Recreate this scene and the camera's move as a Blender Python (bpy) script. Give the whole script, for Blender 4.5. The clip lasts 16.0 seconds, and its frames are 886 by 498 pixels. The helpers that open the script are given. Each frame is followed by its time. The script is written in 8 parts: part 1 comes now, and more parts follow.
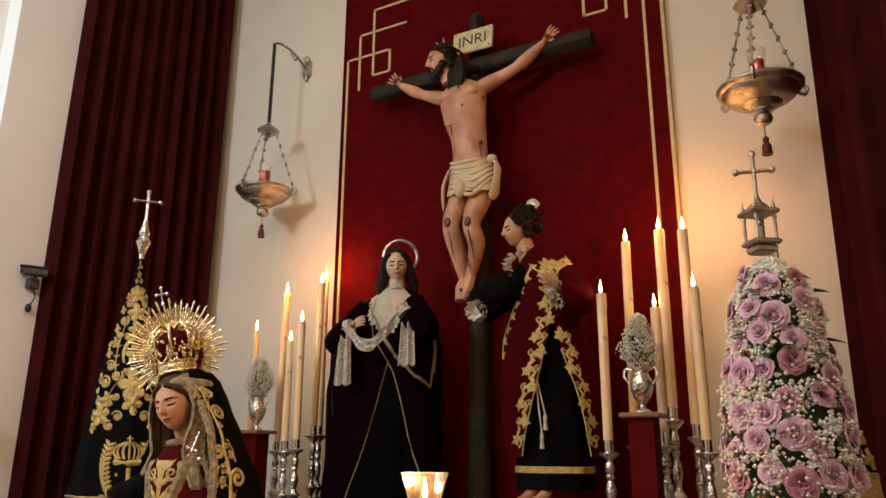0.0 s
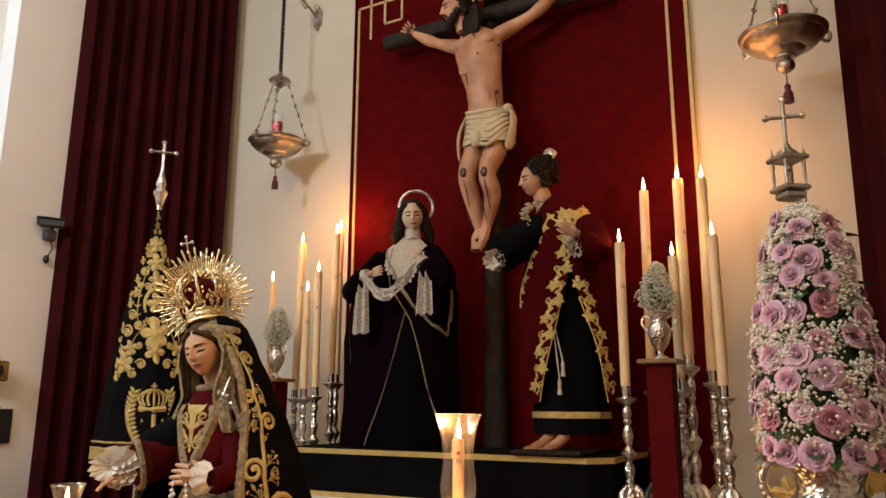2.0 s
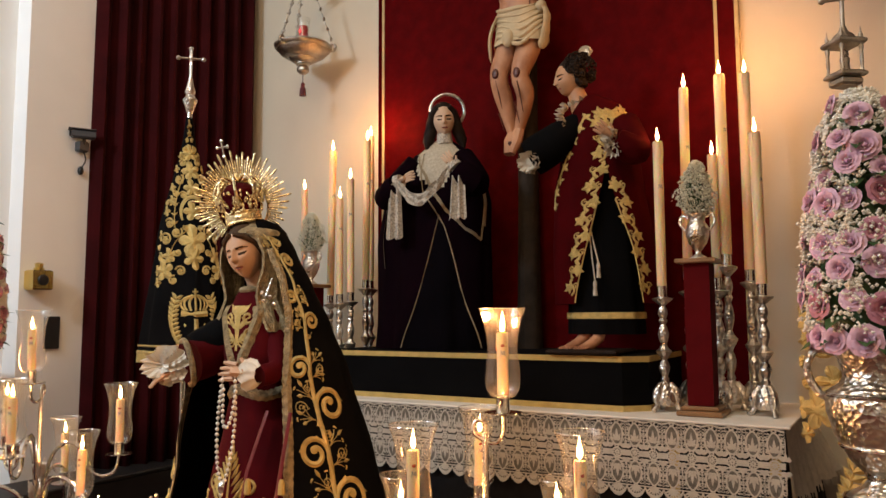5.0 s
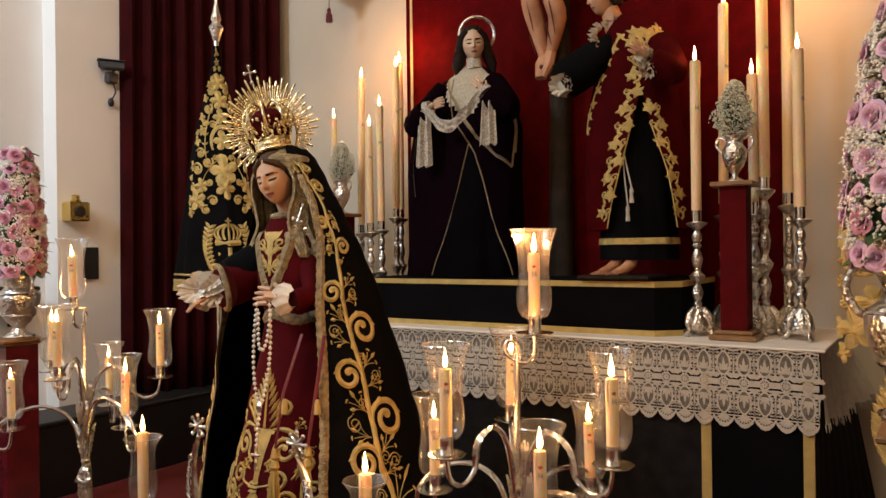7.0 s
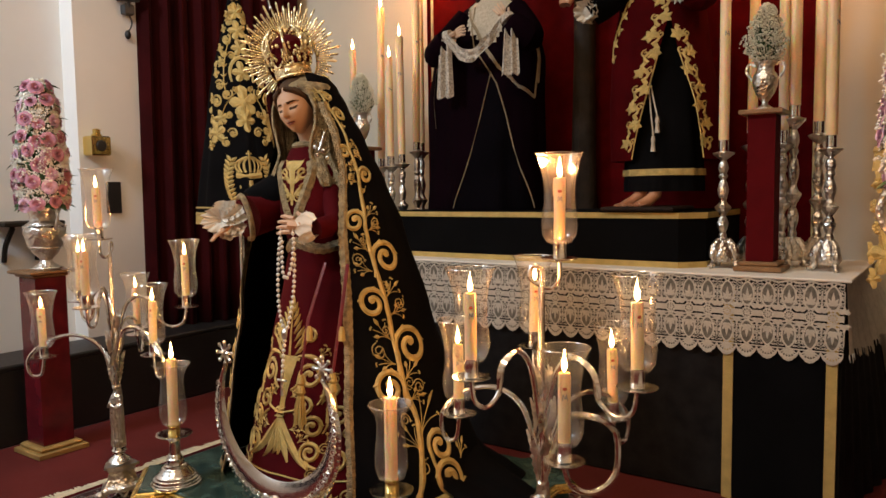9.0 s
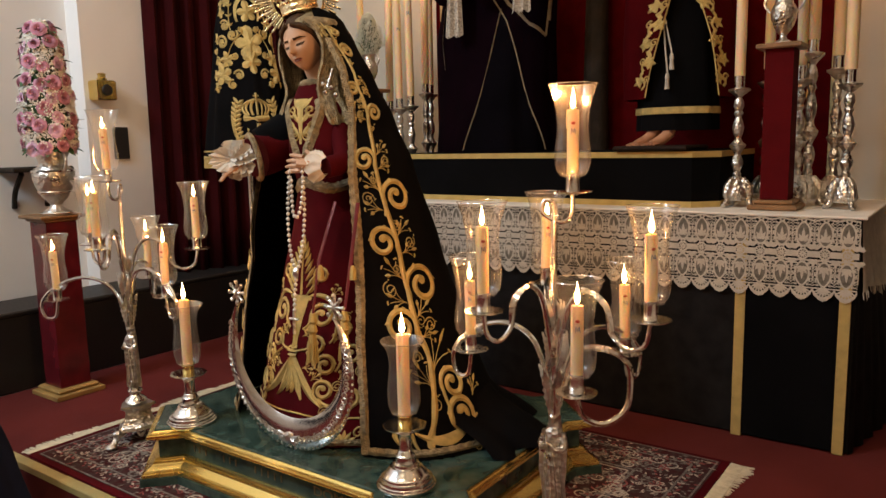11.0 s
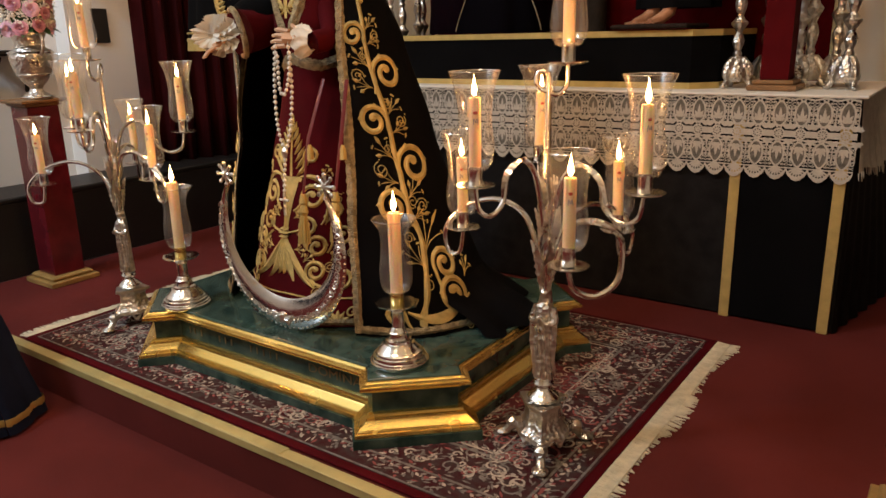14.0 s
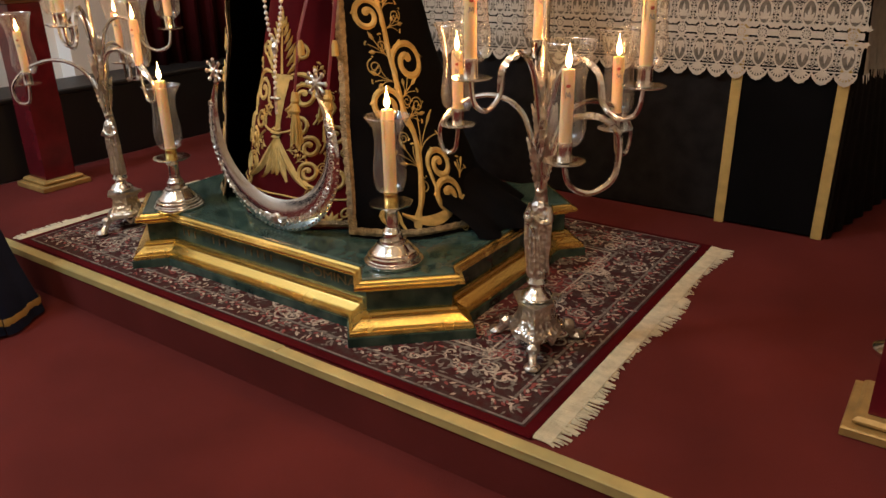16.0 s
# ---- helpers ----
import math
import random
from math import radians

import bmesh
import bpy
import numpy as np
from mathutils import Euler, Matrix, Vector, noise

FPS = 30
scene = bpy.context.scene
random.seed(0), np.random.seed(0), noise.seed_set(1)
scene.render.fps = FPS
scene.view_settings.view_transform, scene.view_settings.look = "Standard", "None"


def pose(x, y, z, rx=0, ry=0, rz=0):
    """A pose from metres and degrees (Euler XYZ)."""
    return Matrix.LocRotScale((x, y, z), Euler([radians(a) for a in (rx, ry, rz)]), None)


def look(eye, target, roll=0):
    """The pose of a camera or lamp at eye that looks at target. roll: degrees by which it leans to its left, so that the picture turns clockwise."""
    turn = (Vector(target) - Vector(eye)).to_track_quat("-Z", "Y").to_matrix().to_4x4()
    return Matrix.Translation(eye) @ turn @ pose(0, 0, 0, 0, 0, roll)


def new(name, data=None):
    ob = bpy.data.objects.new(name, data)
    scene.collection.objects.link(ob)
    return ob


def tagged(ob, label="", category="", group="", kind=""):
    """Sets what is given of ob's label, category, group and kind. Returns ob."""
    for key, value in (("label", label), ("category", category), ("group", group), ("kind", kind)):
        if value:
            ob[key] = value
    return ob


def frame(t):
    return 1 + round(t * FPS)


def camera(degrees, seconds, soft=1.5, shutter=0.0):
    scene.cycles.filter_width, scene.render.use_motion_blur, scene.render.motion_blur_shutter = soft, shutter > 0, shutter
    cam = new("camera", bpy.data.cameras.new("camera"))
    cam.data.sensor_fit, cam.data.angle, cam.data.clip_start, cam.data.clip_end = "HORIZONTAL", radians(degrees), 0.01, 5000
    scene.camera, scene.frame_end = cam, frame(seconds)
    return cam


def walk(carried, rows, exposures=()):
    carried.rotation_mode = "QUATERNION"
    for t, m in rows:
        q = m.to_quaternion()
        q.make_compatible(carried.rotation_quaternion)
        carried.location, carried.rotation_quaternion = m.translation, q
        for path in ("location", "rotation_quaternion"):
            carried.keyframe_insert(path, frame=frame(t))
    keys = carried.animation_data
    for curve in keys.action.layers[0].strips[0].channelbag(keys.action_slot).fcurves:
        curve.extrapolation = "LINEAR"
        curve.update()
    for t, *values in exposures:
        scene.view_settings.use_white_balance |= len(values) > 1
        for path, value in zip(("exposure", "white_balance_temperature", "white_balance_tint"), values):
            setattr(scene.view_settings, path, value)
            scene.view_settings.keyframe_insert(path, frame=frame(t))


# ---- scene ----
cam = camera(61.3, 16.0)
PATH = [
    (0, (1.039, 0.67, 1.526), (0.099, 2.354, 2.056), 0.3),
    (0.5, (1.031, 0.662, 1.524), (0.087, 2.35, 2.032), 0.4),
    (1, (1.022, 0.651, 1.516), (0.068, 2.343, 1.995), 0.3),
    (1.5, (1.004, 0.636, 1.51), (0.046, 2.335, 1.954), 0.3),
    (2, (0.969, 0.618, 1.5), (0.011, 2.325, 1.91), 0.2),
    (2.5, (0.96, 0.599, 1.498), (-0.004, 2.309, 1.884), 0.2),
    (3, (0.954, 0.587, 1.489), (-0.014, 2.299, 1.849), 0.1),
    (3.5, (0.943, 0.588, 1.482), (-0.037, 2.3, 1.809), 0.0),
    (4, (0.932, 0.604, 1.47), (-0.064, 2.315, 1.751), -0.0),
    (4.2, (0.926, 0.605, 1.468), (-0.075, 2.317, 1.727), -0.1),
    (6.3, (0.906, 0.628, 1.424), (-0.179, 2.307, 1.489), -0.6),
    (6.5, (0.904, 0.624, 1.423), (-0.185, 2.3, 1.468), -0.7),
    (7, (0.903, 0.627, 1.418), (-0.203, 2.293, 1.423), -0.7),
    (7.5, (0.899, 0.624, 1.408), (-0.223, 2.28, 1.382), -0.9),
    (8, (0.893, 0.631, 1.399), (-0.247, 2.273, 1.333), -1.0),
    (8.5, (0.885, 0.636, 1.385), (-0.26, 2.272, 1.273), -0.8),
    (9, (0.881, 0.628, 1.374), (-0.264, 2.261, 1.221), -0.8),
    (9.2, (0.879, 0.64, 1.373), (-0.269, 2.268, 1.205), -0.8),
    (11.3, (0.858, 0.635, 1.325), (-0.298, 2.237, 1.011), -1.4),
    (11.5, (0.853, 0.641, 1.326), (-0.3, 2.24, 0.989), -1.5),
    (12, (0.853, 0.648, 1.314), (-0.291, 2.244, 0.937), -1.7),
    (12.5, (0.855, 0.649, 1.303), (-0.281, 2.241, 0.888), -1.7),
    (13, (0.857, 0.65, 1.291), (-0.274, 2.235, 0.832), -1.7),
    (13.5, (0.854, 0.65, 1.271), (-0.269, 2.225, 0.766), -1.5),
    (14, (0.86, 0.65, 1.26), (-0.255, 2.216, 0.71), -1.3),
    (14.5, (0.865, 0.649, 1.249), (-0.24, 2.206, 0.65), -1.2),
    (15, (0.862, 0.652, 1.23), (-0.232, 2.194, 0.58), -1.1),
    (15.5, (0.861, 0.652, 1.214), (-0.219, 2.178, 0.504), -1.1),
    (16, (0.862, 0.656, 1.204), (-0.206, 2.165, 0.442), -1.0),
]
walk(cam, [(t, look(eye, target, roll)) for t, eye, target, roll in PATH], [(0, 0.0), (16, 0.0)])

# ---- light ----
world = bpy.data.worlds.new("world")
world.use_nodes = True
world.node_tree.nodes["Background"].inputs[0].default_value = (0.75, 0.85, 1.0, 1)
world.node_tree.nodes["Background"].inputs[1].default_value = 0.02
scene.world = world


def lamp(kind, where, aim, power, colour, size=1.0, size_y=None):
    data = bpy.data.lights.new("lamp", kind)
    data.energy, data.color = power, colour
    if kind == "AREA":
        data.shape, data.size, data.size_y = "RECTANGLE", size, size_y or size
    else:
        data.shadow_soft_size = size
    ob = new("ceiling_lamp_light" if kind == "AREA" else "candle_light", data)
    ob.matrix_world = look(where, aim)
    return ob


WARM = (1.0, 0.75, 0.50)
lamp("AREA", (-0.3, -1.2, 5.6), (-0.9, 3.0, 0.8), 95, WARM, 1.6, 0.8)
lamp("AREA", (-3.0, -0.6, 4.2), (-3.6, 3.0, 1.8), 128, (0.70, 0.85, 1.0), 0.9, 0.9)
lamp("AREA", (-0.9, 2.2, 6.0), (-0.9, 3.0, 0.0), 31, WARM, 2.4, 0.6)
for where, power in (((-2.27, 4.46, 2.64), 2.4), ((-2.08, 4.68, 2.80), 5.0), ((0.10, 4.34, 2.70), 2.4), ((0.34, 4.52, 2.80), 6.0),
                     ((-0.10, 2.55, 1.46), 4.6), ((0.00, 2.42, 1.10), 4.2), ((-2.20, 2.47, 1.30), 5.0), ((-0.587, 2.36, 0.84), 0.9), ((-1.672, 2.33, 0.84), 0.9)):
    lamp("POINT", where, (0, 0, 0), power * 1.28, (1.0, 0.40, 0.12), 0.02)

# ---- materials ----
def mat(name, col, rough=0.6, metal=0.0, var=0.2, scale=6.0, bump=0.1, bscale=60.0, col2=None, sheen=0.0, kind="NOISE", spec=0.5, detail=6.0):
    m = bpy.data.materials.new(name)
    m.use_nodes = True
    nt = m.node_tree
    n, l = nt.nodes, nt.links
    p = n["Principled BSDF"]
    tc = n.new("ShaderNodeTexCoord")
    info = n.new("ShaderNodeObjectInfo")
    shift = n.new("ShaderNodeVectorMath")
    shift.operation = "ADD"
    l.new(tc.outputs["Object"], shift.inputs[0])
    l.new(info.outputs["Random"], shift.inputs[1])
    big = n.new("ShaderNodeTexNoise")
    big.inputs["Scale"].default_value, big.inputs["Detail"].default_value = scale, detail
    l.new(shift.outputs[0], big.inputs["Vector"])
    ramp = n.new("ShaderNodeValToRGB")
    c = Vector(col)
    d = Vector(col2) if col2 else c * (1 - var)
    ramp.color_ramp.elements[0].position, ramp.color_ramp.elements[1].position = 0.32, 0.68
    ramp.color_ramp.elements[0].color, ramp.color_ramp.elements[1].color = (*d, 1), (*(c if col2 else c * (1 + var * 0.6)), 1)
    l.new(big.outputs["Fac"], ramp.inputs[0])
    l.new(ramp.outputs[0], p.inputs["Base Color"])
    p.inputs["Metallic"].default_value = metal
    p.inputs["Specular IOR Level"].default_value = spec
    fine = n.new("ShaderNodeTexVoronoi" if kind == "VORONOI" else "ShaderNodeTexNoise")
    fine.inputs["Scale"].default_value = bscale
    l.new(shift.outputs[0], fine.inputs["Vector"])
    height = fine.outputs["Distance"] if kind == "VORONOI" else fine.outputs["Fac"]
    b = n.new("ShaderNodeBump")
    b.inputs["Strength"].default_value, b.inputs["Distance"].default_value = bump, 0.01
    l.new(height, b.inputs["Height"])
    l.new(b.outputs[0], p.inputs["Normal"])
    mr = n.new("ShaderNodeMapRange")
    mr.inputs[3].default_value, mr.inputs[4].default_value = max(0.02, rough - 0.1), min(1, rough + 0.1)
    l.new(fine.outputs[0] if kind != "VORONOI" else big.outputs["Fac"], mr.inputs[0])
    l.new(mr.outputs[0], p.inputs["Roughness"])
    if sheen:
        p.inputs["Sheen Weight"].default_value, p.inputs["Sheen Roughness"].default_value = sheen, 0.4
        p.inputs["Sheen Tint"].default_value = (*(c * 2 + Vector((0.1, 0.1, 0.1))), 1)
    return m


def glow(name, col, strength):
    m = bpy.data.materials.new(name)
    m.use_nodes = True
    p = m.node_tree.nodes["Principled BSDF"]
    p.inputs["Base Color"].default_value = (*col, 1)
    p.inputs["Emission Color"].default_value, p.inputs["Emission Strength"].default_value = (*col, 1), strength
    return m


def glass(name, gloss=0.05):
    """Thin clear glass: seen through, with a sharp sheen that grows towards its outline."""
    m = bpy.data.materials.new(name)
    m.use_nodes = True
    n, l = m.node_tree.nodes, m.node_tree.links
    out = n["Material Output"]
    n.remove(n["Principled BSDF"])
    clear, shine, mix, edge, ramp = (n.new("ShaderNode" + k) for k in ("BsdfTransparent", "BsdfGlossy", "MixShader", "LayerWeight", "MapRange"))
    clear.inputs[0].default_value = (0.96, 0.97, 0.96, 1)
    shine.inputs["Roughness"].default_value = 0.16
    edge.inputs[0].default_value = 0.35
    ramp.inputs[3].default_value, ramp.inputs[4].default_value = gloss, 0.42
    l.new(edge.outputs["Facing"], ramp.inputs[0])
    l.new(ramp.outputs[0], mix.inputs[0])
    l.new(clear.outputs[0], mix.inputs[1])
    l.new(shine.outputs[0], mix.inputs[2])
    # pale haze put into the glass colour for the glow it catches
    haze, haze_mix = n.new("ShaderNodeBsdfDiffuse"), n.new("ShaderNodeMixShader")
    haze.inputs[0].default_value = (0.85, 0.82, 0.78, 1)
    haze_mix.inputs[0].default_value = 0.045
    l.new(mix.outputs[0], haze_mix.inputs[1])
    l.new(haze.outputs[0], haze_mix.inputs[2])
    l.new(haze_mix.outputs[0], out.inputs[0])
    return m


PLASTER = mat("cream_plaster", (0.58, 0.52, 0.41), 0.85, var=0.06, scale=1.5, bump=0.08, bscale=25)
WHITE = mat("white_plaster", (0.84, 0.84, 0.82), 0.8, var=0.05, scale=1.5, bump=0.06, bscale=25)
CARPET = mat("red_carpet", (0.128, 0.023, 0.020), 0.95, var=0.22, scale=2.2, bump=0.5, bscale=420, spec=0.1)
DAMASK = mat("red_damask", (0.070, 0.0012, 0.0018), 0.7, var=0.25, scale=11, bump=0.1, bscale=300, spec=0.03)
CURTAIN = mat("dark_red_velvet", (0.034, 0.0022, 0.0027), 0.9, var=0.3, scale=4, bump=0.15, bscale=200, sheen=0.08, spec=0.1)
BLACKVELVET = mat("black_velvet", (0.0035, 0.0035, 0.004), 0.95, var=0.3, scale=5, bump=0.1, bscale=250, spec=0.05, sheen=0.02)
BLACKCLOTH = mat("black_damask_cloth", (0.010, 0.009, 0.009), 0.8, var=0.5, scale=14, bump=0.1, bscale=200, spec=0.15)
REDVELVET = mat("crimson_velvet", (0.064, 0.0020, 0.0042), 0.85, var=0.25, scale=6, bump=0.1, bscale=250, sheen=0.02, spec=0.08)
CLOAKRED = mat("deep_crimson_velvet", (0.046, 0.0010, 0.0018), 0.85, var=0.3, scale=6, bump=0.1, bscale=250, spec=0.04)
ROPE = mat("black_silk_rope", (0.012, 0.008, 0.008), 0.6, var=0.3, scale=40, bump=0.4, bscale=250)
PURPLE = mat("purple_velvet", (0.0042, 0.0009, 0.0027), 0.95, var=0.3, scale=5, bump=0.1, bscale=250, spec=0.03)
STANDBLUE = mat("blue_velvet", (0.010, 0.014, 0.034), 0.9, var=0.3, scale=5, bump=0.1, bscale=250, spec=0.08, sheen=0.05)
NAVY = mat("navy_velvet", (0.0020, 0.0014, 0.0026), 0.95, var=0.3, scale=5, bump=0.1, bscale=250, spec=0.04)
GOLDTHREAD = mat("gold_thread", (0.60, 0.445, 0.16), 0.42, 0.55, var=0.25, scale=30, bump=0.5, bscale=500)
GOLDTAPE = mat("gold_braid_tape", (0.55, 0.40, 0.13), 0.55, 0.25, var=0.15, scale=20, bump=0.5, bscale=400)
YELLOWTAPE = mat("yellow_edge_tape", (0.46, 0.38, 0.15), 0.6, 0.1, var=0.18, scale=9, bump=0.2, bscale=300)
GOLD = mat("gilded_metal", (0.90, 0.75, 0.43), 0.26, 1.0, var=0.15, scale=12, bump=0.35, bscale=90, kind="VORONOI")
GILT = mat("gilded_moulding", (0.88, 0.64, 0.20), 0.24, 0.95, var=0.06, scale=4, bump=0.0, bscale=8)
OLDGILT = mat("worn_gilt_letters", (0.16, 0.12, 0.05), 0.5, 0.4, var=0.4, scale=40, bump=0.2, bscale=120)
SILVER = mat("chased_silver", (0.74, 0.70, 0.64), 0.30, 1.0, var=0.2, scale=14, bump=0.5, bscale=70, kind="VORONOI")
PLAINSILVER = mat("polished_silver", (0.86, 0.84, 0.80), 0.20, 1.0, var=0.12, scale=10, bump=0.04, bscale=60)
OLDSILVER = mat("tarnished_silver", (0.50, 0.45, 0.38), 0.32, 1.0, var=0.3, scale=18, bump=0.28, bscale=170, kind="VORONOI")
MARBLE = mat("green_marble", (0.058, 0.098, 0.082), 0.15, var=0.2, scale=13, bump=0.01, col2=(0.010, 0.032, 0.028), detail=14)
REDMARBLE = mat("red_marbled_paint", (0.13, 0.010, 0.016), 0.22, scale=9, bump=0.01, col2=(0.075, 0.006, 0.010), detail=12)
REDFELT = mat("red_felt", (0.082, 0.0025, 0.004), 0.8, spec=0.08, var=0.12, scale=10, bump=0.1, bscale=300)
WOOD = mat("waxed_wood", (0.23, 0.12, 0.05), 0.4, var=0.3, scale=12, bump=0.1, bscale=90)
GILTWOOD = mat("gold_painted_wood", (0.45, 0.29, 0.10), 0.4, 0.3, var=0.3, scale=10, bump=0.1, bscale=90)
DARKWOOD = mat("dark_cross_wood", (0.022, 0.016, 0.011), 0.7, spec=0.2, var=0.45, scale=9, bump=0.5, bscale=28)
LINEN = mat("white_linen", (0.78, 0.74, 0.66), 0.85, var=0.06, scale=6, bump=0.2, bscale=400)
LACE = mat("ecru_lace", (0.58, 0.53, 0.44), 0.85, var=0.12, scale=30, bump=0.4, bscale=500)
BIB = mat("embroidered_cream_satin", (0.46, 0.40, 0.30), 0.6, var=0.2, scale=70, bump=0.5, bscale=240)
NETTING = mat("grey_lace_netting", (0.20, 0.18, 0.15), 0.9, var=0.3, scale=60, bump=0.6, bscale=420, spec=0.1)
VEIL = mat("gold_lace_veil", (0.40, 0.31, 0.17), 0.6, 0.25, var=0.5, scale=45, bump=0.9, bscale=170, kind="VORONOI")
SKIN = mat("painted_flesh", (0.44, 0.235, 0.125), 0.55, var=0.14, scale=7, bump=0.03, bscale=40)
PALESKIN = mat("pale_painted_flesh", (0.56, 0.39, 0.27), 0.55, var=0.08, scale=7, bump=0.02, bscale=40)
BODY = mat("tanned_painted_flesh", (0.55, 0.29, 0.165), 0.5, scale=8, bump=0.12, bscale=34, col2=(0.34, 0.15, 0.08), detail=10)
LIPS = mat("painted_lips", (0.36, 0.10, 0.075), 0.4, var=0.1, scale=20)
BROWNHAIR = mat("brown_carved_hair", (0.06, 0.032, 0.015), 0.6, spec=0.15, var=0.4, scale=20, bump=0.6, bscale=70)
DULLBRAID = mat("dull_gold_braid", (0.26, 0.20, 0.12), 0.7, 0.1, var=0.2, scale=20, bump=0.4, bscale=400)
FACE = mat("warm_painted_flesh", (0.58, 0.34, 0.20), 0.58, var=0.08, scale=7, bump=0.02, bscale=40)
CUFFLACE = mat("figured_white_lace", (0.62, 0.56, 0.46), 0.85, scale=90, bump=0.5, bscale=300, col2=(0.24, 0.21, 0.18), detail=3)
PALEGOLD = mat("pale_gold_braid", (0.56, 0.43, 0.20), 0.6, 0.1, var=0.15, scale=20, bump=0.4, bscale=400)
WOUND = mat("painted_wound", (0.07, 0.015, 0.010), 0.4, var=0.4, scale=30, bump=0.2, bscale=90)
HAIR = mat("dark_carved_hair", (0.016, 0.009, 0.006), 0.6, spec=0.15, var=0.4, scale=20, bump=0.6, bscale=70)
LOINCLOTH = mat("carved_cream_cloth", (0.52, 0.41, 0.25), 0.6, var=0.18, scale=8, bump=0.15, bscale=60)
WAX = mat("ivory_wax", (0.82, 0.61, 0.37), 0.45, var=0.08, scale=8, bump=0.05, bscale=50)
WAX.node_tree.nodes["Principled BSDF"].inputs["Subsurface Weight"].default_value = 0.7
WAX.node_tree.nodes["Principled BSDF"].inputs["Subsurface Radius"].default_value = (0.05, 0.016, 0.004)
INK = mat("blue_grey_ink", (0.16, 0.18, 0.26), 0.6)
REDINK = mat("red_ink", (0.45, 0.06, 0.03), 0.6)
FLAME = glow("flame", (1.0, 0.52, 0.16), 62.0)
REDGLOW = glow("red_votive_glow", (1.0, 0.03, 0.03), 1.6)
REDGLASS = mat("red_votive_glass", (0.45, 0.01, 0.015), 0.15)
GLASS = glass("clear_glass")
RIMGLASS = glass("thick_glass_rim", 0.40)
ROSE = mat("mauve_rose_petal", (0.74, 0.50, 0.62), 0.6, scale=22, bump=0.05, col2=(0.60, 0.36, 0.50), sheen=0.1)
PINKROSE = mat("pink_rose_petal", (0.58, 0.27, 0.35), 0.6, scale=22, bump=0.05, col2=(0.46, 0.20, 0.28), sheen=0.1)
BABY = mat("white_small_blossom", (0.80, 0.78, 0.70), 0.8, var=0.1, scale=40)
DRIED = mat("dry_white_blossom", (0.64, 0.65, 0.53), 0.85, var=0.15, scale=40)
LEAF = mat("green_leaf", (0.035, 0.085, 0.025), 0.45, var=0.4, scale=18, bump=0.1, bscale=60)
BLACKPAINT = mat("black_paint", (0.010, 0.009, 0.009), 0.5, var=0.3, scale=5, bump=0.05)
GREYSTONE = mat("grey_stone", (0.30, 0.29, 0.27), 0.6, var=0.15, scale=10, bump=0.1)
PLASTIC = mat("grey_plastic", (0.045, 0.047, 0.052), 0.4, var=0.1)
BRASS = mat("polished_brass", (0.80, 0.62, 0.22), 0.2, 1.0, var=0.1)
PARCHMENT = mat("painted_parchment", (0.48, 0.40, 0.21), 0.55, var=0.25, scale=14, bump=0.1)
TASSEL = mat("burgundy_silk", (0.09, 0.008, 0.014), 0.6, var=0.3, scale=40, bump=0.5, bscale=250)
PEARL = mat("pearl", (0.80, 0.76, 0.68), 0.2, var=0.05)
REDRIBBON = mat("red_satin", (0.15, 0.008, 0.011), 0.4, var=0.2, scale=20)
FRINGE = mat("cream_cotton_fringe", (0.62, 0.55, 0.38), 0.9, var=0.2, scale=30, bump=0.4, bscale=300)


def carpet_weave(name):
    """Woven ground of the rug: small figures of dark red, brown and grey-beige."""
    m = mat(name, (0.060, 0.040, 0.036), 0.95, scale=30, bump=0.5, bscale=500, col2=(0.055, 0.009, 0.011), detail=3, spec=0.1)
    return m


RUGGROUND = carpet_weave("rug_ground")
RUGRED = mat("rug_red_field", (0.105, 0.010, 0.014), 0.95, var=0.35, scale=28, bump=0.5, bscale=500)
RUGCREAM = mat("rug_beige_pile", (0.50, 0.43, 0.35), 0.95, spec=0.1, var=0.3, scale=40, bump=0.5, bscale=500)
RUGGREY = mat("rug_grey_pile", (0.20, 0.18, 0.16), 0.95, spec=0.1, var=0.4, scale=40, bump=0.5, bscale=500)
RUGPINK = mat("rug_rose_pile", (0.26, 0.06, 0.055), 0.95, var=0.3, scale=40, bump=0.5, bscale=500)


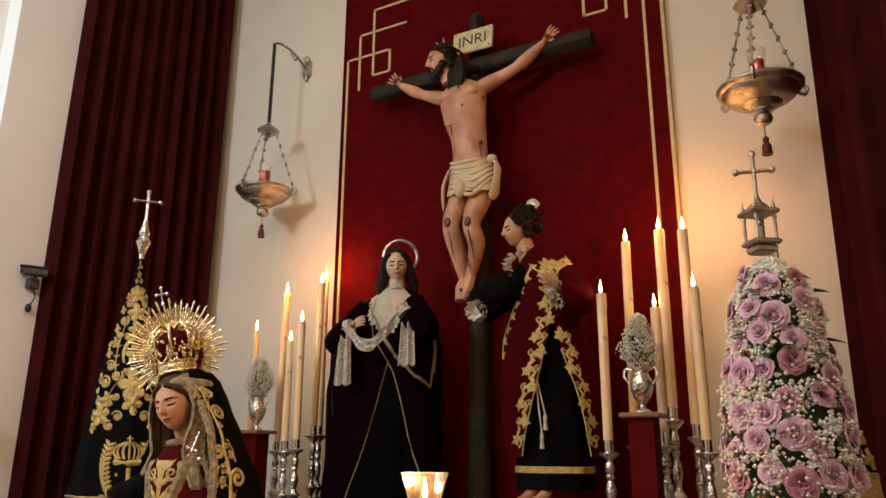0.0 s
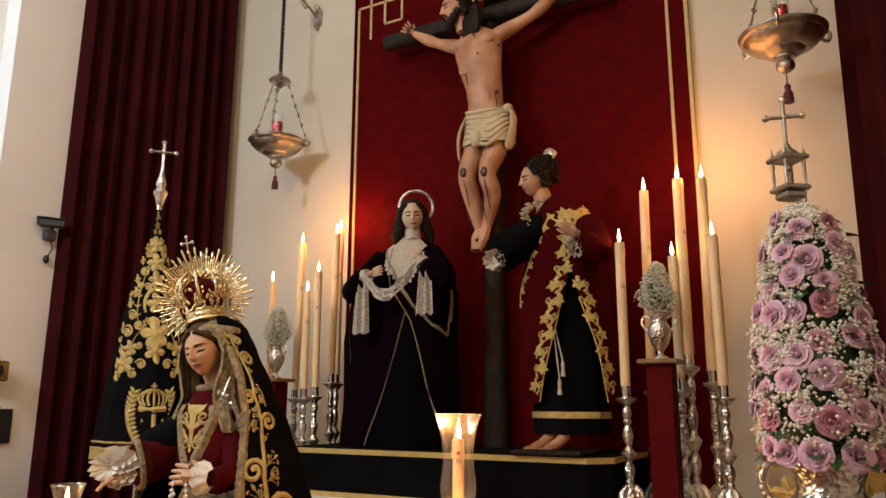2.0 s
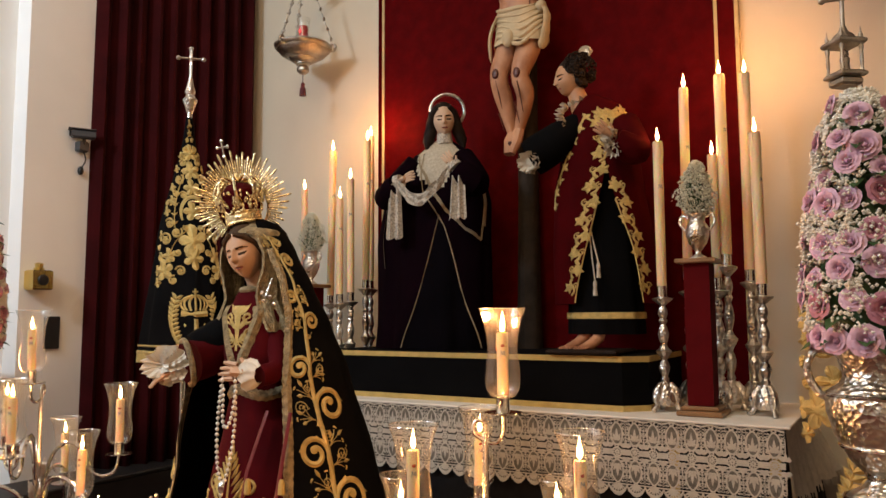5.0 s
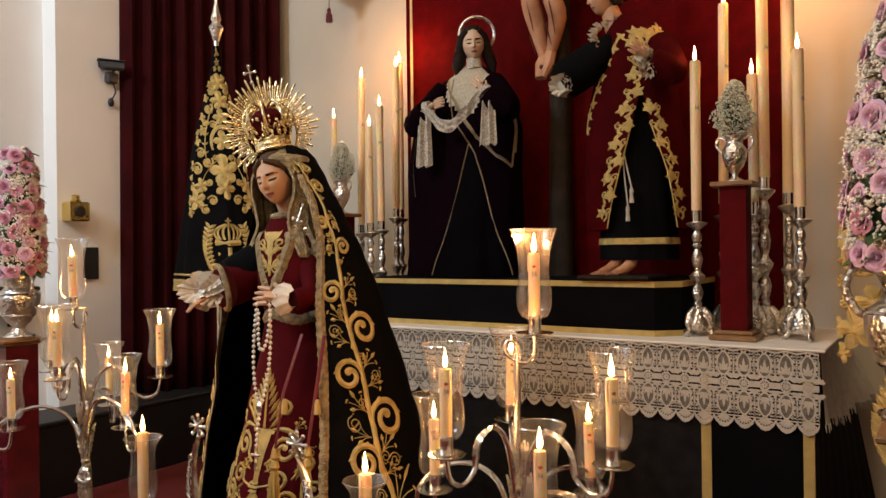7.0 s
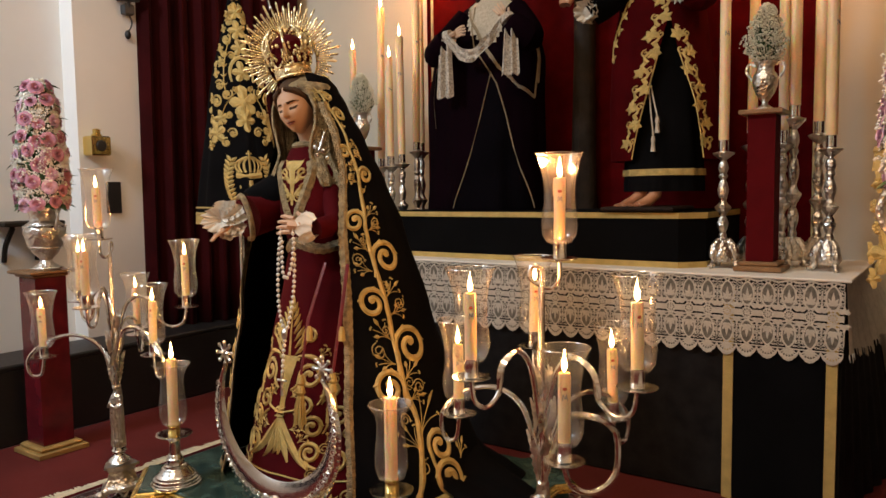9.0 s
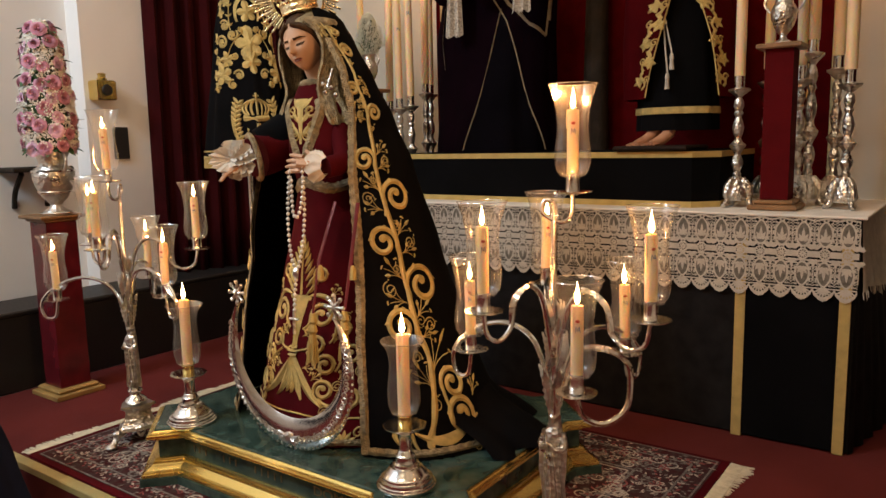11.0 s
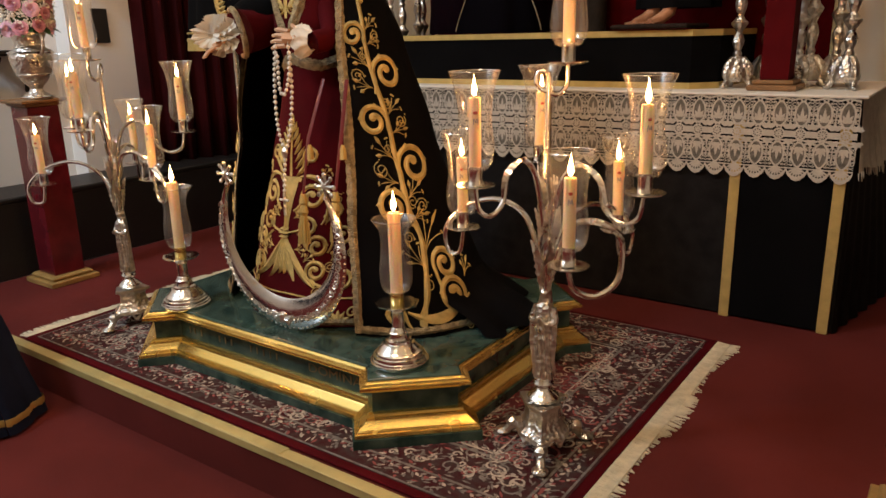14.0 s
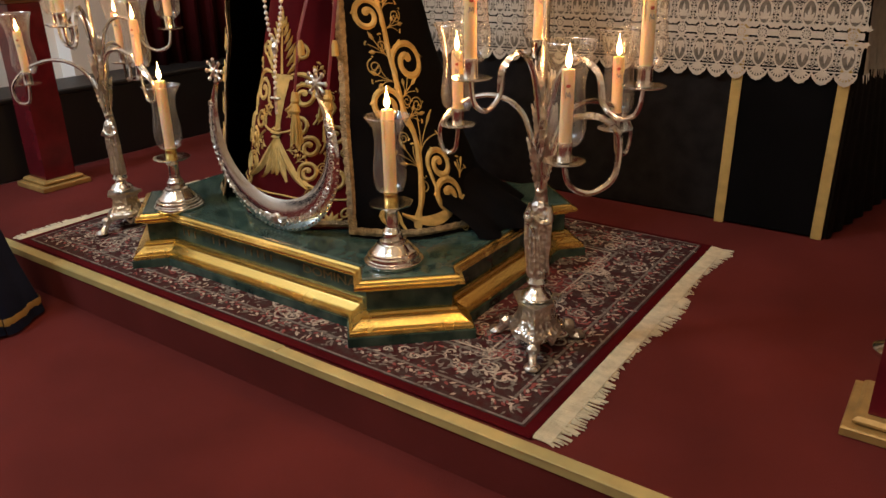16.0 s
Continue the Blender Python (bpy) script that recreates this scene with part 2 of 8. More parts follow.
# ---- mesh builder ----
class B:
    def __init__(self):
        self.v, self.f, self.m = [], [], []

    def add(self, verts, faces, mi=0):
        o = len(self.v)
        self.v += [tuple(p) for p in verts]
        self.f += [tuple(o + i for i in f) for f in faces]
        self.m += [mi] * len(faces)
        return self

    def grid(self, rows, mi=0, close=False):
        n, k = len(rows), len(rows[0])
        fs = []
        for i in range(n - 1):
            for j in range(k if close else k - 1):
                a, b = j, (j + 1) % k
                fs.append((i * k + a, i * k + b, (i + 1) * k + b, (i + 1) * k + a))
        return self.add([p for r in rows for p in r], fs, mi)

    def lathe(self, prof, c=(0, 0, 0), n=24, mi=0, sy=1.0, cap=True, fn=None):
        rows = []
        for r, z in prof:
            row = []
            for j in range(n):
                a = 2 * math.pi * j / n
                k = fn(a, z) if fn else 1.0
                row.append((c[0] + r * k * math.cos(a), c[1] + r * k * sy * math.sin(a), c[2] + z))
            rows.append(row)
        self.grid(rows, mi, True)
        if cap:
            self.add(rows[0][::-1], [tuple(range(n))], mi)
            self.add(rows[-1], [tuple(range(n))], mi)
        return self

    def tube(self, pts, r, n=8, mi=0, cap=True, flat=1.0):
        pts = [Vector(p) for p in pts]
        rs = r if isinstance(r, (list, tuple)) else [r] * len(pts)
        up = Vector((0, 0, 1))
        t0 = (pts[1] - pts[0]).normalized()
        if abs(t0.dot(up)) > 0.95:
            up = Vector((0, 1, 0))
        x = t0.cross(up).normalized()
        rows = []
        for i, p in enumerate(pts):
            t = (pts[min(i + 1, len(pts) - 1)] - pts[max(i - 1, 0)]).normalized()
            x = (x - t * x.dot(t)).normalized()
            y = t.cross(x)
            rows.append([p + rs[i] * (math.cos(2 * math.pi * j / n) * x + flat * math.sin(2 * math.pi * j / n) * y) for j in range(n)])
        self.grid(rows, mi, True)
        if cap:
            self.add(rows[0][::-1], [tuple(range(n))], mi)
            self.add(rows[-1], [tuple(range(n))], mi)
        return self

    def ell(self, c, r, mi=0, n=12, k=8, m=None):
        rows = []
        for i in range(k + 1):
            ph = math.pi * i / k
            s = max(math.sin(ph), 0.001)
            rows.append([Vector((r[0] * s * math.cos(2 * math.pi * j / n), r[1] * s * math.sin(2 * math.pi * j / n), -r[2] * math.cos(ph))) for j in range(n)])
        mm = m or Matrix.Identity(3)
        return self.grid([[Vector(c) + mm @ p for p in row] for row in rows], mi, True)

    def box(self, c, s, mi=0, rz=0.0, bev=0.0):
        hx, hy, hz = s[0] / 2, s[1] / 2, s[2] / 2
        b = min(bev, hx * 0.9, hy * 0.9, hz * 0.9)
        ca, sa = math.cos(rz), math.sin(rz)
        def ring(ix, iy, z):
            return [(c[0] + ca * x - sa * y, c[1] + sa * x + ca * y, c[2] + z) for x, y in ((-ix, -iy), (ix, -iy), (ix, iy), (-ix, iy))]
        if b <= 0:
            rows = [ring(hx, hy, -hz), ring(hx, hy, hz)]
        else:
            rows = [ring(hx - b, hy - b, -hz), ring(hx, hy, -hz + b), ring(hx, hy, hz - b), ring(hx - b, hy - b, hz)]
        self.grid(rows, mi, True)
        self.add(rows[0][::-1], [(0, 1, 2, 3)], mi)
        self.add(rows[-1], [(0, 1, 2, 3)], mi)
        return self

    def prism(self, levels, mi=0):
        """levels: (outline, z) from below; outlines of the same length."""
        rows = [[(x, y, z) for x, y in o] for o, z in levels]
        self.grid(rows, mi, True)
        self.add(rows[0][::-1], [tuple(range(len(rows[0])))], mi)
        self.add(rows[-1], [tuple(range(len(rows[0])))], mi)
        return self

    def ribbon(self, pts, widths, surf, mi=0, h=0.004):
        """A raised strip along a line in a surface's own coordinates."""
        rows = []
        n = len(pts)
        for i, (s, t) in enumerate(pts):
            a, b = pts[max(i - 1, 0)], pts[min(i + 1, n - 1)]
            dx, dy = b[0] - a[0], b[1] - a[1]
            L = math.hypot(dx, dy) or 1e-6
            px, py = -dy / L, dx / L
            w = widths[i] if isinstance(widths, (list, tuple)) else widths
            rows.append([surf(s - px * w, t - py * w, 0.0006), surf(s, t, h), surf(s + px * w, t + py * w, 0.0006)])
        return self.grid(rows, mi)

    def mesh(self, name, mats, smooth=True):
        me = bpy.data.meshes.new(name)
        me.from_pydata(self.v, [], self.f)
        for mm in mats:
            me.materials.append(mm)
        me.polygons.foreach_set("material_index", self.m)
        me.polygons.foreach_set("use_smooth", [smooth] * len(self.f))
        bm = bmesh.new()
        bm.from_mesh(me)
        bmesh.ops.recalc_face_normals(bm, faces=bm.faces)
        bm.to_mesh(me)
        bm.free()
        if smooth:
            me.set_sharp_from_angle(angle=radians(40))
        return me


def part(name, b, material, parent=None, label="", m=None, smooth=True):
    mats = material if isinstance(material, (list, tuple)) else [material]
    me = b if isinstance(b, bpy.types.Mesh) else b.mesh(name, mats, smooth)
    ob = new(name, me)
    if parent:
        ob.parent = parent
    if m is not None:
        ob.matrix_local = m
    if label:
        tagged(ob, label)
    return ob


def thing(name, label, category, group="", kind="", at=None, rz=0):
    ob = new(name)
    ob.empty_display_size = 0.05
    if at is not None:
        ob.matrix_world = pose(*at, 0, 0, rz)
    return tagged(ob, label, category, group, kind)


def solid(name, b, material, label, category, group="", kind="", m=None, smooth=True):
    ob = part(name, b, material, None, "", m, smooth)
    return tagged(ob, label, category, group, kind)


# ---- ornament lines ----
def spiral(cx, cy, r, turns, a0, sense=1, n=26, r1=0.12):
    """From the outside in."""
    out = []
    for i in range(n + 1):
        u = i / n
        a = a0 + sense * turns * 2 * math.pi * u
        rr = r * (1 - u) ** 0.85 + r * r1 * u
        out.append((cx + rr * math.cos(a), cy + rr * math.sin(a)))
    return out


def taper(n, w0, w1, swell=0.0):
    return [w0 + (w1 - w0) * i / (n - 1) + swell * math.sin(math.pi * i / (n - 1)) for i in range(n)]


def bez(p0, p1, p2, n=12):
    return [((1 - u) ** 2 * p0[0] + 2 * u * (1 - u) * p1[0] + u * u * p2[0], (1 - u) ** 2 * p0[1] + 2 * u * (1 - u) * p1[1] + u * u * p2[1]) for u in [i / n for i in range(n + 1)]]


def bez3(p0, p1, p2, n=12):
    a, b, c = Vector(p0), Vector(p1), Vector(p2)
    return [(1 - u) ** 2 * a + 2 * u * (1 - u) * b + u * u * c for u in [i / n for i in range(n + 1)]]


def smoothline(pts, n=8):
    """A smooth line through points in space."""
    p = [Vector(q) for q in pts]
    out = []
    for i in range(len(p) - 1):
        a, b, c, d = p[max(i - 1, 0)], p[i], p[i + 1], p[min(i + 2, len(p) - 1)]
        for k in range(n):
            u = k / n
            out.append(0.5 * (2 * b + (c - a) * u + (2 * a - 5 * b + 4 * c - d) * u * u + (3 * b - a - 3 * c + d) * u ** 3))
    return out + [p[-1]]


def sprig(b, surf, x, y, a, L, w, mi=0, h=0.004):
    """A single leaf as a swelling strip."""
    pts = [(x + L * u * math.cos(a), y + L * u * math.sin(a)) for u in (0, 0.25, 0.5, 0.75, 1)]
    b.ribbon(pts, [0.1 * w, 0.8 * w, w, 0.6 * w, 0.02 * w], surf, mi, h)

# ---- the place ----
BACK, LEFT, RIGHT, LOW, TOP = 4.90, -3.80, 1.86, -0.17, 6.3
solid("wall_north", B().box(((LEFT + RIGHT) / 2, BACK + 0.1, 3.1), (RIGHT - LEFT + 0.6, 0.2, 6.6)), PLASTER, "cream plastered wall behind the altar", "wall", kind="structure")
solid("wall_west", B().box((LEFT - 0.25, 0.10, 3.1), (0.2, 6.30, 6.6)), WHITE, "white plastered side wall", "wall", kind="structure")
solid("wall_west_pier", B().box((LEFT - 0.15, 3.49, 3.1), (0.3, 0.48, 6.6), bev=0.01), WHITE, "white plastered pier beside the curtain", "wall", kind="structure")
solid("wall_west_bay", B().box((LEFT - 0.25, 4.32, 3.1), (0.2, 1.18, 6.6)), PLASTER, "plastered wall behind the dark curtain", "wall", kind="structure")
solid("wall_east", B().box((RIGHT + 0.1, 0.95, 3.1), (0.2, 8.1, 6.6)), PLASTER, "cream plastered side wall", "wall", kind="structure")
solid("wall_south", B().box(((LEFT + RIGHT) / 2, -3.1, 3.1), (RIGHT - LEFT + 1.0, 0.2, 6.6)), PLASTER, "plastered wall at the back of the chapel", "wall", kind="structure")
solid("ceiling", B().box(((LEFT + RIGHT) / 2, 0.95, TOP + 0.1), (RIGHT - LEFT + 1.0, 8.3, 0.2)), WHITE, "white plastered ceiling", "ceiling", kind="structure")
solid("floor", B().box(((LEFT + RIGHT) / 2 - 0.1, -0.55, LOW - 0.1), (RIGHT - LEFT + 0.6, 5.3, 0.2)), CARPET, "lower floor covered in red carpet", "floor", kind="structure")
STEP = 2.045
solid("floor_platform", B().box(((-3.42 + RIGHT) / 2, (STEP + BACK) / 2, -0.1), (RIGHT + 3.42, BACK - STEP, 0.2), bev=0.012), CARPET, "altar platform covered in red carpet", "platform", kind="structure")
solid("floor_stone", B().box(((LEFT - 3.42) / 2 - 0.1, (STEP + BACK) / 2, -0.11), (0.56, BACK - STEP, 0.2)), GREYSTONE, "grey stone floor beside the carpet", "floor", kind="structure")
tape = B()
for i in range(4):
    x0, x1 = -3.42 + i * 1.32, -3.42 + (i + 1) * 1.32 - 0.001
    tape.box(((x0 + x1) / 2, STEP + 0.016 + 0.003 * math.sin(i * 2.1), 0.002), (x1 - x0, 0.044, 0.006), bev=0.002)
    tape.box(((x0 + x1) / 2, STEP - 0.0035, -0.012), (x1 - x0, 0.005, 0.03), bev=0.002)
solid("step_edge_tape", tape, YELLOWTAPE, "yellow fabric tape along the platform's edge", "trim", kind="structure")

# low black bench along the side wall
bench = thing("wall_bench", "low black painted bench along the side wall", "bench", kind="structure")
part("front", B().box((-3.44, 3.35, 0.21), (0.05, 3.0, 0.42), bev=0.005), BLACKPAINT, bench)
part("top", B().box((-3.61, 3.35, 0.435), (0.40, 3.0, 0.03), bev=0.008), BLACKPAINT, bench)


def drape(name, a, b, z0, z1, folds, depth, label, flare=0.0, edge=0.0):
    """A hanging pleated curtain between two places on the plan."""
    bb = B()
    a, b = Vector(a), Vector(b)
    t = (b - a).normalized()
    nrm = Vector((-t.y, t.x))
    n = folds * 10
    rnd = random.Random(name)
    ph = [rnd.uniform(-0.9, 0.9) for _ in range(folds + 2)]
    am = [rnd.uniform(0.55, 1.3) for _ in range(folds + 2)]
    rows = []
    for k in range(15):
        w = k / 14
        z = z1 + (z0 - z1) * w
        row = []
        for i in range(n + 1):
            u = i / n
            q = u * folds
            f = int(min(q, folds - 0.001))
            m = q - f
            p = (ph[f] * (1 - m) + ph[f + 1] * m) * 0.8
            amp = (am[f] * (1 - m) + am[f + 1] * m) * depth * (0.75 + 0.35 * w)
            off = amp * math.cos(2 * math.pi * q + p * (0.6 + 0.6 * w)) + 0.25 * amp * math.cos(4.7 * math.pi * q + 3 * p)
            c = a + (b - a) * u + nrm * off + t * (flare * w * (1 - u) * -1 + edge * w * u)
            row.append((c.x, c.y, z))
        rows.append(row)
    bb.grid(rows)
    ob = solid(name, bb, CURTAIN, label, "curtain", "altar curtains", "structure")
    s = ob.modifiers.new("cloth", "SOLIDIFY")
    s.thickness = 0.006
    return ob


drape("curtain_1", (-3.76, 3.72), (-3.40, 4.84), 0.44, 6.2, 10, 0.045, "tall dark red velvet curtain hanging in deep folds", 0.05)
drape("curtain_2", (1.05, 4.78), (1.70, 3.30), 0.0, 6.2, 12, 0.05, "tall dark red velvet curtain hanging in deep folds", 0.09)

# ---- red hanging with gold lines ----
PX0, PX1, PZ = -2.185, 0.232, 5.6
hang = thing("wall_hanging", "dark red damask hanging with thin gold geometric lines", "hanging", kind="structure")
part("cloth", B().box(((PX0 + PX1) / 2, BACK - 0.015, PZ / 2), (PX1 - PX0, 0.03, PZ), bev=0.006), DAMASK, hang)
part("edge_trim", B().box((PX1 + 0.004, BACK - 0.020, PZ / 2), (0.020, 0.040, PZ), bev=0.004), PALEGOLD, hang, "gold edging strip")
part("edge_trim", B().box((PX0 - 0.004, BACK - 0.020, PZ / 2), (0.010, 0.040, PZ), bev=0.003), DAMASK, hang)


def goldline(pts):
    bb = B()
    for (x0, z0), (x1, z1) in zip(pts, pts[1:]):
        bb.box(((x0 + x1) / 2, BACK - 0.032, (z0 + z1) / 2), (abs(x1 - x0) + 0.018, 0.008, abs(z1 - z0) + 0.018), bev=0.003)
    part("gold_line", bb, PALEGOLD, hang)


XL, XR = PX0 + 0.03, 0.125
for sx, ox in ((1, XL), (-1, XR)):
    goldline([(ox, 0.9), (ox, 4.47), (ox + sx * 0.385, 4.47), (ox + sx * 0.385, 4.29), (ox + sx * 0.235, 4.29), (ox + sx * 0.235, 4.85), (ox + sx * 1.03, 4.85)])
    goldline([(ox + sx * 0.11, 4.20), (ox + sx * 0.11, 4.66), (ox + sx * 0.52, 4.66)])
    goldline([(ox + sx * 0.40, 5.2), (ox + sx * 0.40, 5.0), (ox + sx * 0.72, 5.0), (ox + sx * 0.72, 5.2)])

# ---- altar ----
AX0, AX1, AF, AH = -2.64, 0.486, 4.00, 0.985
altar = thing("altar", "altar table dressed in black damask with gold braid strips", "altar")
part("frontal", B().box(((AX0 + AX1) / 2, (AF + BACK) / 2, AH / 2), (AX1 - AX0, BACK - AF - 0.01, AH), bev=0.01), BLACKCLOTH, altar, "black figured cloth frontal")
part("velvet_panel", B().box((0.26, AF - 0.006, 0.42), (0.40, 0.012, 0.82), bev=0.002), BLACKVELVET, altar, "plain black velvet panel")
part("velvet_panel", B().box((-2.43, AF - 0.006, 0.42), (0.40, 0.012, 0.82), bev=0.002), BLACKVELVET, altar)
for x in (0.045, 0.452, -2.225, -2.63):
    part("braid_strip", B().box((x, AF - 0.009, 0.47), (0.042, 0.018, 0.94), bev=0.003), GOLDTAPE, altar, "gold braid strip")

cloth = thing("altar_cloth", "white linen altar cloth with a deep crocheted lace edge", "cloth")
lin = B()
lin.box(((AX0 + AX1) / 2, (AF + BACK) / 2 - 0.012, AH + 0.008), (AX1 - AX0 + 0.06, BACK - AF + 0.03, 0.012), bev=0.004)
part("linen_top", lin, LINEN, cloth)


def lace_unit(W, H):
    """One repeat of the lace, flat in x and z, hanging down from z = 0."""
    b = B()
    def surf(s, t, h):
        return (s, -h, t)
    def ring(cx, cz, rx, rz, w, n=20, tip=0.0):
        def at(i, d):
            a = 2 * math.pi * i / n
            return (cx + (rx + d) * math.cos(a) * (1 - abs(tip) * max(0.0, math.sin(a) * (1 if tip > 0 else -1)) ** 3), -(0.0015 if d == 0 else 0), cz + (rz + d) * math.sin(a))
        b.grid([[at(i, d) for i in range(n)] for d in (-w, 0, w)], 0, True)
        return [at(i, -w) for i in range(n)]
    def line(p, q, w):
        b.ribbon([p, q], w, surf, 0, 0.0012)
    for zc, tip in ((-0.075, 0.35), (-0.240, -0.35)):
        edge = ring(W / 2, zc, 0.0265, 0.050, 0.0042, 24, tip)
        b.add([(x, 0.0008, z) for x, y, z in edge], [tuple(range(24))], 1)
        d = 1 if tip > 0 else -1
        base = zc - 0.030 * d
        for a, L in ((90, 0.056), (58, 0.036), (122, 0.036), (28, 0.024), (152, 0.024)):
            sprig(b, surf, W / 2, base, radians(a) * d, L, 0.0068, 0, 0.002)
        for k in range(14):
            a = 2 * math.pi * k / 14
            sprig(b, surf, W / 2 + 0.029 * math.cos(a), zc + 0.052 * math.sin(a), a, 0.009, 0.0042, 0, 0.0015)
        for cx in (0.0, W):
            for a in (90, 50, 130, 15, 165):
                sprig(b, surf, cx, zc - 0.060 * d, radians(a) * d, 0.034 if a == 90 else 0.026, 0.0065, 0, 0.0015)
            b.ribbon([(cx, zc - 0.03 * d), (cx, zc + 0.03 * d)], 0.0020, surf, 0, 0.0012)
        g = 0.0125
        for k in range(9):
            z = zc - 0.048 + k * g
            line((0, z), (W * 0.22, z + 0.009), 0.0013)
            line((0, z + 0.009), (W * 0.22, z), 0.0013)
            line((W, z), (W * 0.78, z + 0.009), 0.0013)
            line((W, z + 0.009), (W * 0.78, z), 0.0013)
    ring(W / 2, -0.157, 0.0205, 0.0205, 0.0035)
    ring(W / 2, -0.157, 0.006, 0.006, 0.004, 10)
    for k in range(10):
        a = 2 * math.pi * k / 10
        sprig(b, surf, W / 2 + 0.006 * math.cos(a), -0.157 + 0.006 * math.sin(a), a, 0.014, 0.0030, 0, 0.0015)
    for x0, x1 in ((0.0, W * 0.24), (W * 0.76, W)):
        b.ribbon([(x0, -0.157), (x1, -0.157)], 0.013, surf, 0, 0.0015)
    for z in (-0.128, -0.186):
        b.ribbon([(0, z), (W * 0.3, z + 0.004), (W * 0.7, z + 0.004), (W, z)], 0.0035, surf, 0, 0.0015)
    top = [(W * i / 10, -0.010 - 0.010 * (1 - abs(2 * i / 10 - 1)) ** 0.6 * -1 - 0.012) for i in range(11)]
    b.ribbon(top, 0.0035, surf, 0, 0.0015)
    b.add([(0, 0, 0), (W, 0, 0), (W, 0, -0.008), (0, 0, -0.008)], [(0, 1, 2, 3)])
    n = 14
    rows = []
    for i in range(n + 1):
        u = i / n
        z = -H + 0.034 - 0.036 * math.sin(math.pi * u) ** 0.8 - 0.004 * abs(math.sin(math.pi * 5 * u))
        rows.append([(u * W, 0, z), (u * W, -0.0012, z + 0.010), (u * W, 0, z + 0.018)])
    b.grid(rows)
    for i in range(7):
        a = radians(-150 + 20 * i)
        sprig(b, surf, W / 2, -H + 0.050, a, 0.046, 0.0045, 0, 0.0015)
    line((0, -H + 0.048), (W, -H + 0.048), 0.003)
    return b


LW, LH = 0.0826, 0.345
unit = lace_unit(LW, LH)
front = B()
nu = 38
for i in range(nu):
    front.add([(AX0 - 0.005 + i * LW + x, AF - 0.024 + y + 0.004 * math.sin(x * 20 + i * 1.3) * (-z / LH), AH + 0.012 + z) for x, y, z in unit.v], unit.f)
    front.m[-len(unit.m):] = unit.m
part("lace_front", front, [LACE, NETTING], cloth, "openwork lace hanging over the front", smooth=False)
side, tassels = B(), B()
rows = []
for k in range(9):
    w = k / 8
    rows.append([(AX1 + 0.012 + (0.04 + 0.30 * i / 60) * w * 0.40 + 0.010 * w * math.sin(i * 0.9), AF - 0.022 + (BACK - AF) * 0.96 * i / 60, AH + 0.012 - 0.30 * w + 0.012 * w * math.sin(i * 0.23)) for i in range(61)])
side.grid(rows)
part("side_fall", side, LACE, cloth, "fine grey net hanging at the end")
for i in range(0, 60):
    q = Vector(rows[-1][i])
    tassels.tube([q, q + Vector((0.004, 0.002 * math.sin(i), -0.030 - 0.006 * math.sin(i * 1.7)))], [0.003, 0.001], 4)
tagged(part("side_fringe", tassels, LACE, cloth), kind="stuff")
skirt = B()
skirt.grid([[(AX1 + 0.002 + 0.010 * w * math.sin(i * 1.1) + 0.17 * w * i / 40, AF + 0.004 + (BACK - AF - 0.05) * i / 40, AH - 0.004 - (AH - 0.006) * w) for i in range(41)] for w in [k / 10 for k in range(11)]])
part("side_cloth", skirt, BLACKCLOTH, altar, "black figured cloth falling at the end")

# stepped black platform on the altar
SX0, SX1, SF = -2.05, -0.225, 4.13
dais = thing("altar_dais", "low black velvet dais edged with gold braid", "dais")
body = B()
body.prism([([(SX0, SF), (SX1, SF), (SX1 + 0.10, SF + 0.10), (SX1 + 0.10, BACK - 0.04), (SX0, BACK - 0.04)], z) for z in (AH + 0.016, 1.262)])
part("body", body, BLACKVELVET, dais, smooth=False)
for z, w in ((1.246, 0.028), (1.012, 0.030)):
    o1 = [(SX0, SF - 0.006), (SX1 + 0.003, SF - 0.006), (SX1 + 0.106, SF + 0.098), (SX1 + 0.106, BACK - 0.05)]
    o2 = [(SX0, SF + 0.002), (SX1, SF + 0.002), (SX1 + 0.098, SF + 0.102), (SX1 + 0.098, BACK - 0.05)]
    part("braid", B().grid([[(x, y, z - w / 2) for x, y in o1], [(x, y, z + w / 2) for x, y in o1], [(x, y, z + w / 2) for x, y in o2]]), GOLDTAPE, dais, "gold braid", smooth=False)

# ---- rug ----
RX0, RX1, RY0, RY1 = -2.45, 0.115, 2.09, 3.66
rug = thing("rug", "patterned wool rug in dark red, brown and beige with cream fringes", "rug")
part("ground", B().box(((RX0 + RX1) / 2, (RY0 + RY1) / 2, 0.006), (RX1 - RX0, RY1 - RY0, 0.010), bev=0.003), REDVELVET, rug, "plain red border")
part("weave", B().box(((RX0 + RX1) / 2, (RY0 + RY1) / 2, 0.0118), (RX1 - RX0 - 0.07, RY1 - RY0 - 0.06, 0.002)), RUGGROUND, rug)
fld = [((RX0 + RX1) / 2 + 0.95 * math.cos(q) * (1 + 0.05 * math.sin(8 * q)), (RY0 + RY1) / 2 + 0.50 * math.sin(q) * (1 + 0.05 * math.sin(8 * q))) for q in [2 * math.pi * k / 64 for k in range(64)]]
part("field", B().prism([(fld, 0.0125), (fld, 0.0140)]), RUGRED, rug, "deep red middle field", smooth=False)
flat = lambda s, t, h: (s, t, 0.0132 + min(h, 0.0014))
rr = random.Random(5)
figs = [B(), B(), B()]
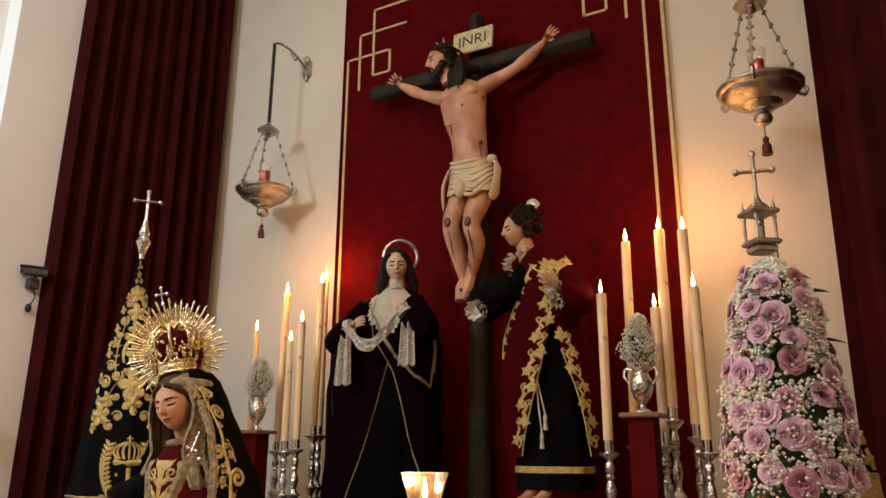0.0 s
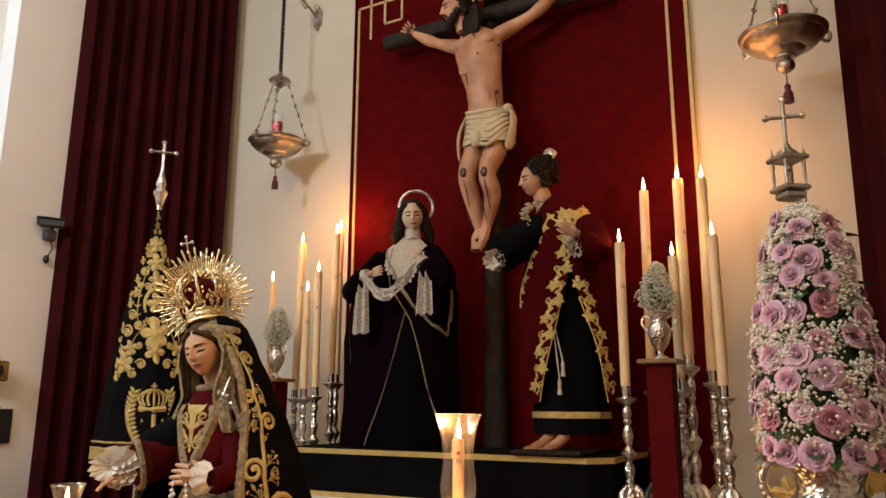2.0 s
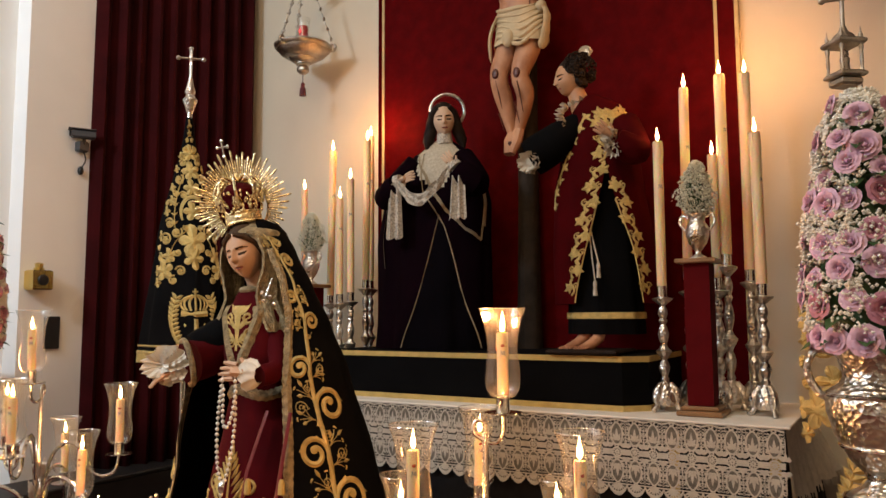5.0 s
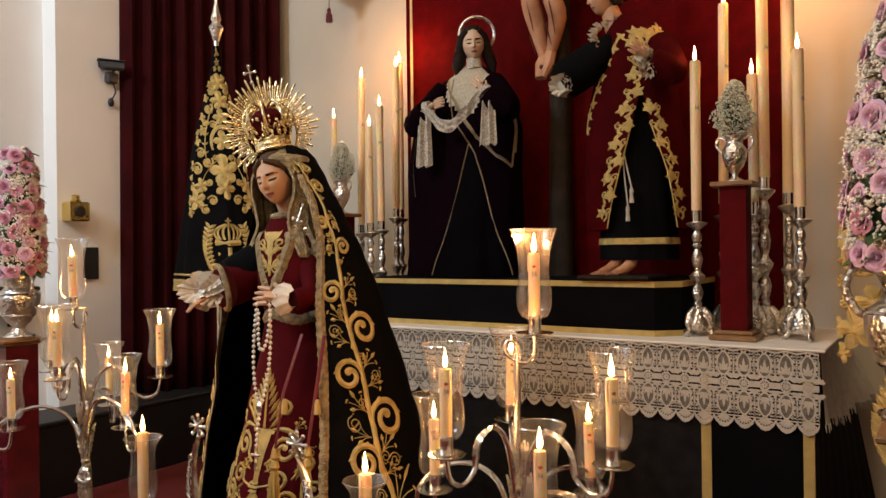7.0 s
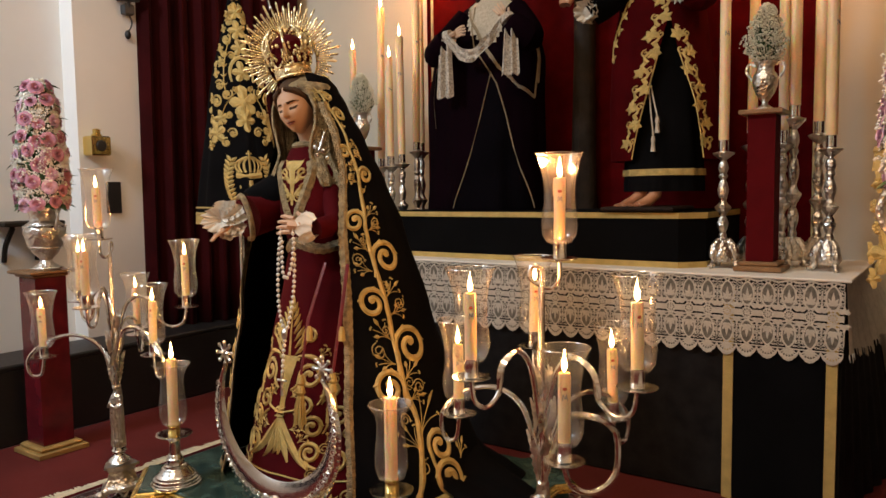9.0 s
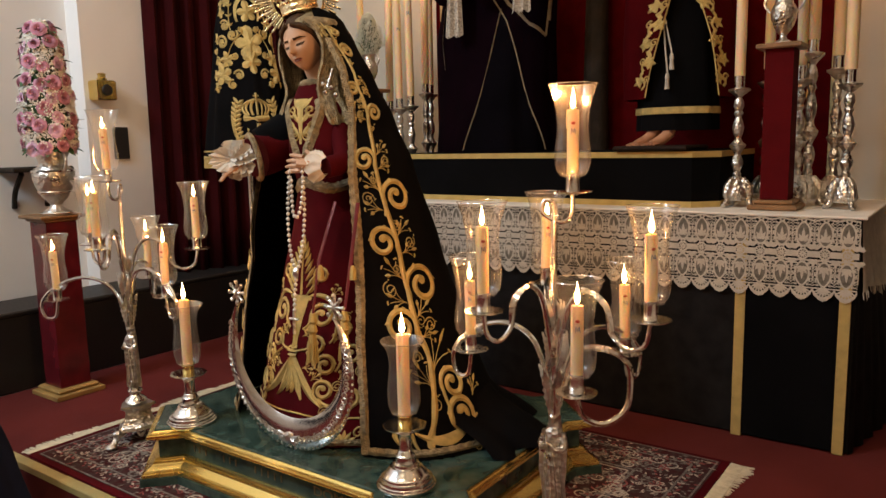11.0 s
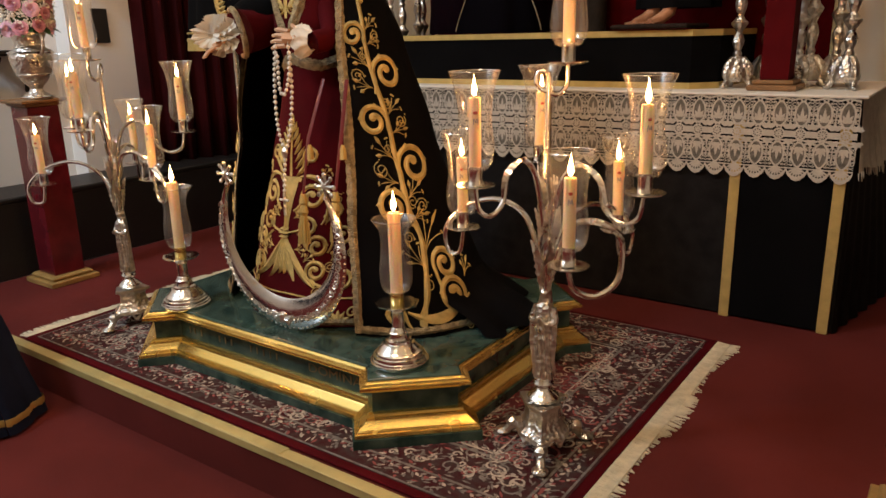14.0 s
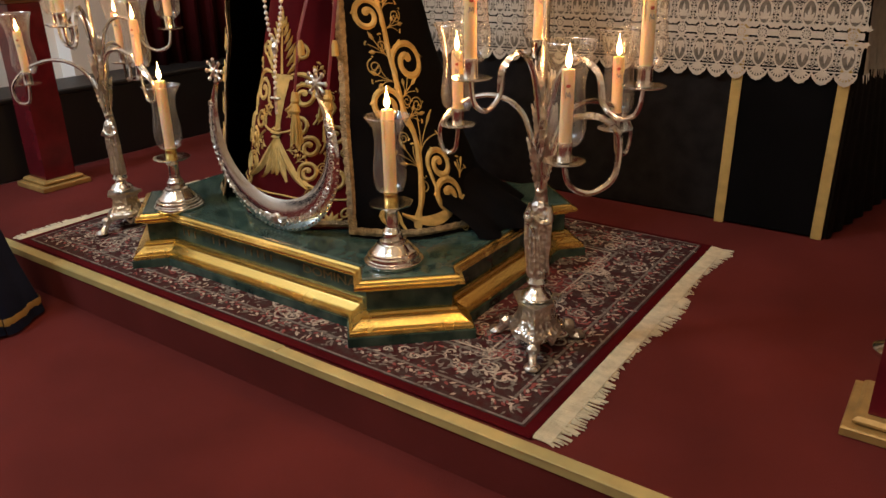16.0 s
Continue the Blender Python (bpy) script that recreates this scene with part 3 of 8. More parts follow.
for _ in range(1500):
    x, y = rr.uniform(RX0 + 0.16, RX1 - 0.16), rr.uniform(RY0 + 0.14, RY1 - 0.14)
    b = figs[rr.choice((0, 0, 1, 1, 2))]
    r = rr.uniform(0.012, 0.040)
    p = spiral(x, y, r, rr.uniform(0.9, 1.5), rr.uniform(0, 6.28), rr.choice((-1, 1)), 14)
    b.ribbon(p, taper(len(p), 0.0045, 0.0028), flat, 0)
for _ in range(6200):
    x, y = rr.uniform(RX0 + 0.06, RX1 - 0.06), rr.uniform(RY0 + 0.05, RY1 - 0.05)
    sprig(figs[rr.choice((0, 1, 1, 2))], flat, x, y, rr.uniform(0, 6.28), rr.uniform(0.012, 0.035), rr.uniform(0.003, 0.006))
for w, k, dd in ((0.004, 1, 0.046), (0.005, 1, 0.125), (0.006, 1, 0.30), (0.004, 0, 0.32)):
    x0, x1, y0, y1 = RX0 + dd, RX1 - dd, RY0 + dd - 0.01, RY1 - dd + 0.01
    for a, b2 in (((x0, y0), (x1, y0)), ((x1, y0), (x1, y1)), ((x1, y1), (x0, y1)), ((x0, y1), (x0, y0))):
        figs[k].ribbon([a, b2], w, flat, 0)
n = 150
for i in range(n):
    for y in (RY0 + 0.095, RY1 - 0.095):
        sprig(figs[i % 3], flat, RX0 + 0.08 + i * (RX1 - RX0 - 0.16) / n, y, 0.6 if i % 2 else -0.6, 0.022, 0.006)
for i in range(90):
    for x in (RX0 + 0.105, RX1 - 0.105):
        sprig(figs[i % 3], flat, x, RY0 + 0.08 + i * (RY1 - RY0 - 0.16) / 90, 1.0 if i % 2 else 2.1, 0.022, 0.006)
for b, mm, lab in zip(figs, (RUGCREAM, RUGGREY, RUGPINK), ("beige scrolls", "grey leaves", "rose figures")):
    tagged(part("pattern", b, mm, rug, lab), kind="stuff")


def fringe(x, sx):
    b = B()
    f = random.Random(3)
    y = RY0 + 0.02
    skew = 0.0
    b.box((x + sx * 0.026, (RY0 + RY1) / 2, 0.0055), (0.055, RY1 - RY0 - 0.02, 0.006), bev=0.002)
    while y < RY1 - 0.01:
        skew = 0.85 * skew + f.uniform(-0.006, 0.006)
        L = f.uniform(0.060, 0.085) + 0.018 * math.sin(y * 9)
        dz = f.uniform(0.003, 0.007)
        b.tube([(x, y, 0.008), (x + sx * L * 0.5, y + skew, dz), (x + sx * L, y + skew * 2 + f.uniform(-0.008, 0.008), 0.003)], [0.0045, 0.004, 0.0022], 5)
        y += f.uniform(0.004, 0.007)
    tagged(part("fringe", b, FRINGE, rug, "cream knotted fringe"), kind="stuff")


fringe(RX1, 1)
fringe(RX0, -1)

# ---- stepped pedestal of the main statue ----
CX, CY = -1.155, 2.86
quarter = [(0.504, -0.518), (0.573, -0.594), (0.780, -0.406), (0.735, -0.356)]
outline = [(x, y) for x, y in quarter] + [(x, -y) for x, y in quarter[::-1]] + [(-x, -y) for x, y in quarter] + [(-x, y) for x, y in quarter[::-1]]


def grown(o, d):
    """The outline moved outwards by d."""
    out = []
    n = len(o)
    for i in range(n):
        p, q, r = Vector(o[i - 1]), Vector(o[i]), Vector(o[(i + 1) % n])
        a, b = (q - p).normalized(), (r - q).normalized()
        na, nb = Vector((a.y, -a.x)), Vector((b.y, -b.x))
        m = (na + nb).normalized()
        out.append(tuple(q + m * d / max(m.dot(na), 0.5)))
    return [(CX + x, CY + y) for x, y in out]


plinth = thing("statue_pedestal", "low angular pedestal of green marble with gilded mouldings", "pedestal")
def moulding(name, profile, label):
    part(name, B().prism([(grown(outline, d), z) for d, z in profile]), GILT, plinth, label, smooth=False)


part("marble_base", B().prism([(grown(outline, 0.066), 0.014), (grown(outline, 0.066), 0.046)]), MARBLE, plinth, "green marble base", smooth=False)
moulding("lower_moulding", [(0.056, 0.046), (0.060, 0.048), (0.060, 0.060), (0.054, 0.062), (0.053, 0.067), (0.046, 0.070), (0.026, 0.084), (0.021, 0.088), (0.021, 0.096), (0.014, 0.098), (0.012, 0.106), (0.0, 0.108)], "stepped gilded moulding")
part("marble_middle", B().prism([(grown(outline, -0.002), 0.106), (grown(outline, -0.002), 0.180)]), MARBLE, plinth, smooth=False)
moulding("upper_moulding", [(0.0, 0.176), (0.006, 0.178), (0.008, 0.184), (0.022, 0.190), (0.034, 0.195), (0.036, 0.198), (0.036, 0.206), (0.029, 0.208), (0.028, 0.212), (0.020, 0.214), (0.016, 0.217), (0.014, 0.220)], "stepped gilded moulding")
PT = 0.226
part("marble_top", B().prism([(grown(outline, 0.010), 0.219), (grown(outline, 0.009), 0.223), (grown(outline, 0.004), PT)]), MARBLE, plinth, "green marble top slab", smooth=False)


def lettering(text, size, m, material, parent, name="lettering"):
    cu = bpy.data.curves.new(name, "FONT")
    cu.body, cu.size, cu.extrude, cu.align_x, cu.align_y = text, size, 0.0008, "CENTER", "CENTER"
    tmp = bpy.data.objects.new("tmp", cu)
    me = bpy.data.meshes.new_from_object(tmp)
    bpy.data.objects.remove(tmp)
    me.materials.clear()
    me.materials.append(material)
    ob = new(name, me)
    ob.parent = parent
    ob.matrix_local = m
    return ob


front_y = CY - 0.516
lettering("DOMINA", 0.046, pose(-0.815, front_y - 0.0015, 0.145, 90, 0, 0) @ Matrix.Diagonal((1.35, 1, 1, 1)), OLDGILT, plinth)
for x0, w in ((-1.60, 0.018), (-1.57, 0.02), (-1.53, 0.018), (-1.42, 0.02), (-1.385, 0.018), (-1.35, 0.02), (-1.24, 0.02), (-1.205, 0.016), (-1.17, 0.02), (-1.135, 0.016), (-1.10, 0.02)):
    part("letter_bar", B().box((x0, front_y - 0.0012, 0.145), (w * 0.3, 0.002, 0.026)), OLDGILT, plinth, "worn gilt letter")


# ---- candles ----
def candle(r, h, at, group, label, lean=0.0, marks="mono", fs=1.0, rz=0.0):
    th = thing("candle", label, "candle", group, at=at, rz=rz)
    th.matrix_world = pose(*at, lean * 0.6, lean, rz)
    w = B()
    w.lathe([(r * 0.98, 0), (r, h * 0.3), (r, h - r * 0.35), (r * 0.9, h), (r * 0.45, h - r * 0.25), (0.001, h - r * 0.3)], n=16, fn=lambda a, z: 1 + 0.012 * math.sin(3 * a + z * 40))
    for k in range(3):
        a = k * 2.4 + rz
        L = min(h * 0.35, 0.05 + 0.03 * k)
        w.tube([(r * math.cos(a), r * math.sin(a), h - 0.002), (r * 1.06 * math.cos(a), r * 1.06 * math.sin(a), h - L * 0.6), (r * 1.03 * math.cos(a), r * 1.03 * math.sin(a), h - L)], [0.002, 0.0025, 0.003], 5)
    part("wax", w, WAX, th)
    part("wick", B().tube([(0, 0, h - r * 0.3), (0.001, 0, h + 0.004), (0.003, 0, h + 0.009)], 0.0012, 5), BLACKPAINT, th, "charred wick")
    f = B()
    k = fs * 1.04
    f.lathe([(0.0008, 0.0), (0.0045 * k, 0.005 * k), (0.0068 * k, 0.013 * k), (0.0058 * k, 0.022 * k), (0.0032 * k, 0.033 * k), (0.0012 * k, 0.044 * k), (0.0002, 0.052 * k)], (0, 0, h + 0.003), 10)
    part("flame", f, FLAME, th, "burning yellow flame")
    if marks:
        m = B()
        y = -r - 0.0006
        z = h * 0.68
        s = 0.016 if r < 0.02 else 0.024
        for x0, z0, x1, z1 in ((-0.5, -0.8, -0.4, 0.8), (-0.4, 0.8, 0.0, -0.2), (0, -0.2, 0.35, 0.8), (0.35, 0.8, 0.6, -0.8), (-0.1, -0.3, 0.6, -0.1)):
            m.tube([(x0 * s * 0.7, y + abs(x0) * s * 0.15, z + z0 * s * 0.6), (x1 * s * 0.7, y + abs(x1) * s * 0.15, z + z1 * s * 0.6)], 0.0009 if r < 0.02 else 0.0013, 4)
        part("mark", m, INK, th, "faded blue ornament")
        if r < 0.02:
            part("mark", B().ell((0, -r, z + 0.022), (0.006, 0.0015, 0.0045), n=8, k=5), REDINK, th, "small red ornament")
    return th


def hurricane(at, s=1.0, crimp=False):
    th = B()
    prof = [(0.024, 0.0), (0.034, 0.004), (0.046, 0.022), (0.0505, 0.050), (0.049, 0.078), (0.0435, 0.115), (0.0425, 0.145), (0.0465, 0.185), (0.055, 0.222), (0.0665, 0.252)]
    if crimp:
        prof = [(0.026, 0.0), (0.042, 0.010), (0.052, 0.04), (0.053, 0.085), (0.047, 0.13), (0.044, 0.175), (0.050, 0.215), (0.066, 0.238), (0.070, 0.246)]
    th.lathe(prof, n=32, cap=False, fn=(lambda a, z: 1 + (0.03 * max(0, z - 0.2) / 0.05) * math.sin(8 * a)) if crimp else None)
    R, zt = prof[-1]
    th.tube([(R * (1 + (0.0276 * math.sin(8 * a) if crimp else 0)) * math.cos(a), R * (1 + (0.0276 * math.sin(8 * a) if crimp else 0)) * math.sin(a), zt) for a in [2 * math.pi * k / 48 for k in range(49)]], 0.0013, 6, 1)
    ob = solid("glass_shade", th, [GLASS, RIMGLASS], "clear blown glass chimney around a burning candle", "glass shade", "glass candle shades", m=pose(*at))
    ob.scale = (s, s, s)
    ob.visible_shadow = False
    return ob


def leaf3(b, base, tip, w, mi=0, curl=0.02, n=7):
    """A lobed acanthus leaf from base to tip."""
    base, tip = Vector(base), Vector(tip)
    d = tip - base
    t = d.normalized()
    side = t.cross(Vector((0, 0, 1)))
    side = side.normalized() if side.length > 0.2 else t.cross(Vector((1, 0, 0))).normalized()
    nrm = side.cross(t)
    rows = []
    for i in range(n * 2 + 1):
        u = i / (n * 2)
        ww = w * math.sin(math.pi * min(u * 0.9 + 0.08, 1)) * (1.0 if i % 2 else 0.72)
        c = base + d * u + nrm * curl * math.sin(math.pi * u) * 1.0
        rows.append([c - side * ww - nrm * ww * 0.3, c - side * ww * 0.4 + nrm * 0.002, c + nrm * 0.005, c + side * ww * 0.4 + nrm * 0.002, c + side * ww - nrm * ww * 0.3])
    b.grid(rows, mi)


def candelabrum(at, arms, top, rz):
    """at: the foot's middle; arms: the dishes' places; top: the highest dish."""
    x0, y0 = at
    th = thing("candelabrum", "tall branched silver candelabrum with figure stem and seven lit candles", "candelabrum", "candelabra before the altar", at=(x0, y0, 0.014))
    f = B()
    for k in range(3):
        a = radians(rz) + k * 2 * math.pi / 3
        c, s = math.cos(a), math.sin(a)
        f.tube(smoothline([(0.03 * c, 0.03 * s, 0.13), (0.055 * c, 0.055 * s, 0.075), (0.105 * c, 0.105 * s, 0.05), (0.145 * c, 0.145 * s, 0.012)], 4), [0.016] * 4 + [0.018] * 4 + [0.013] * 4 + [0.016], 8)
        f.ell((0.150 * c, 0.150 * s, 0.012), (0.026, 0.026, 0.012), n=10, k=6)
        f.ell((0.115 * c, 0.115 * s, 0.055), (0.022, 0.022, 0.018), n=8, k=6)
        for q in (-0.5, 0.5):
            g = a + math.pi / 3
            f.tube([(0.055 * math.cos(g + q * 0.9), 0.055 * math.sin(g + q * 0.9), 0.07), (0.066 * math.cos(g + q * 0.4), 0.066 * math.sin(g + q * 0.4), 0.045), (0.06 * math.cos(g), 0.06 * math.sin(g), 0.03)], [0.006, 0.005, 0.008], 6)
    part("foot", f, SILVER, th, "three clawed silver feet")
    sq = B()
    def tri(r):
        return [(r * math.cos(radians(rz) + i * math.pi / 3), r * math.sin(radians(rz) + i * math.pi / 3)) for i in range(6)]
    def tri2(r):
        return [(p[0] * (1.0 if i % 2 == 0 else 0.72), p[1] * (1.0 if i % 2 == 0 else 0.72)) for i, p in enumerate(tri(r))]
    sq.prism([(tri2(0.112), 0.058), (tri2(0.108), 0.072), (tri2(0.084), 0.084), (tri2(0.070), 0.105), (tri2(0.062), 0.14), (tri2(0.070), 0.153), (tri2(0.086), 0.158), (tri2(0.086), 0.168)])
    part("base", sq, SILVER, th, "chased silver base", smooth=False)
    kn = B().lathe([(0.03, 0.168), (0.046, 0.172), (0.049, 0.182), (0.040, 0.194), (0.026, 0.202), (0.022, 0.212), (0.030, 0.220), (0.033, 0.228), (0.028, 0.236), (0.026, 0.245)], n=24)
    part("knop", kn, PLAINSILVER, th)
    fig = B()
    fig.lathe([(0.030, 0.243), (0.034, 0.250), (0.031, 0.262), (0.026, 0.29), (0.0235, 0.33), (0.026, 0.37), (0.0275, 0.40), (0.024, 0.425), (0.027, 0.45), (0.029, 0.468), (0.022, 0.482), (0.011, 0.490), (0.0095, 0.497)], n=40, sy=0.82, fn=lambda a, z: 1 + (0.10 * math.sin(7 * a + 16 * z) + 0.05 * math.sin(11 * a - 20 * z)) * (1 if z < 0.43 else 0.25))
    fig.ell((0, -0.004, 0.512), (0.0125, 0.014, 0.0175), n=12, k=10)
    fig.lathe([(0.0235, 0.455), (0.0205, 0.485), (0.0175, 0.505), (0.0172, 0.520), (0.012, 0.533), (0.001, 0.537)], (0, 0.005, 0), 18, sy=0.9, fn=lambda a, z: 1 + 0.05 * math.sin(6 * a))
    for s in (-1, 1):
        fig.tube(smoothline([(s * 0.026, 0, 0.47), (s * 0.036, -0.008, 0.432), (s * 0.020, -0.029, 0.428), (s * 0.002, -0.036, 0.446)], 4), [0.010, 0.0105, 0.011, 0.0115, 0.012, 0.011, 0.010, 0.009, 0.008, 0.007, 0.006, 0.005, 0.004], 8)
        fig.tube(smoothline([(s * 0.034, -0.006, 0.44), (s * 0.036, -0.010, 0.36), (s * 0.030, -0.008, 0.27)], 4), [0.008, 0.010, 0.010, 0.008, 0.009, 0.007, 0.006, 0.005, 0.003], 7, flat=0.5)
    for k in range(9):
        a = k * 0.7
        fig.tube(smoothline([(0.027 * math.cos(a), 0.024 * math.sin(a), 0.43), (0.027 * math.cos(a + 0.4), 0.024 * math.sin(a + 0.4), 0.34), (0.033 * math.cos(a + 0.6), 0.028 * math.sin(a + 0.6), 0.25)], 3), [0.0015, 0.003, 0.0045, 0.004, 0.0035, 0.0045, 0.004], 5)
    part("figure", fig, SILVER, th, "cast silver draped figurine")
    H = top[2] - 0.014
    st = B()
    st.lathe([(0.010, 0.50), (0.014, 0.54), (0.019, 0.60), (0.024, 0.66), (0.021, 0.72), (0.014, 0.78), (0.010, 0.84), (0.0085, H - 0.18), (0.008, H - 0.06), (0.006, H - 0.02)], n=14, fn=lambda a, z: 1 + 0.12 * math.sin(4 * a))
    part("stem", st, PLAINSILVER, th)
    lobes = []
    for k in range(6):
        a = k * math.pi / 3 + 0.3
        c, s = math.cos(a), math.sin(a)
        lobes.append(((0.014 * c, 0.014 * s, 0.52), (0.046 * c, 0.046 * s, 0.67), 0.022, 0.010))
        lobes.append(((0.016 * c, 0.016 * s, 0.65), (0.036 * math.cos(a + 0.5), 0.036 * math.sin(a + 0.5), 0.77), 0.016, 0.012))
        lobes.append(((0.010 * c, 0.010 * s, 0.76), (0.026 * c, 0.026 * s, 0.86), 0.011, 0.010))
    for base, tip, w, curl in lobes:
        lv = B()
        leaf3(lv, base, tip, w, curl=curl)
        part("leaf", lv, SILVER, th, "silver acanthus leaf")
    for i, d in enumerate(list(arms) + [top]):
        dx, dy, dz = d[0] - x0, d[1] - y0, d[2] - 0.014
        L = math.hypot(dx, dy)
        c, s = dx / L, dy / L
        b = B()
        if i == len(arms):
            z = H - 0.075
            pts = smoothline([(0, 0, z - 0.05), (0.004 * c, 0.004 * s, z + 0.04), (-0.026 * c, -0.026 * s, z + 0.055), (-0.03 * c, -0.03 * s, z + 0.02), (dx * 0.4, dy * 0.4, z - 0.005), (dx * 0.95, dy * 0.95, z + 0.02), (dx, dy, dz - 0.004)], 5)
            b.tube(pts, 0.0065, 8)
        elif dz > 0.78:
            z = 0.70
            pts = smoothline([(0.01 * c, 0.01 * s, z), (L * 0.16 * c, L * 0.16 * s, dz + 0.00), (L * 0.36 * c, L * 0.36 * s, dz + 0.055), (L * 0.56 * c, L * 0.56 * s, dz + 0.02), (L * 0.62 * c, L * 0.62 * s, dz - 0.05), (L * 0.78 * c, L * 0.78 * s, dz - 0.085), (L * 0.95 * c, L * 0.95 * s, dz - 0.065), (dx, dy, dz - 0.004)], 6)
            b.tube(pts, [0.0085 - 0.002 * k / len(pts) for k in range(len(pts))], 8)
            leaf3(b, (L * 0.30 * c, L * 0.30 * s, dz + 0.062), (L * 0.64 * c, L * 0.64 * s, dz - 0.045), 0.017, curl=0.035)
        elif len(d) > 3:
            z, ex, ey = 0.60, dx + d[3] * 0.70, dy + d[3] * 0.72
            mx, my = (ex + dx) / 2, (ey + dy) / 2
            pts = smoothline([(0.01, 0.005, z - 0.05), (mx * 0.45, my * 0.45 + 0.01, dz + 0.06), (mx, my, dz + 0.115), (ex * 0.93 + dx * 0.07, ey * 0.93 + dy * 0.07, dz + 0.075), (ex, ey, dz + 0.005), (ex * 0.9 + dx * 0.1, ey * 0.9 + dy * 0.1, dz - 0.055), (mx, my, dz - 0.085), (dx * 0.88 + ex * 0.12, dy * 0.88 + ey * 0.12, dz - 0.06), (dx, dy, dz - 0.004)], 6)
            b.tube(pts, [0.0095 - 0.002 * k / len(pts) for k in range(len(pts))], 8)
            leaf3(b, (mx, my, dz + 0.118), (ex * 1.04 - dx * 0.04, ey * 1.04 - dy * 0.04, dz + 0.005), 0.019, curl=0.03)
        else:
            z = 0.62
            pts = smoothline([(0.01 * c, 0.01 * s, z - 0.03), (L * 0.22 * c, L * 0.22 * s, dz + 0.06), (L * 0.55 * c, L * 0.55 * s, dz + 0.105), (L * 0.95 * c, L * 0.95 * s, dz + 0.075), (L * 1.22 * c, L * 1.22 * s, dz + 0.0), (L * 1.20 * c, L * 1.20 * s, dz - 0.075), (L * 1.05 * c, L * 1.05 * s, dz - 0.075), (dx, dy, dz - 0.004)], 6)
            b.tube(pts, [0.0085 - 0.002 * k / len(pts) for k in range(len(pts))], 8)
            leaf3(b, (L * 0.85 * c, L * 0.85 * s, dz + 0.09), (L * 1.235 * c, L * 1.235 * s, dz - 0.02), 0.018, curl=0.015)
        arm = part("arm", b, PLAINSILVER, th, "curved silver branch")
        part("drip_dish", B().lathe([(0.010, -0.004), (0.030, 0.0), (0.050, 0.003), (0.054, 0.007), (0.052, 0.007), (0.030, 0.004), (0.012, 0.003)], (dx, dy, dz), 24), PLAINSILVER, arm)
        part("socket", B().lathe([(0.014, 0.002), (0.019, 0.006), (0.0185, 0.05), (0.0205, 0.056), (0.0165, 0.056), (0.0165, 0.04)], (dx, dy, dz), 18), PLAINSILVER, arm)
        hurricane((d[0], d[1], d[2] + 0.046))
        r = random.Random(i + x0)
        candle(0.0162, r.uniform(0.172, 0.188), (d[0], d[1], d[2] + 0.046), "candelabra candles", "short ivory candle burning inside a glass shade", lean=r.uniform(-1.5, 1.5), rz=38 + r.uniform(-12, 12), fs=r.uniform(0.9, 1.15))


candelabrum((-0.10, 2.51), [(-0.191, 2.28, 0.873), (-0.383, 2.506, 0.685), (-0.253, 2.751, 0.866), (0.063, 2.318, 0.682, 0.145), (0.202, 2.457, 0.860), (-0.003, 2.80, 0.660)], (-0.052, 2.528, 1.178), 295)
candelabrum((-2.20, 2.47), [(-2.486, 2.304, 0.655), (-2.00, 2.24, 0.925), (-2.458, 2.469, 0.890), (-1.862, 2.441, 0.712), (-2.37, 2.695, 0.705), (-1.928, 2.656, 0.880)], (-2.112, 2.372, 1.190), 280)

# two candle lamps on the pedestal
for x, y, kk in ((-0.587, 2.42, 0), (-1.672, 2.39, 1)):
    th = thing("candle_stand", "silver candle stand with stepped round base", "candle stand", "candle stands on the pedestal", at=(x, y, PT))
    part("base", B().lathe([(0.094, 0), (0.097, 0.004), (0.097, 0.011), (0.092, 0.013), (0.091, 0.019), (0.087, 0.021), (0.086, 0.030), (0.078, 0.033), (0.077, 0.040), (0.072, 0.042), (0.066, 0.052), (0.057, 0.062), (0.052, 0.070), (0.044, 0.072), (0.043, 0.080), (0.036, 0.084), (0.032, 0.098), (0.033, 0.104), (0.028, 0.108), (0.025, 0.118), (0.022, 0.122)], n=40), PLAINSILVER, th, "stepped silver base")
    part("stem", B().lathe([(0.020, 0.12), (0.0215, 0.125), (0.0205, 0.13), (0.0205, 0.172), (0.024, 0.178), (0.020, 0.20)], n=24), PLAINSILVER, th)
    part("drip_dish", B().lathe([(0.020, 0.192), (0.05, 0.194), (0.066, 0.200), (0.070, 0.206), (0.066, 0.207), (0.040, 0.202), (0.02, 0.201)], n=36, fn=lambda a, z: 1 + 0.03 * math.sin(9 * a)), PLAINSILVER, th)
    part("socket", B().lathe([(0.021, 0.20), (0.022, 0.205), (0.0215, 0.235), (0.026, 0.238), (0.026, 0.243), (0.02, 0.243), (0.02, 0.22)], n=20), BRASS, th, "brass socket")
    hurricane((x, y, PT + 0.238), 1.0, True)
    candle(0.0205, 0.268, (x, y, PT + 0.236), "pedestal candles", "ivory candle burning inside a crimped glass shade", marks="", fs=1.25)


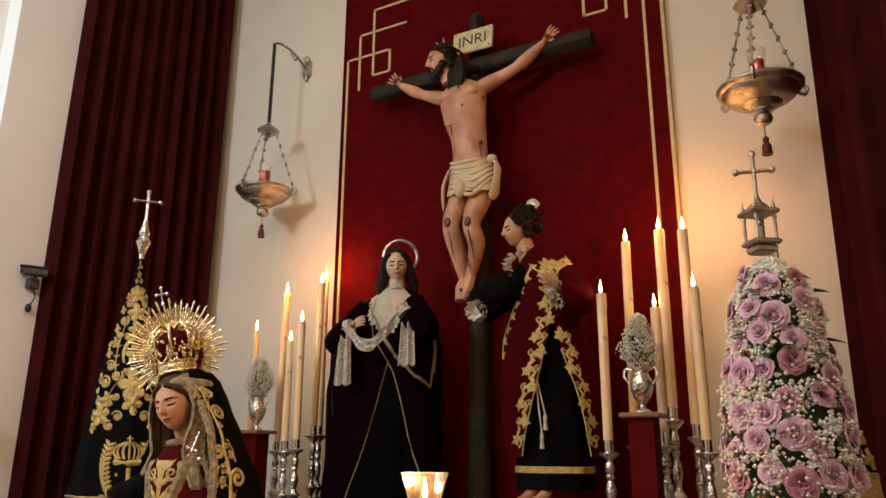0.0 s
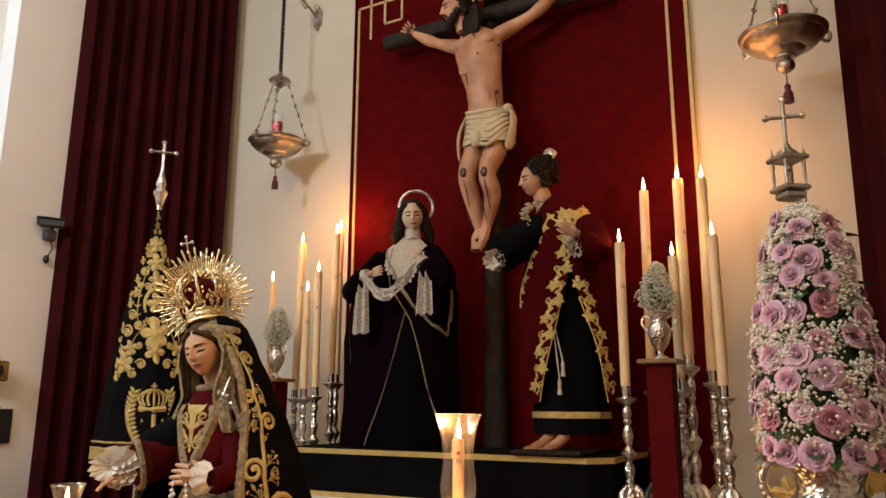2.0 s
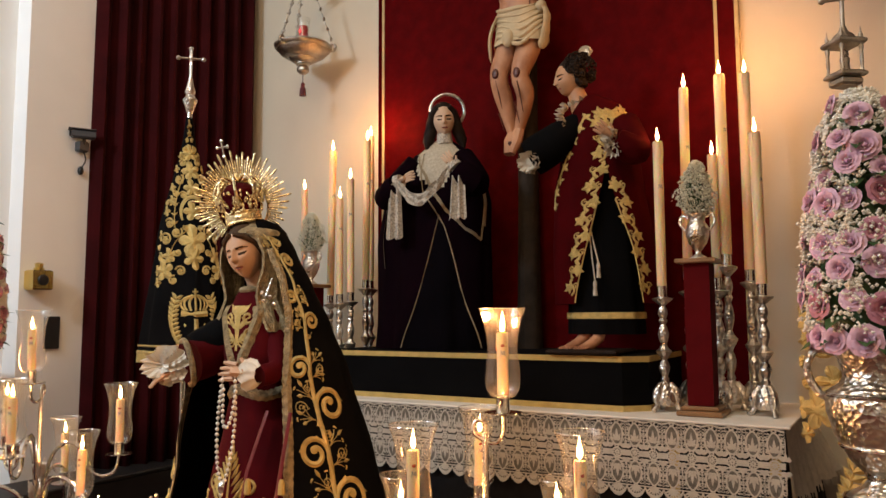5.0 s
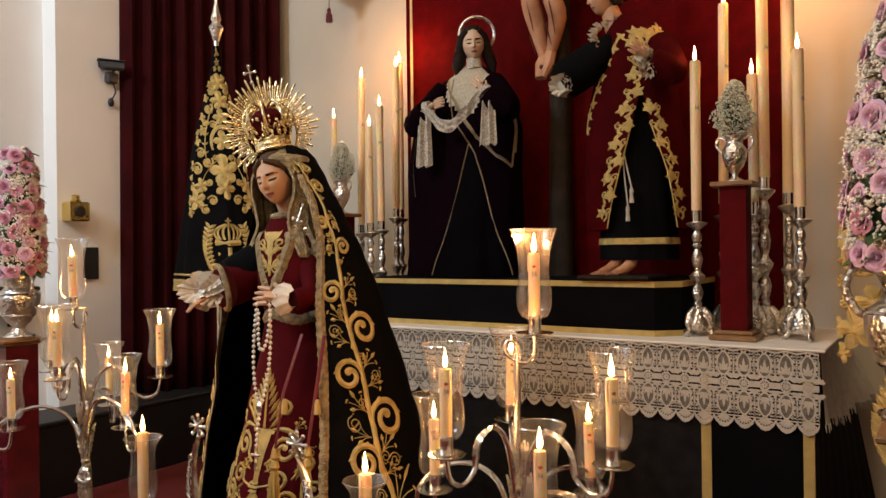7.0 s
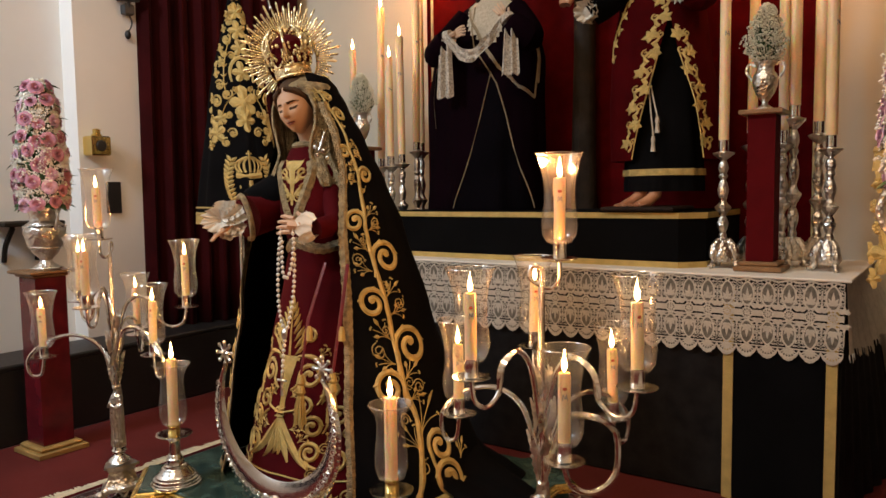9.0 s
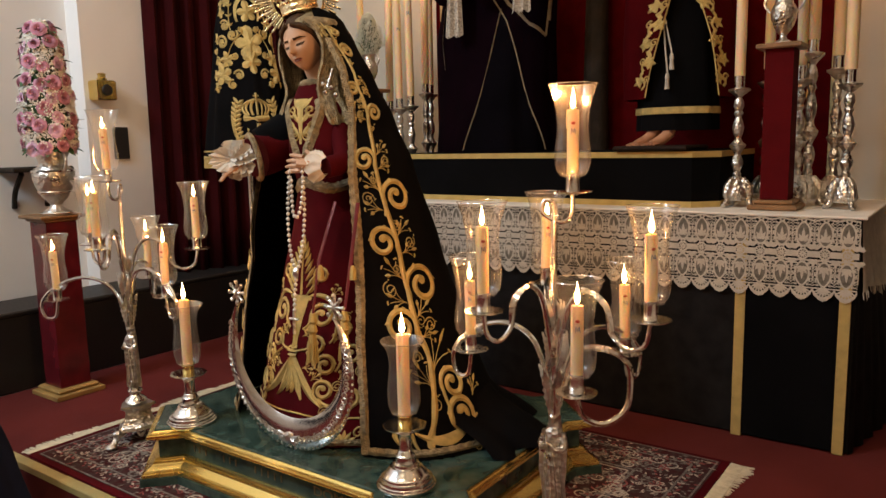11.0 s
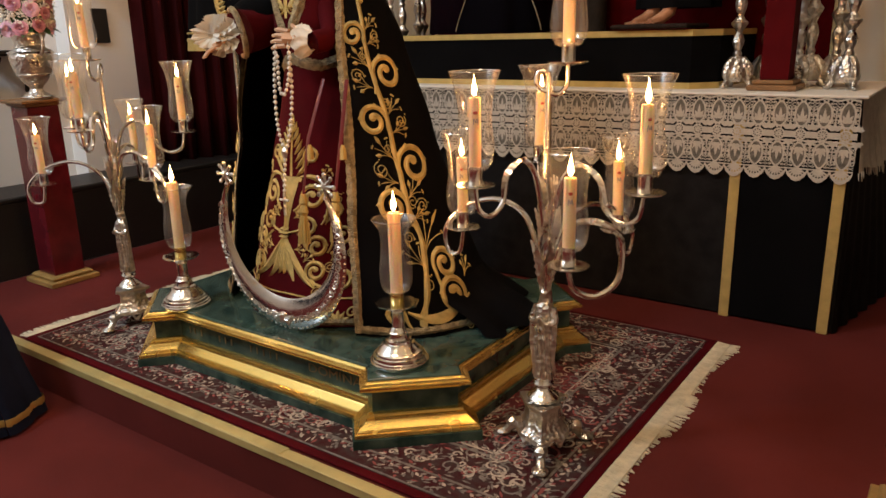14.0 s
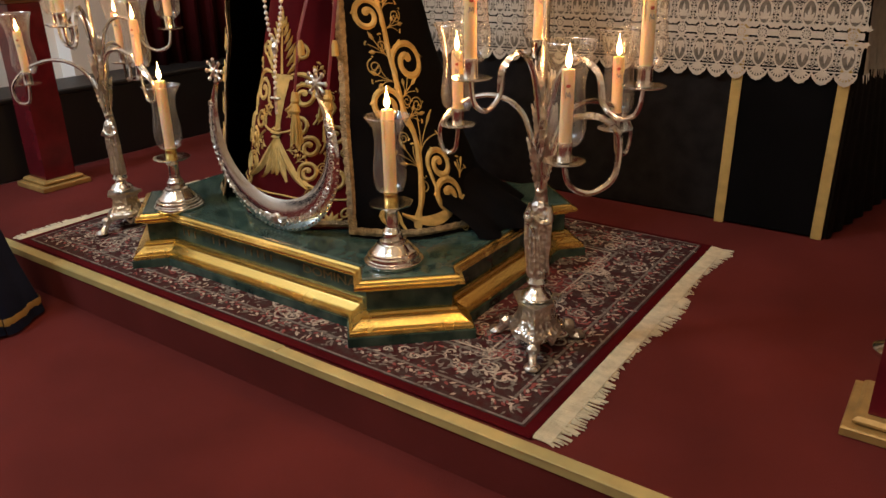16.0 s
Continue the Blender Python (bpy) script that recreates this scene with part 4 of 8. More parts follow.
# ---- altar candlesticks and candles ----
def candlestick(at, h, kk):
    th = thing("altar_candlestick", "turned silver altar candlestick on a three-footed base", "candlestick", "altar candlesticks", at=at, rz=kk * 37 % 120)
    b = B()
    for k in range(3):
        a = k * 2 * math.pi / 3
        c, s = math.cos(a), math.sin(a)
        b.tube(smoothline([(0.022 * c, 0.022 * s, 0.13), (0.045 * c, 0.045 * s, 0.10), (0.06 * c, 0.06 * s, 0.06), (0.052 * c, 0.052 * s, 0.035), (0.072 * c, 0.072 * s, 0.008)], 4), [0.016, 0.017, 0.018, 0.019, 0.021, 0.021, 0.02, 0.018, 0.017, 0.015, 0.013, 0.012, 0.012, 0.012, 0.012, 0.012, 0.012], 8)
        b.ell((0.074 * c, 0.074 * s, 0.010), (0.014, 0.014, 0.010), n=8, k=6)
    b.lathe([(0.045, 0.03), (0.055, 0.05), (0.046, 0.09), (0.030, 0.125), (0.022, 0.14)], n=18)
    part("foot", b, SILVER, th, "three-lobed chased silver foot")
    k = (h - 0.14) / 0.40
    prof = [(0.017, 0.14)]
    for r, z in ((0.020, 0.012), (0.014, 0.024), (0.024, 0.052), (0.0265, 0.068), (0.020, 0.088), (0.013, 0.10), (0.018, 0.112), (0.034, 0.134), (0.037, 0.143), (0.022, 0.156), (0.014, 0.172), (0.022, 0.20), (0.026, 0.222), (0.019, 0.25), (0.012, 0.268), (0.021, 0.284), (0.015, 0.296), (0.023, 0.318), (0.020, 0.340), (0.012, 0.356), (0.028, 0.370), (0.047, 0.384), (0.049, 0.391), (0.020, 0.398)):
        prof.append((r, 0.14 + z * k))
    part("stem", B().lathe(prof, n=22), SILVER, th)
    part("socket", B().lathe([(0.018, h - 0.03), (0.0225, h - 0.025), (0.0225, h + 0.055), (0.019, h + 0.055)], n=20), PLAINSILVER, th)
    return th


AT = AH + 0.015
for kk, (x, y, zs, zt, r) in enumerate(((-0.055, 4.25, 1.545, 2.305, 0.0235), (0.035, 4.40, 1.58, 2.600, 0.0235), (0.170, 4.42, 1.58, 2.245, 0.0225), (0.212, 4.44, 1.70, 2.650, 0.0265), (0.318, 4.44, 1.62, 2.635, 0.0265), (0.388, 4.29, 1.545, 2.300, 0.0255),
                                        (-2.545, 4.49, 1.55, 2.335, 0.0225), (-2.33, 4.51, 1.55, 2.585, 0.0245), (-2.11, 4.335, 1.545, 2.215, 0.0225), (-2.03, 4.345, 1.56, 2.335, 0.0235), (-2.09, 4.58, 1.65, 2.640, 0.0245), (-2.14, 4.70, 1.65, 2.70, 0.0245))):
    candlestick((x, y, AT), zs - AT, kk)
    candle(r, zt - zs - 0.05, (x, y, zs + 0.05), "altar candles", "tall cream altar candle burning in a silver candlestick", rz=35 + (kk * 17) % 30, fs=1.3, lean=0.5 * math.sin(kk * 2.0))


# ---- small urns with dry flowers on red stands ----
def stand(x, y, ztop, group):
    th = thing("flower_stand", "square red felt column with wooden top and foot", "stand", group, at=(x, y, AT))
    h = ztop - AT
    part("foot", B().box((0, 0, 0.012), (0.20, 0.20, 0.024), bev=0.005).box((0, 0, 0.034), (0.165, 0.165, 0.02), bev=0.006), WOOD, th, "stepped wooden foot")
    part("shaft", B().box((0, 0, h / 2 + 0.012), (0.115, 0.115, h - 0.064), bev=0.003), REDFELT, th, "red felt shaft")
    part("top", B().box((0, 0, h - 0.011), (0.18, 0.18, 0.022), bev=0.005), WOOD, th, "wooden top board")


def urn(x, y, z, s, name="urn", label="small chased silver urn with two handles", group=""):
    th = thing(name, label, "urn", group, at=(x, y, z))
    prof = [(0.036, 0), (0.037, 0.006), (0.030, 0.012), (0.014, 0.022), (0.012, 0.034), (0.020, 0.044), (0.038, 0.07), (0.050, 0.105), (0.052, 0.13), (0.047, 0.15), (0.036, 0.165), (0.034, 0.18), (0.042, 0.20), (0.044, 0.206), (0.036, 0.205), (0.03, 0.19)]
    part("body", B().lathe([(r * s, zz * s) for r, zz in prof], n=28), SILVER, th)
    for k in (-1, 1):
        part("handle", B().tube([p * s for p in smoothline([(k * 0.040, 0, 0.19), (k * 0.066, 0, 0.20), (k * 0.078, 0, 0.17), (k * 0.064, 0, 0.145), (k * 0.050, 0, 0.13)], 5)], 0.0055 * s, 7), SILVER, th)
    return th


OCT = [(1, 0, 0), (-1, 0, 0), (0, 1, 0), (0, -1, 0), (0, 0, 1), (0, 0, -1)]
OCTF = [(0, 2, 4), (2, 1, 4), (1, 3, 4), (3, 0, 4), (2, 0, 5), (1, 2, 5), (3, 1, 5), (0, 3, 5)]


def blossom(b, c, r, mi=0):
    b.add([(c[0] + r * p[0], c[1] + r * p[1], c[2] + r * p[2]) for p in OCT], OCTF, mi)


def dry_bouquet(x, y, z, seed, group):
    th = thing("dry_bouquet", "egg-shaped bunch of tiny dry white blossoms", "flowers", group, at=(x, y, z))
    r = random.Random(seed)
    b, st = B(), B()
    for _ in range(2300):
        u = r.random()
        a = r.uniform(0, 2 * math.pi)
        R = 0.098 * min(1.0, (u + 0.10) * 2.6) ** 0.6 * (1 - u) ** 0.5 * (1 + 0.16 * math.sin(3 * a + 7 * u + seed) + 0.10 * math.sin(5 * a - 11 * u)) * r.uniform(0.6, 1.14)
        blossom(b, (R * math.cos(a), R * math.sin(a), 0.005 + 0.255 * u), r.uniform(0.0030, 0.0062))
    for _ in range(130):
        a = r.uniform(0, 2 * math.pi)
        u = r.uniform(0.2, 0.95)
        R = 0.10 * min(1.0, (u + 0.10) * 2.6) ** 0.6 * (1 - u) ** 0.5
        st.tube([(0, 0, -0.03), (R * 0.5 * math.cos(a), R * 0.5 * math.sin(a), 0.12 * u), (R * math.cos(a), R * math.sin(a), 0.245 * u)], 0.0012, 4)
    tagged(part("blossoms", b, DRIED, th, "tiny dry white blossoms"), kind="stuff")
    tagged(part("stems", st, LEAF, th), kind="stuff")


for x, y, zt, sd in ((0.130, 4.205, 1.715, 1), (-2.30, 4.28, 1.665, 2)):
    stand(x, y, zt, "altar flower stands")
    urn(x, y, zt, 1.03, group="altar urns")
    dry_bouquet(x, y, zt + 0.205, sd, "altar bouquets")


# ---- tall rose arrangements ----
def rose_mesh(name, seed):
    r = random.Random(seed)
    b = B()
    b.ell((0, 0, 0.012), (0.011, 0.011, 0.016), n=8, k=6)
    for ring, (cnt, rad, hgt, open_, w) in enumerate(((3, 0.008, 0.034, 0.15, 0.85), (4, 0.014, 0.035, 0.30, 0.75), (5, 0.021, 0.034, 0.55, 0.68), (6, 0.028, 0.031, 0.95, 0.62), (6, 0.034, 0.026, 1.45, 0.60))):
        for k in range(cnt):
            a0 = 2 * math.pi * (k + 0.5 * (ring % 2)) / cnt + r.uniform(-0.15, 0.15)
            span = 2 * math.pi / cnt * (0.5 + w * 0.42)
            rows = []
            hh = hgt * r.uniform(0.92, 1.08)
            for i in range(5):
                u = i / 4
                row = []
                for j in range(6):
                    v = j / 5 * 2 - 1
                    rr = 0.005 + (rad - 0.005) * (u ** 0.6) + open_ * 0.010 * max(0, u - 0.55) / 0.45
                    z = hh * (u ** 0.9) * (1 - 0.16 * v * v) - open_ * 0.006 * max(0, u - 0.75) / 0.25
                    a = a0 + v * span * (0.35 + 0.65 * math.sin(math.pi * (0.25 + 0.55 * u)))
                    rr += 0.0016 * math.sin(v * 5 + k) * u
                    row.append((rr * math.cos(a), rr * math.sin(a), z))
                rows.append(row)
            b.grid(rows)
    return b


ROSES = [rose_mesh("rose", s).mesh("rose", [ROSE]) for s in (1, 2, 3)] + [rose_mesh("rose", s).mesh("rose", [PINKROSE]) for s in (4, 5)]


def leaf_blade(b, base, d, L, w, mi=0):
    d = Vector(d).normalized()
    s = d.cross(Vector((0, 0, 1)))
    s = s.normalized() if s.length > 0.1 else Vector((1, 0, 0))
    n = s.cross(d)
    rows = []
    for i in range(6):
        u = i / 5
        c = Vector(base) + d * L * u - n * 0.25 * L * u * u
        ww = w * math.sin(math.pi * (0.06 + 0.94 * u)) if u < 1 else 0.0005
        rows.append([c - s * ww + n * ww * 0.3, c, c + s * ww + n * ww * 0.3])
    b.grid(rows, mi)


def flower_tower(x, y, z, H, R, seed, pink, label, group):
    th = thing("rose_arrangement", label, "flowers", group, at=(x, y, z))
    r = random.Random(seed)
    def rad(u):
        return R * (1.06 - 0.22 * u) * (0.84 + 0.20 * math.sin(math.pi * min(u * 1.35 + 0.1, 1))) * (1 if u < 0.75 else math.sqrt(max(0.03, 1 - ((u - 0.75) / 0.27) ** 2)))
    part("core", B().lathe([(rad(u) * 0.70, H * u) for u in [i / 12 for i in range(13)]], n=20), LEAF, th, "dense green foliage core")
    bands = 8
    for k in range(bands):
        u = 0.04 + 0.89 * k / (bands - 1)
        cnt = max(4, round(2 * math.pi * rad(u) / 0.078))
        for j in range(cnt):
            a = 2 * math.pi * (j + 0.5 * (k % 2)) / cnt + r.uniform(-0.12, 0.12)
            uu = min(0.97, max(0.02, u + r.uniform(-0.042, 0.042)))
            rr = rad(uu) * r.uniform(0.84, 0.93)
            out = Vector((math.cos(a), math.sin(a), 0.15 + 1.2 * max(0, uu - 0.7)))
            q = out.to_track_quat("Z", "Y").to_matrix().to_4x4()
            s = r.uniform(0.62, 0.84)
            me = ROSES[r.choice((3, 4, 3, 0)) if r.random() < pink else r.choice((0, 1, 2))]
            part("rose", me, None, th, m=Matrix.Translation((rr * math.cos(a), rr * math.sin(a), H * uu)) @ q @ pose(0, 0, 0, r.uniform(-12, 12), r.uniform(-12, 12), r.uniform(0, 360)) @ Matrix.Scale(s, 4))
    b, lv = B(), B()
    for k in range(bands):
        u0 = 0.04 + 0.89 * (k + 0.5) / (bands - 1)
        for _ in range(112):
            a0 = r.uniform(0, 2 * math.pi)
            u = min(1.0, u0 + r.gauss(0, 0.040))
            out = r.uniform(0.88, 1.02)
            for _ in range(9):
                a = a0 + r.gauss(0, 0.085)
                uu = min(1.02, u + r.gauss(0, 0.015))
                rr = rad(min(uu, 1.0)) * (out + r.gauss(0, 0.035))
                blossom(b, (rr * math.cos(a), rr * math.sin(a), H * uu), r.uniform(0.0034, 0.0066))
    for _ in range(90):
        a = r.uniform(0, 2 * math.pi)
        u = r.uniform(0.15, 1.0)
        rr = rad(u) * r.uniform(0.98, 1.08)
        blossom(b, (rr * math.cos(a), rr * math.sin(a), H * u + 0.02), r.uniform(0.0024, 0.0042))
    for _ in range(60):
        a, u = r.uniform(0, 2 * math.pi), r.uniform(0, 0.98)
        leaf_blade(lv, (rad(u) * 0.66 * math.cos(a), rad(u) * 0.75 * math.sin(a), H * u), (math.cos(a), math.sin(a), r.uniform(-0.5, 0.6)), r.uniform(0.05, 0.085), r.uniform(0.012, 0.022))
    for k in range(18):
        a = k * 2 * math.pi / 18 + r.uniform(-0.15, 0.15)
        leaf_blade(lv, (R * 0.55 * math.cos(a), R * 0.55 * math.sin(a), 0.02), (math.cos(a), math.sin(a), r.uniform(-0.5, 0.1)), r.uniform(0.07, 0.10), r.uniform(0.022, 0.034))
    tagged(part("filler_blossoms", b, BABY, th, "sprays of tiny white blossoms"), kind="stuff")
    tagged(part("leaves", lv, LEAF, th, "dark green leaves"), kind="stuff")


def vase(x, y, z, h, group):
    th = thing("flower_vase", "large chased silver vase with scroll handles", "vase", group, at=(x, y, z))
    k = h / 0.36
    prof = [(0.075, 0), (0.078, 0.01), (0.068, 0.022), (0.040, 0.04), (0.030, 0.055), (0.036, 0.068), (0.062, 0.095), (0.092, 0.15), (0.108, 0.205), (0.110, 0.235), (0.100, 0.255), (0.078, 0.27), (0.070, 0.285), (0.074, 0.31), (0.092, 0.35), (0.096, 0.36), (0.085, 0.358), (0.06, 0.30)]
    part("body", B().lathe([(r * k, zz * k) for r, zz in prof], n=40, fn=lambda a, zz: 1 + 0.012 * math.sin(16 * a) * (1 if 0.08 < zz < 0.24 else 0)), SILVER, th)
    for zz, r in ((0.245, 0.107), (0.13, 0.083), (0.012, 0.079)):
        part("bead_ring", B().lathe([(r * k + 0.000, zz * k - 0.006), (r * k + 0.006, zz * k), (r * k, zz * k + 0.006)], n=40, fn=lambda a, q: 1 + 0.02 * math.sin(30 * a), cap=False), PLAINSILVER, th)
    for s in (-1, 1):
        part("handle", B().tube([p * k for p in smoothline([(s * 0.085, 0, 0.34), (s * 0.125, 0, 0.345), (s * 0.145, 0, 0.30), (s * 0.125, 0, 0.25), (s * 0.105, 0, 0.235)], 5)], 0.009 * k, 8), SILVER, th)


def column(x, y, h, group, rz=0):
    th = thing("flower_column", "square column painted as red marble with gilt base and top", "column", group, at=(x, y, 0), rz=rz)
    part("base", B().box((0, 0, 0.014), (0.27, 0.27, 0.028), bev=0.004).box((0, 0, 0.040), (0.225, 0.225, 0.026), bev=0.010), GILTWOOD, th, "gold painted base moulding")
    part("shaft", B().box((0, 0, h / 2 + 0.01), (0.165, 0.165, h - 0.08), bev=0.006), REDMARBLE, th, "dark red marbled shaft")
    part("top", B().box((0, 0, h - 0.022), (0.195, 0.195, 0.02), bev=0.008).box((0, 0, h - 0.006), (0.245, 0.245, 0.018), bev=0.005), WOOD, th, "moulded wooden top")


column(-3.17, 2.66, 0.985, "flower columns")
vase(-3.12, 2.66, 0.988, 0.34, "flower vases")
flower_tower(-3.12, 2.66, 1.32, 0.655, 0.128, 11, 0.8, "tall cone of pink roses and tiny white blossoms", "rose arrangements")
column(0.900, 2.69, 0.985, "flower columns")
vase(0.86, 2.78, 0.988, 0.39, "flower vases")
flower_tower(0.855, 2.78, 1.375, 0.635, 0.150, 12, 0.2, "tall cone of mauve roses and tiny white blossoms", "rose arrangements")

# ---- cross and carved figures ----
NX, NY = -0.985, 4.76
cross = thing("wooden_cross", "tall dark rough wooden cross standing behind the statues", "cross")
lg = lambda a, z: 1 + 0.07 * math.sin(5 * a + 2 * z) + 0.04 * math.sin(9 * a - 7 * z)
part("post", B().lathe([(0.075, 1.262), (0.07, 1.5), (0.062, 2.2), (0.06, 3.0), (0.056, 3.8), (0.05, 4.44), (0.03, 4.46)], (NX, NY, 0), 16, fn=lg), DARKWOOD, cross)
beam = B()
beam.lathe([(0.048, -0.82), (0.058, -0.80), (0.062, -0.3), (0.06, 0.3), (0.058, 0.80), (0.047, 0.82)], n=16, fn=lg)
part("beam", beam, DARKWOOD, cross, m=pose(NX - 0.005, NY - 0.03, 4.035, 0, 90, 0))
sign = part("title_board", B().box((0, 0, 0), (0.29, 0.022, 0.175), bev=0.006), PARCHMENT, cross, "cream title board with four black letters", m=pose(NX + 0.02, NY - 0.10, 4.20, -6, 0, 0))
lettering("INRI", 0.115, pose(0, -0.012, -0.002, 90, 0, 0), BLACKPAINT, sign)
for x in (-0.125, 0.125):
    for z in (-0.068, 0.068):
        part("nail_head", B().ell((x, -0.012, z), (0.006, 0.004, 0.006), n=8, k=5), BLACKPAINT, sign)


def relief(x, z):
    """Height of a carved face over its oval, by place: nose, sockets, lids, brows, lips, chin, cheeks."""
    g = lambda v, s: math.exp(-(v / s) ** 2)
    a = abs(x)
    h = -0.13 * g(a - 0.28, 0.16) * g(z - 0.12, 0.12) + 0.075 * g(a - 0.29, 0.12) * g(z - 0.09, 0.065)
    h += 0.045 * g(a - 0.28, 0.22) * g(z - 0.29, 0.07) + 0.04 * g(a - 0.38, 0.2) * g(z + 0.18, 0.2)
    h += 0.055 * g(x, 0.15) * g(z + 0.42, 0.04) + 0.06 * g(x, 0.13) * g(z + 0.52, 0.045) - 0.035 * g(x, 0.18) * g(z + 0.467, 0.02)
    h += 0.10 * g(x, 0.18) * g(z + 0.82, 0.13)
    if -0.28 < z < 0.30:
        k = 0.04 + 0.21 * (0.30 - z) / 0.48 if z > -0.18 else 0.25 * (z + 0.28) / 0.10
        h += k * g(x, 0.085 + 0.05 * max(0, -z))
    return h


def head(b, c, r, yaw, nod, skin, hair, long=False, beard=False, roll=0, lip=None, veiled=False):
    """A plain carved head with simple features."""
    m = Euler((radians(nod), radians(roll), radians(yaw))).to_matrix()
    C = Vector(c)
    P = lambda x, y, z: C + m @ Vector((x * r, y * r, z * r))
    lip = skin if lip is None else lip
    rows, tone = [], []
    N = 96
    for i in range(N + 1):
        th = 0.02 + (math.pi - 0.04) * i / N
        row = []
        for k in range(N):
            t = -math.pi + 2 * math.pi * k / N
            f = t - 0.55 * math.sin(t)
            dx, dy, z = math.sin(th) * math.sin(f), -math.sin(th) * math.cos(f), math.cos(th)
            low = max(0.0, -z)
            x = 0.72 * dx * (1 - 0.26 * low ** 1.4)
            w = max(0.0, -dy) ** 0.5
            y = 0.86 * dy - 0.16 * low * (1 if dy < 0.3 else 0.4) - w * relief(x, z)
            row.append(P(x, y, z))
            a = abs(x)
            lash = 0.14 < a < 0.45 and abs(z - 0.025 - 0.9 * (a - 0.28) ** 2) < 0.052 * (1 - (abs(a - 0.295) / 0.16) ** 2) ** 0.5
            brow = 0.12 < a < 0.50 and abs(z - 0.245 - 0.35 * (a - 0.12) + 1.1 * (a - 0.12) ** 2) < 0.042 * (1 - 0.8 * max(0.0, a - 0.25) / 0.3)
            mouth = a < 0.20 and abs(z + 0.478 - 0.25 * a * a) < 0.070 * (1 - (a / 0.20) ** 2) ** 0.6
            part_line = a < 0.17 and abs(z + 0.474 - 0.25 * a * a) < 0.018
            tone.append(skin if dy > -0.3 else (hair if lash or brow or (part_line and mouth) else (lip if mouth else skin)))
        rows.append(row)
    o = len(b.m)
    b.grid(rows, skin, True)
    for k in range(N * N):
        b.m[o + k] = tone[k]
    b.ell(P(0, 0.22, 0.36), (0.80 * r, 0.86 * r, 0.82 * r), hair, 14, 10, m)
    if veiled:
        for s in (-1, 1):
            b.tube([P(s * 0.10, -0.62, 0.80), P(s * 0.46, -0.52, 0.62), P(s * 0.68, -0.26, 0.30), P(s * 0.74, 0.02, -0.30)], [0.09 * r, 0.13 * r, 0.14 * r, 0.16 * r], 8, hair)
    elif long:
        for s in (-1, 1):
            b.tube([P(s * 0.35, -0.42, 0.80), P(s * 0.66, -0.28, 0.45), P(s * 0.78, -0.08, 0.0), P(s * 0.86, 0.02, -0.75), P(s * 1.08, -0.02, -1.35), P(s * 1.16, -0.10, -1.85)], [0.20 * r, 0.24 * r, 0.30 * r, 0.38 * r, 0.36 * r, 0.12 * r], 10, hair)
            for q in range(4):
                b.tube(smoothline([P(s * (0.55 + 0.09 * q), -0.35 + 0.10 * q, 0.55), P(s * (0.92 + 0.04 * q), -0.18, -0.35), P(s * (0.95 + 0.10 * q), -0.22 + 0.05 * q, -1.0), P(s * (1.20 - 0.04 * q), -0.25, -1.55 - 0.12 * q)], 4), [0.10 * r] * 12 + [0.04 * r], 6, hair)
    else:
        for k in range(22):
            a = math.pi * (0.02 + 0.96 * k / 21)
            for q in range(3):
                b.ell(P((0.76 - 0.04 * q) * math.cos(a), 0.10 + 0.66 * math.sin(a), 0.25 - 0.34 * q + 0.08 * math.sin(3 * k + q)), (0.20 * r, 0.20 * r, 0.24 * r), hair, 8, 6, m)
    if beard:
        for x, y, z, q in ((0, -0.70, -0.95, 0.26), (0.18, -0.62, -0.84, 0.26), (-0.18, -0.62, -0.84, 0.26), (0.38, -0.42, -0.66, 0.26), (-0.38, -0.42, -0.66, 0.26), (0.52, -0.20, -0.40, 0.24), (-0.52, -0.20, -0.40, 0.24), (0.07, -0.70, -1.12, 0.16), (-0.07, -0.70, -1.12, 0.16)):
            b.ell(P(x, y, z), (q * r, q * r, 1.2 * q * r), hair, 10, 8, m)
        for q in (-1, 1):
            b.tube([P(0, -0.98, -0.33), P(q * 0.20, -0.90, -0.40), P(q * 0.30, -0.74, -0.60)], [0.04 * r, 0.06 * r, 0.05 * r], 6, hair)
    b.tube([P(0, 0.05, -0.55), P(0, 0.14, -1.45)], [0.44 * r, 0.48 * r], 12, skin)


def hand(b, wrist, tip, r, skin, spread=0.4, up=(0, 0, 1)):
    w, t = Vector(wrist), Vector(tip)
    d = (t - w)
    L = d.length
    d.normalize()
    s = d.cross(Vector(up)).normalized()
    b.tube([w, w + d * L * 0.28, w + d * L * 0.52], [r * 0.55, r * 0.85, r * 0.85], 8, skin, flat=0.6)
    for k in (-1.5, -0.5, 0.5, 1.5):
        p = w + d * L * 0.48 + s * k * r * 0.42
        b.tube([p, p + d * L * 0.28 + s * k * spread * r * 0.3, p + d * L * (0.52 - 0.05 * abs(k)) + s * k * spread * r * 0.5 - Vector(up) * r * 0.3], [r * 0.24, r * 0.22, r * 0.14], 6, skin)
    p = w + d * L * 0.22 + s * r * 0.7
    b.tube([p, p + d * L * 0.22 + s * r * 0.55], [r * 0.27, r * 0.17], 6, skin)


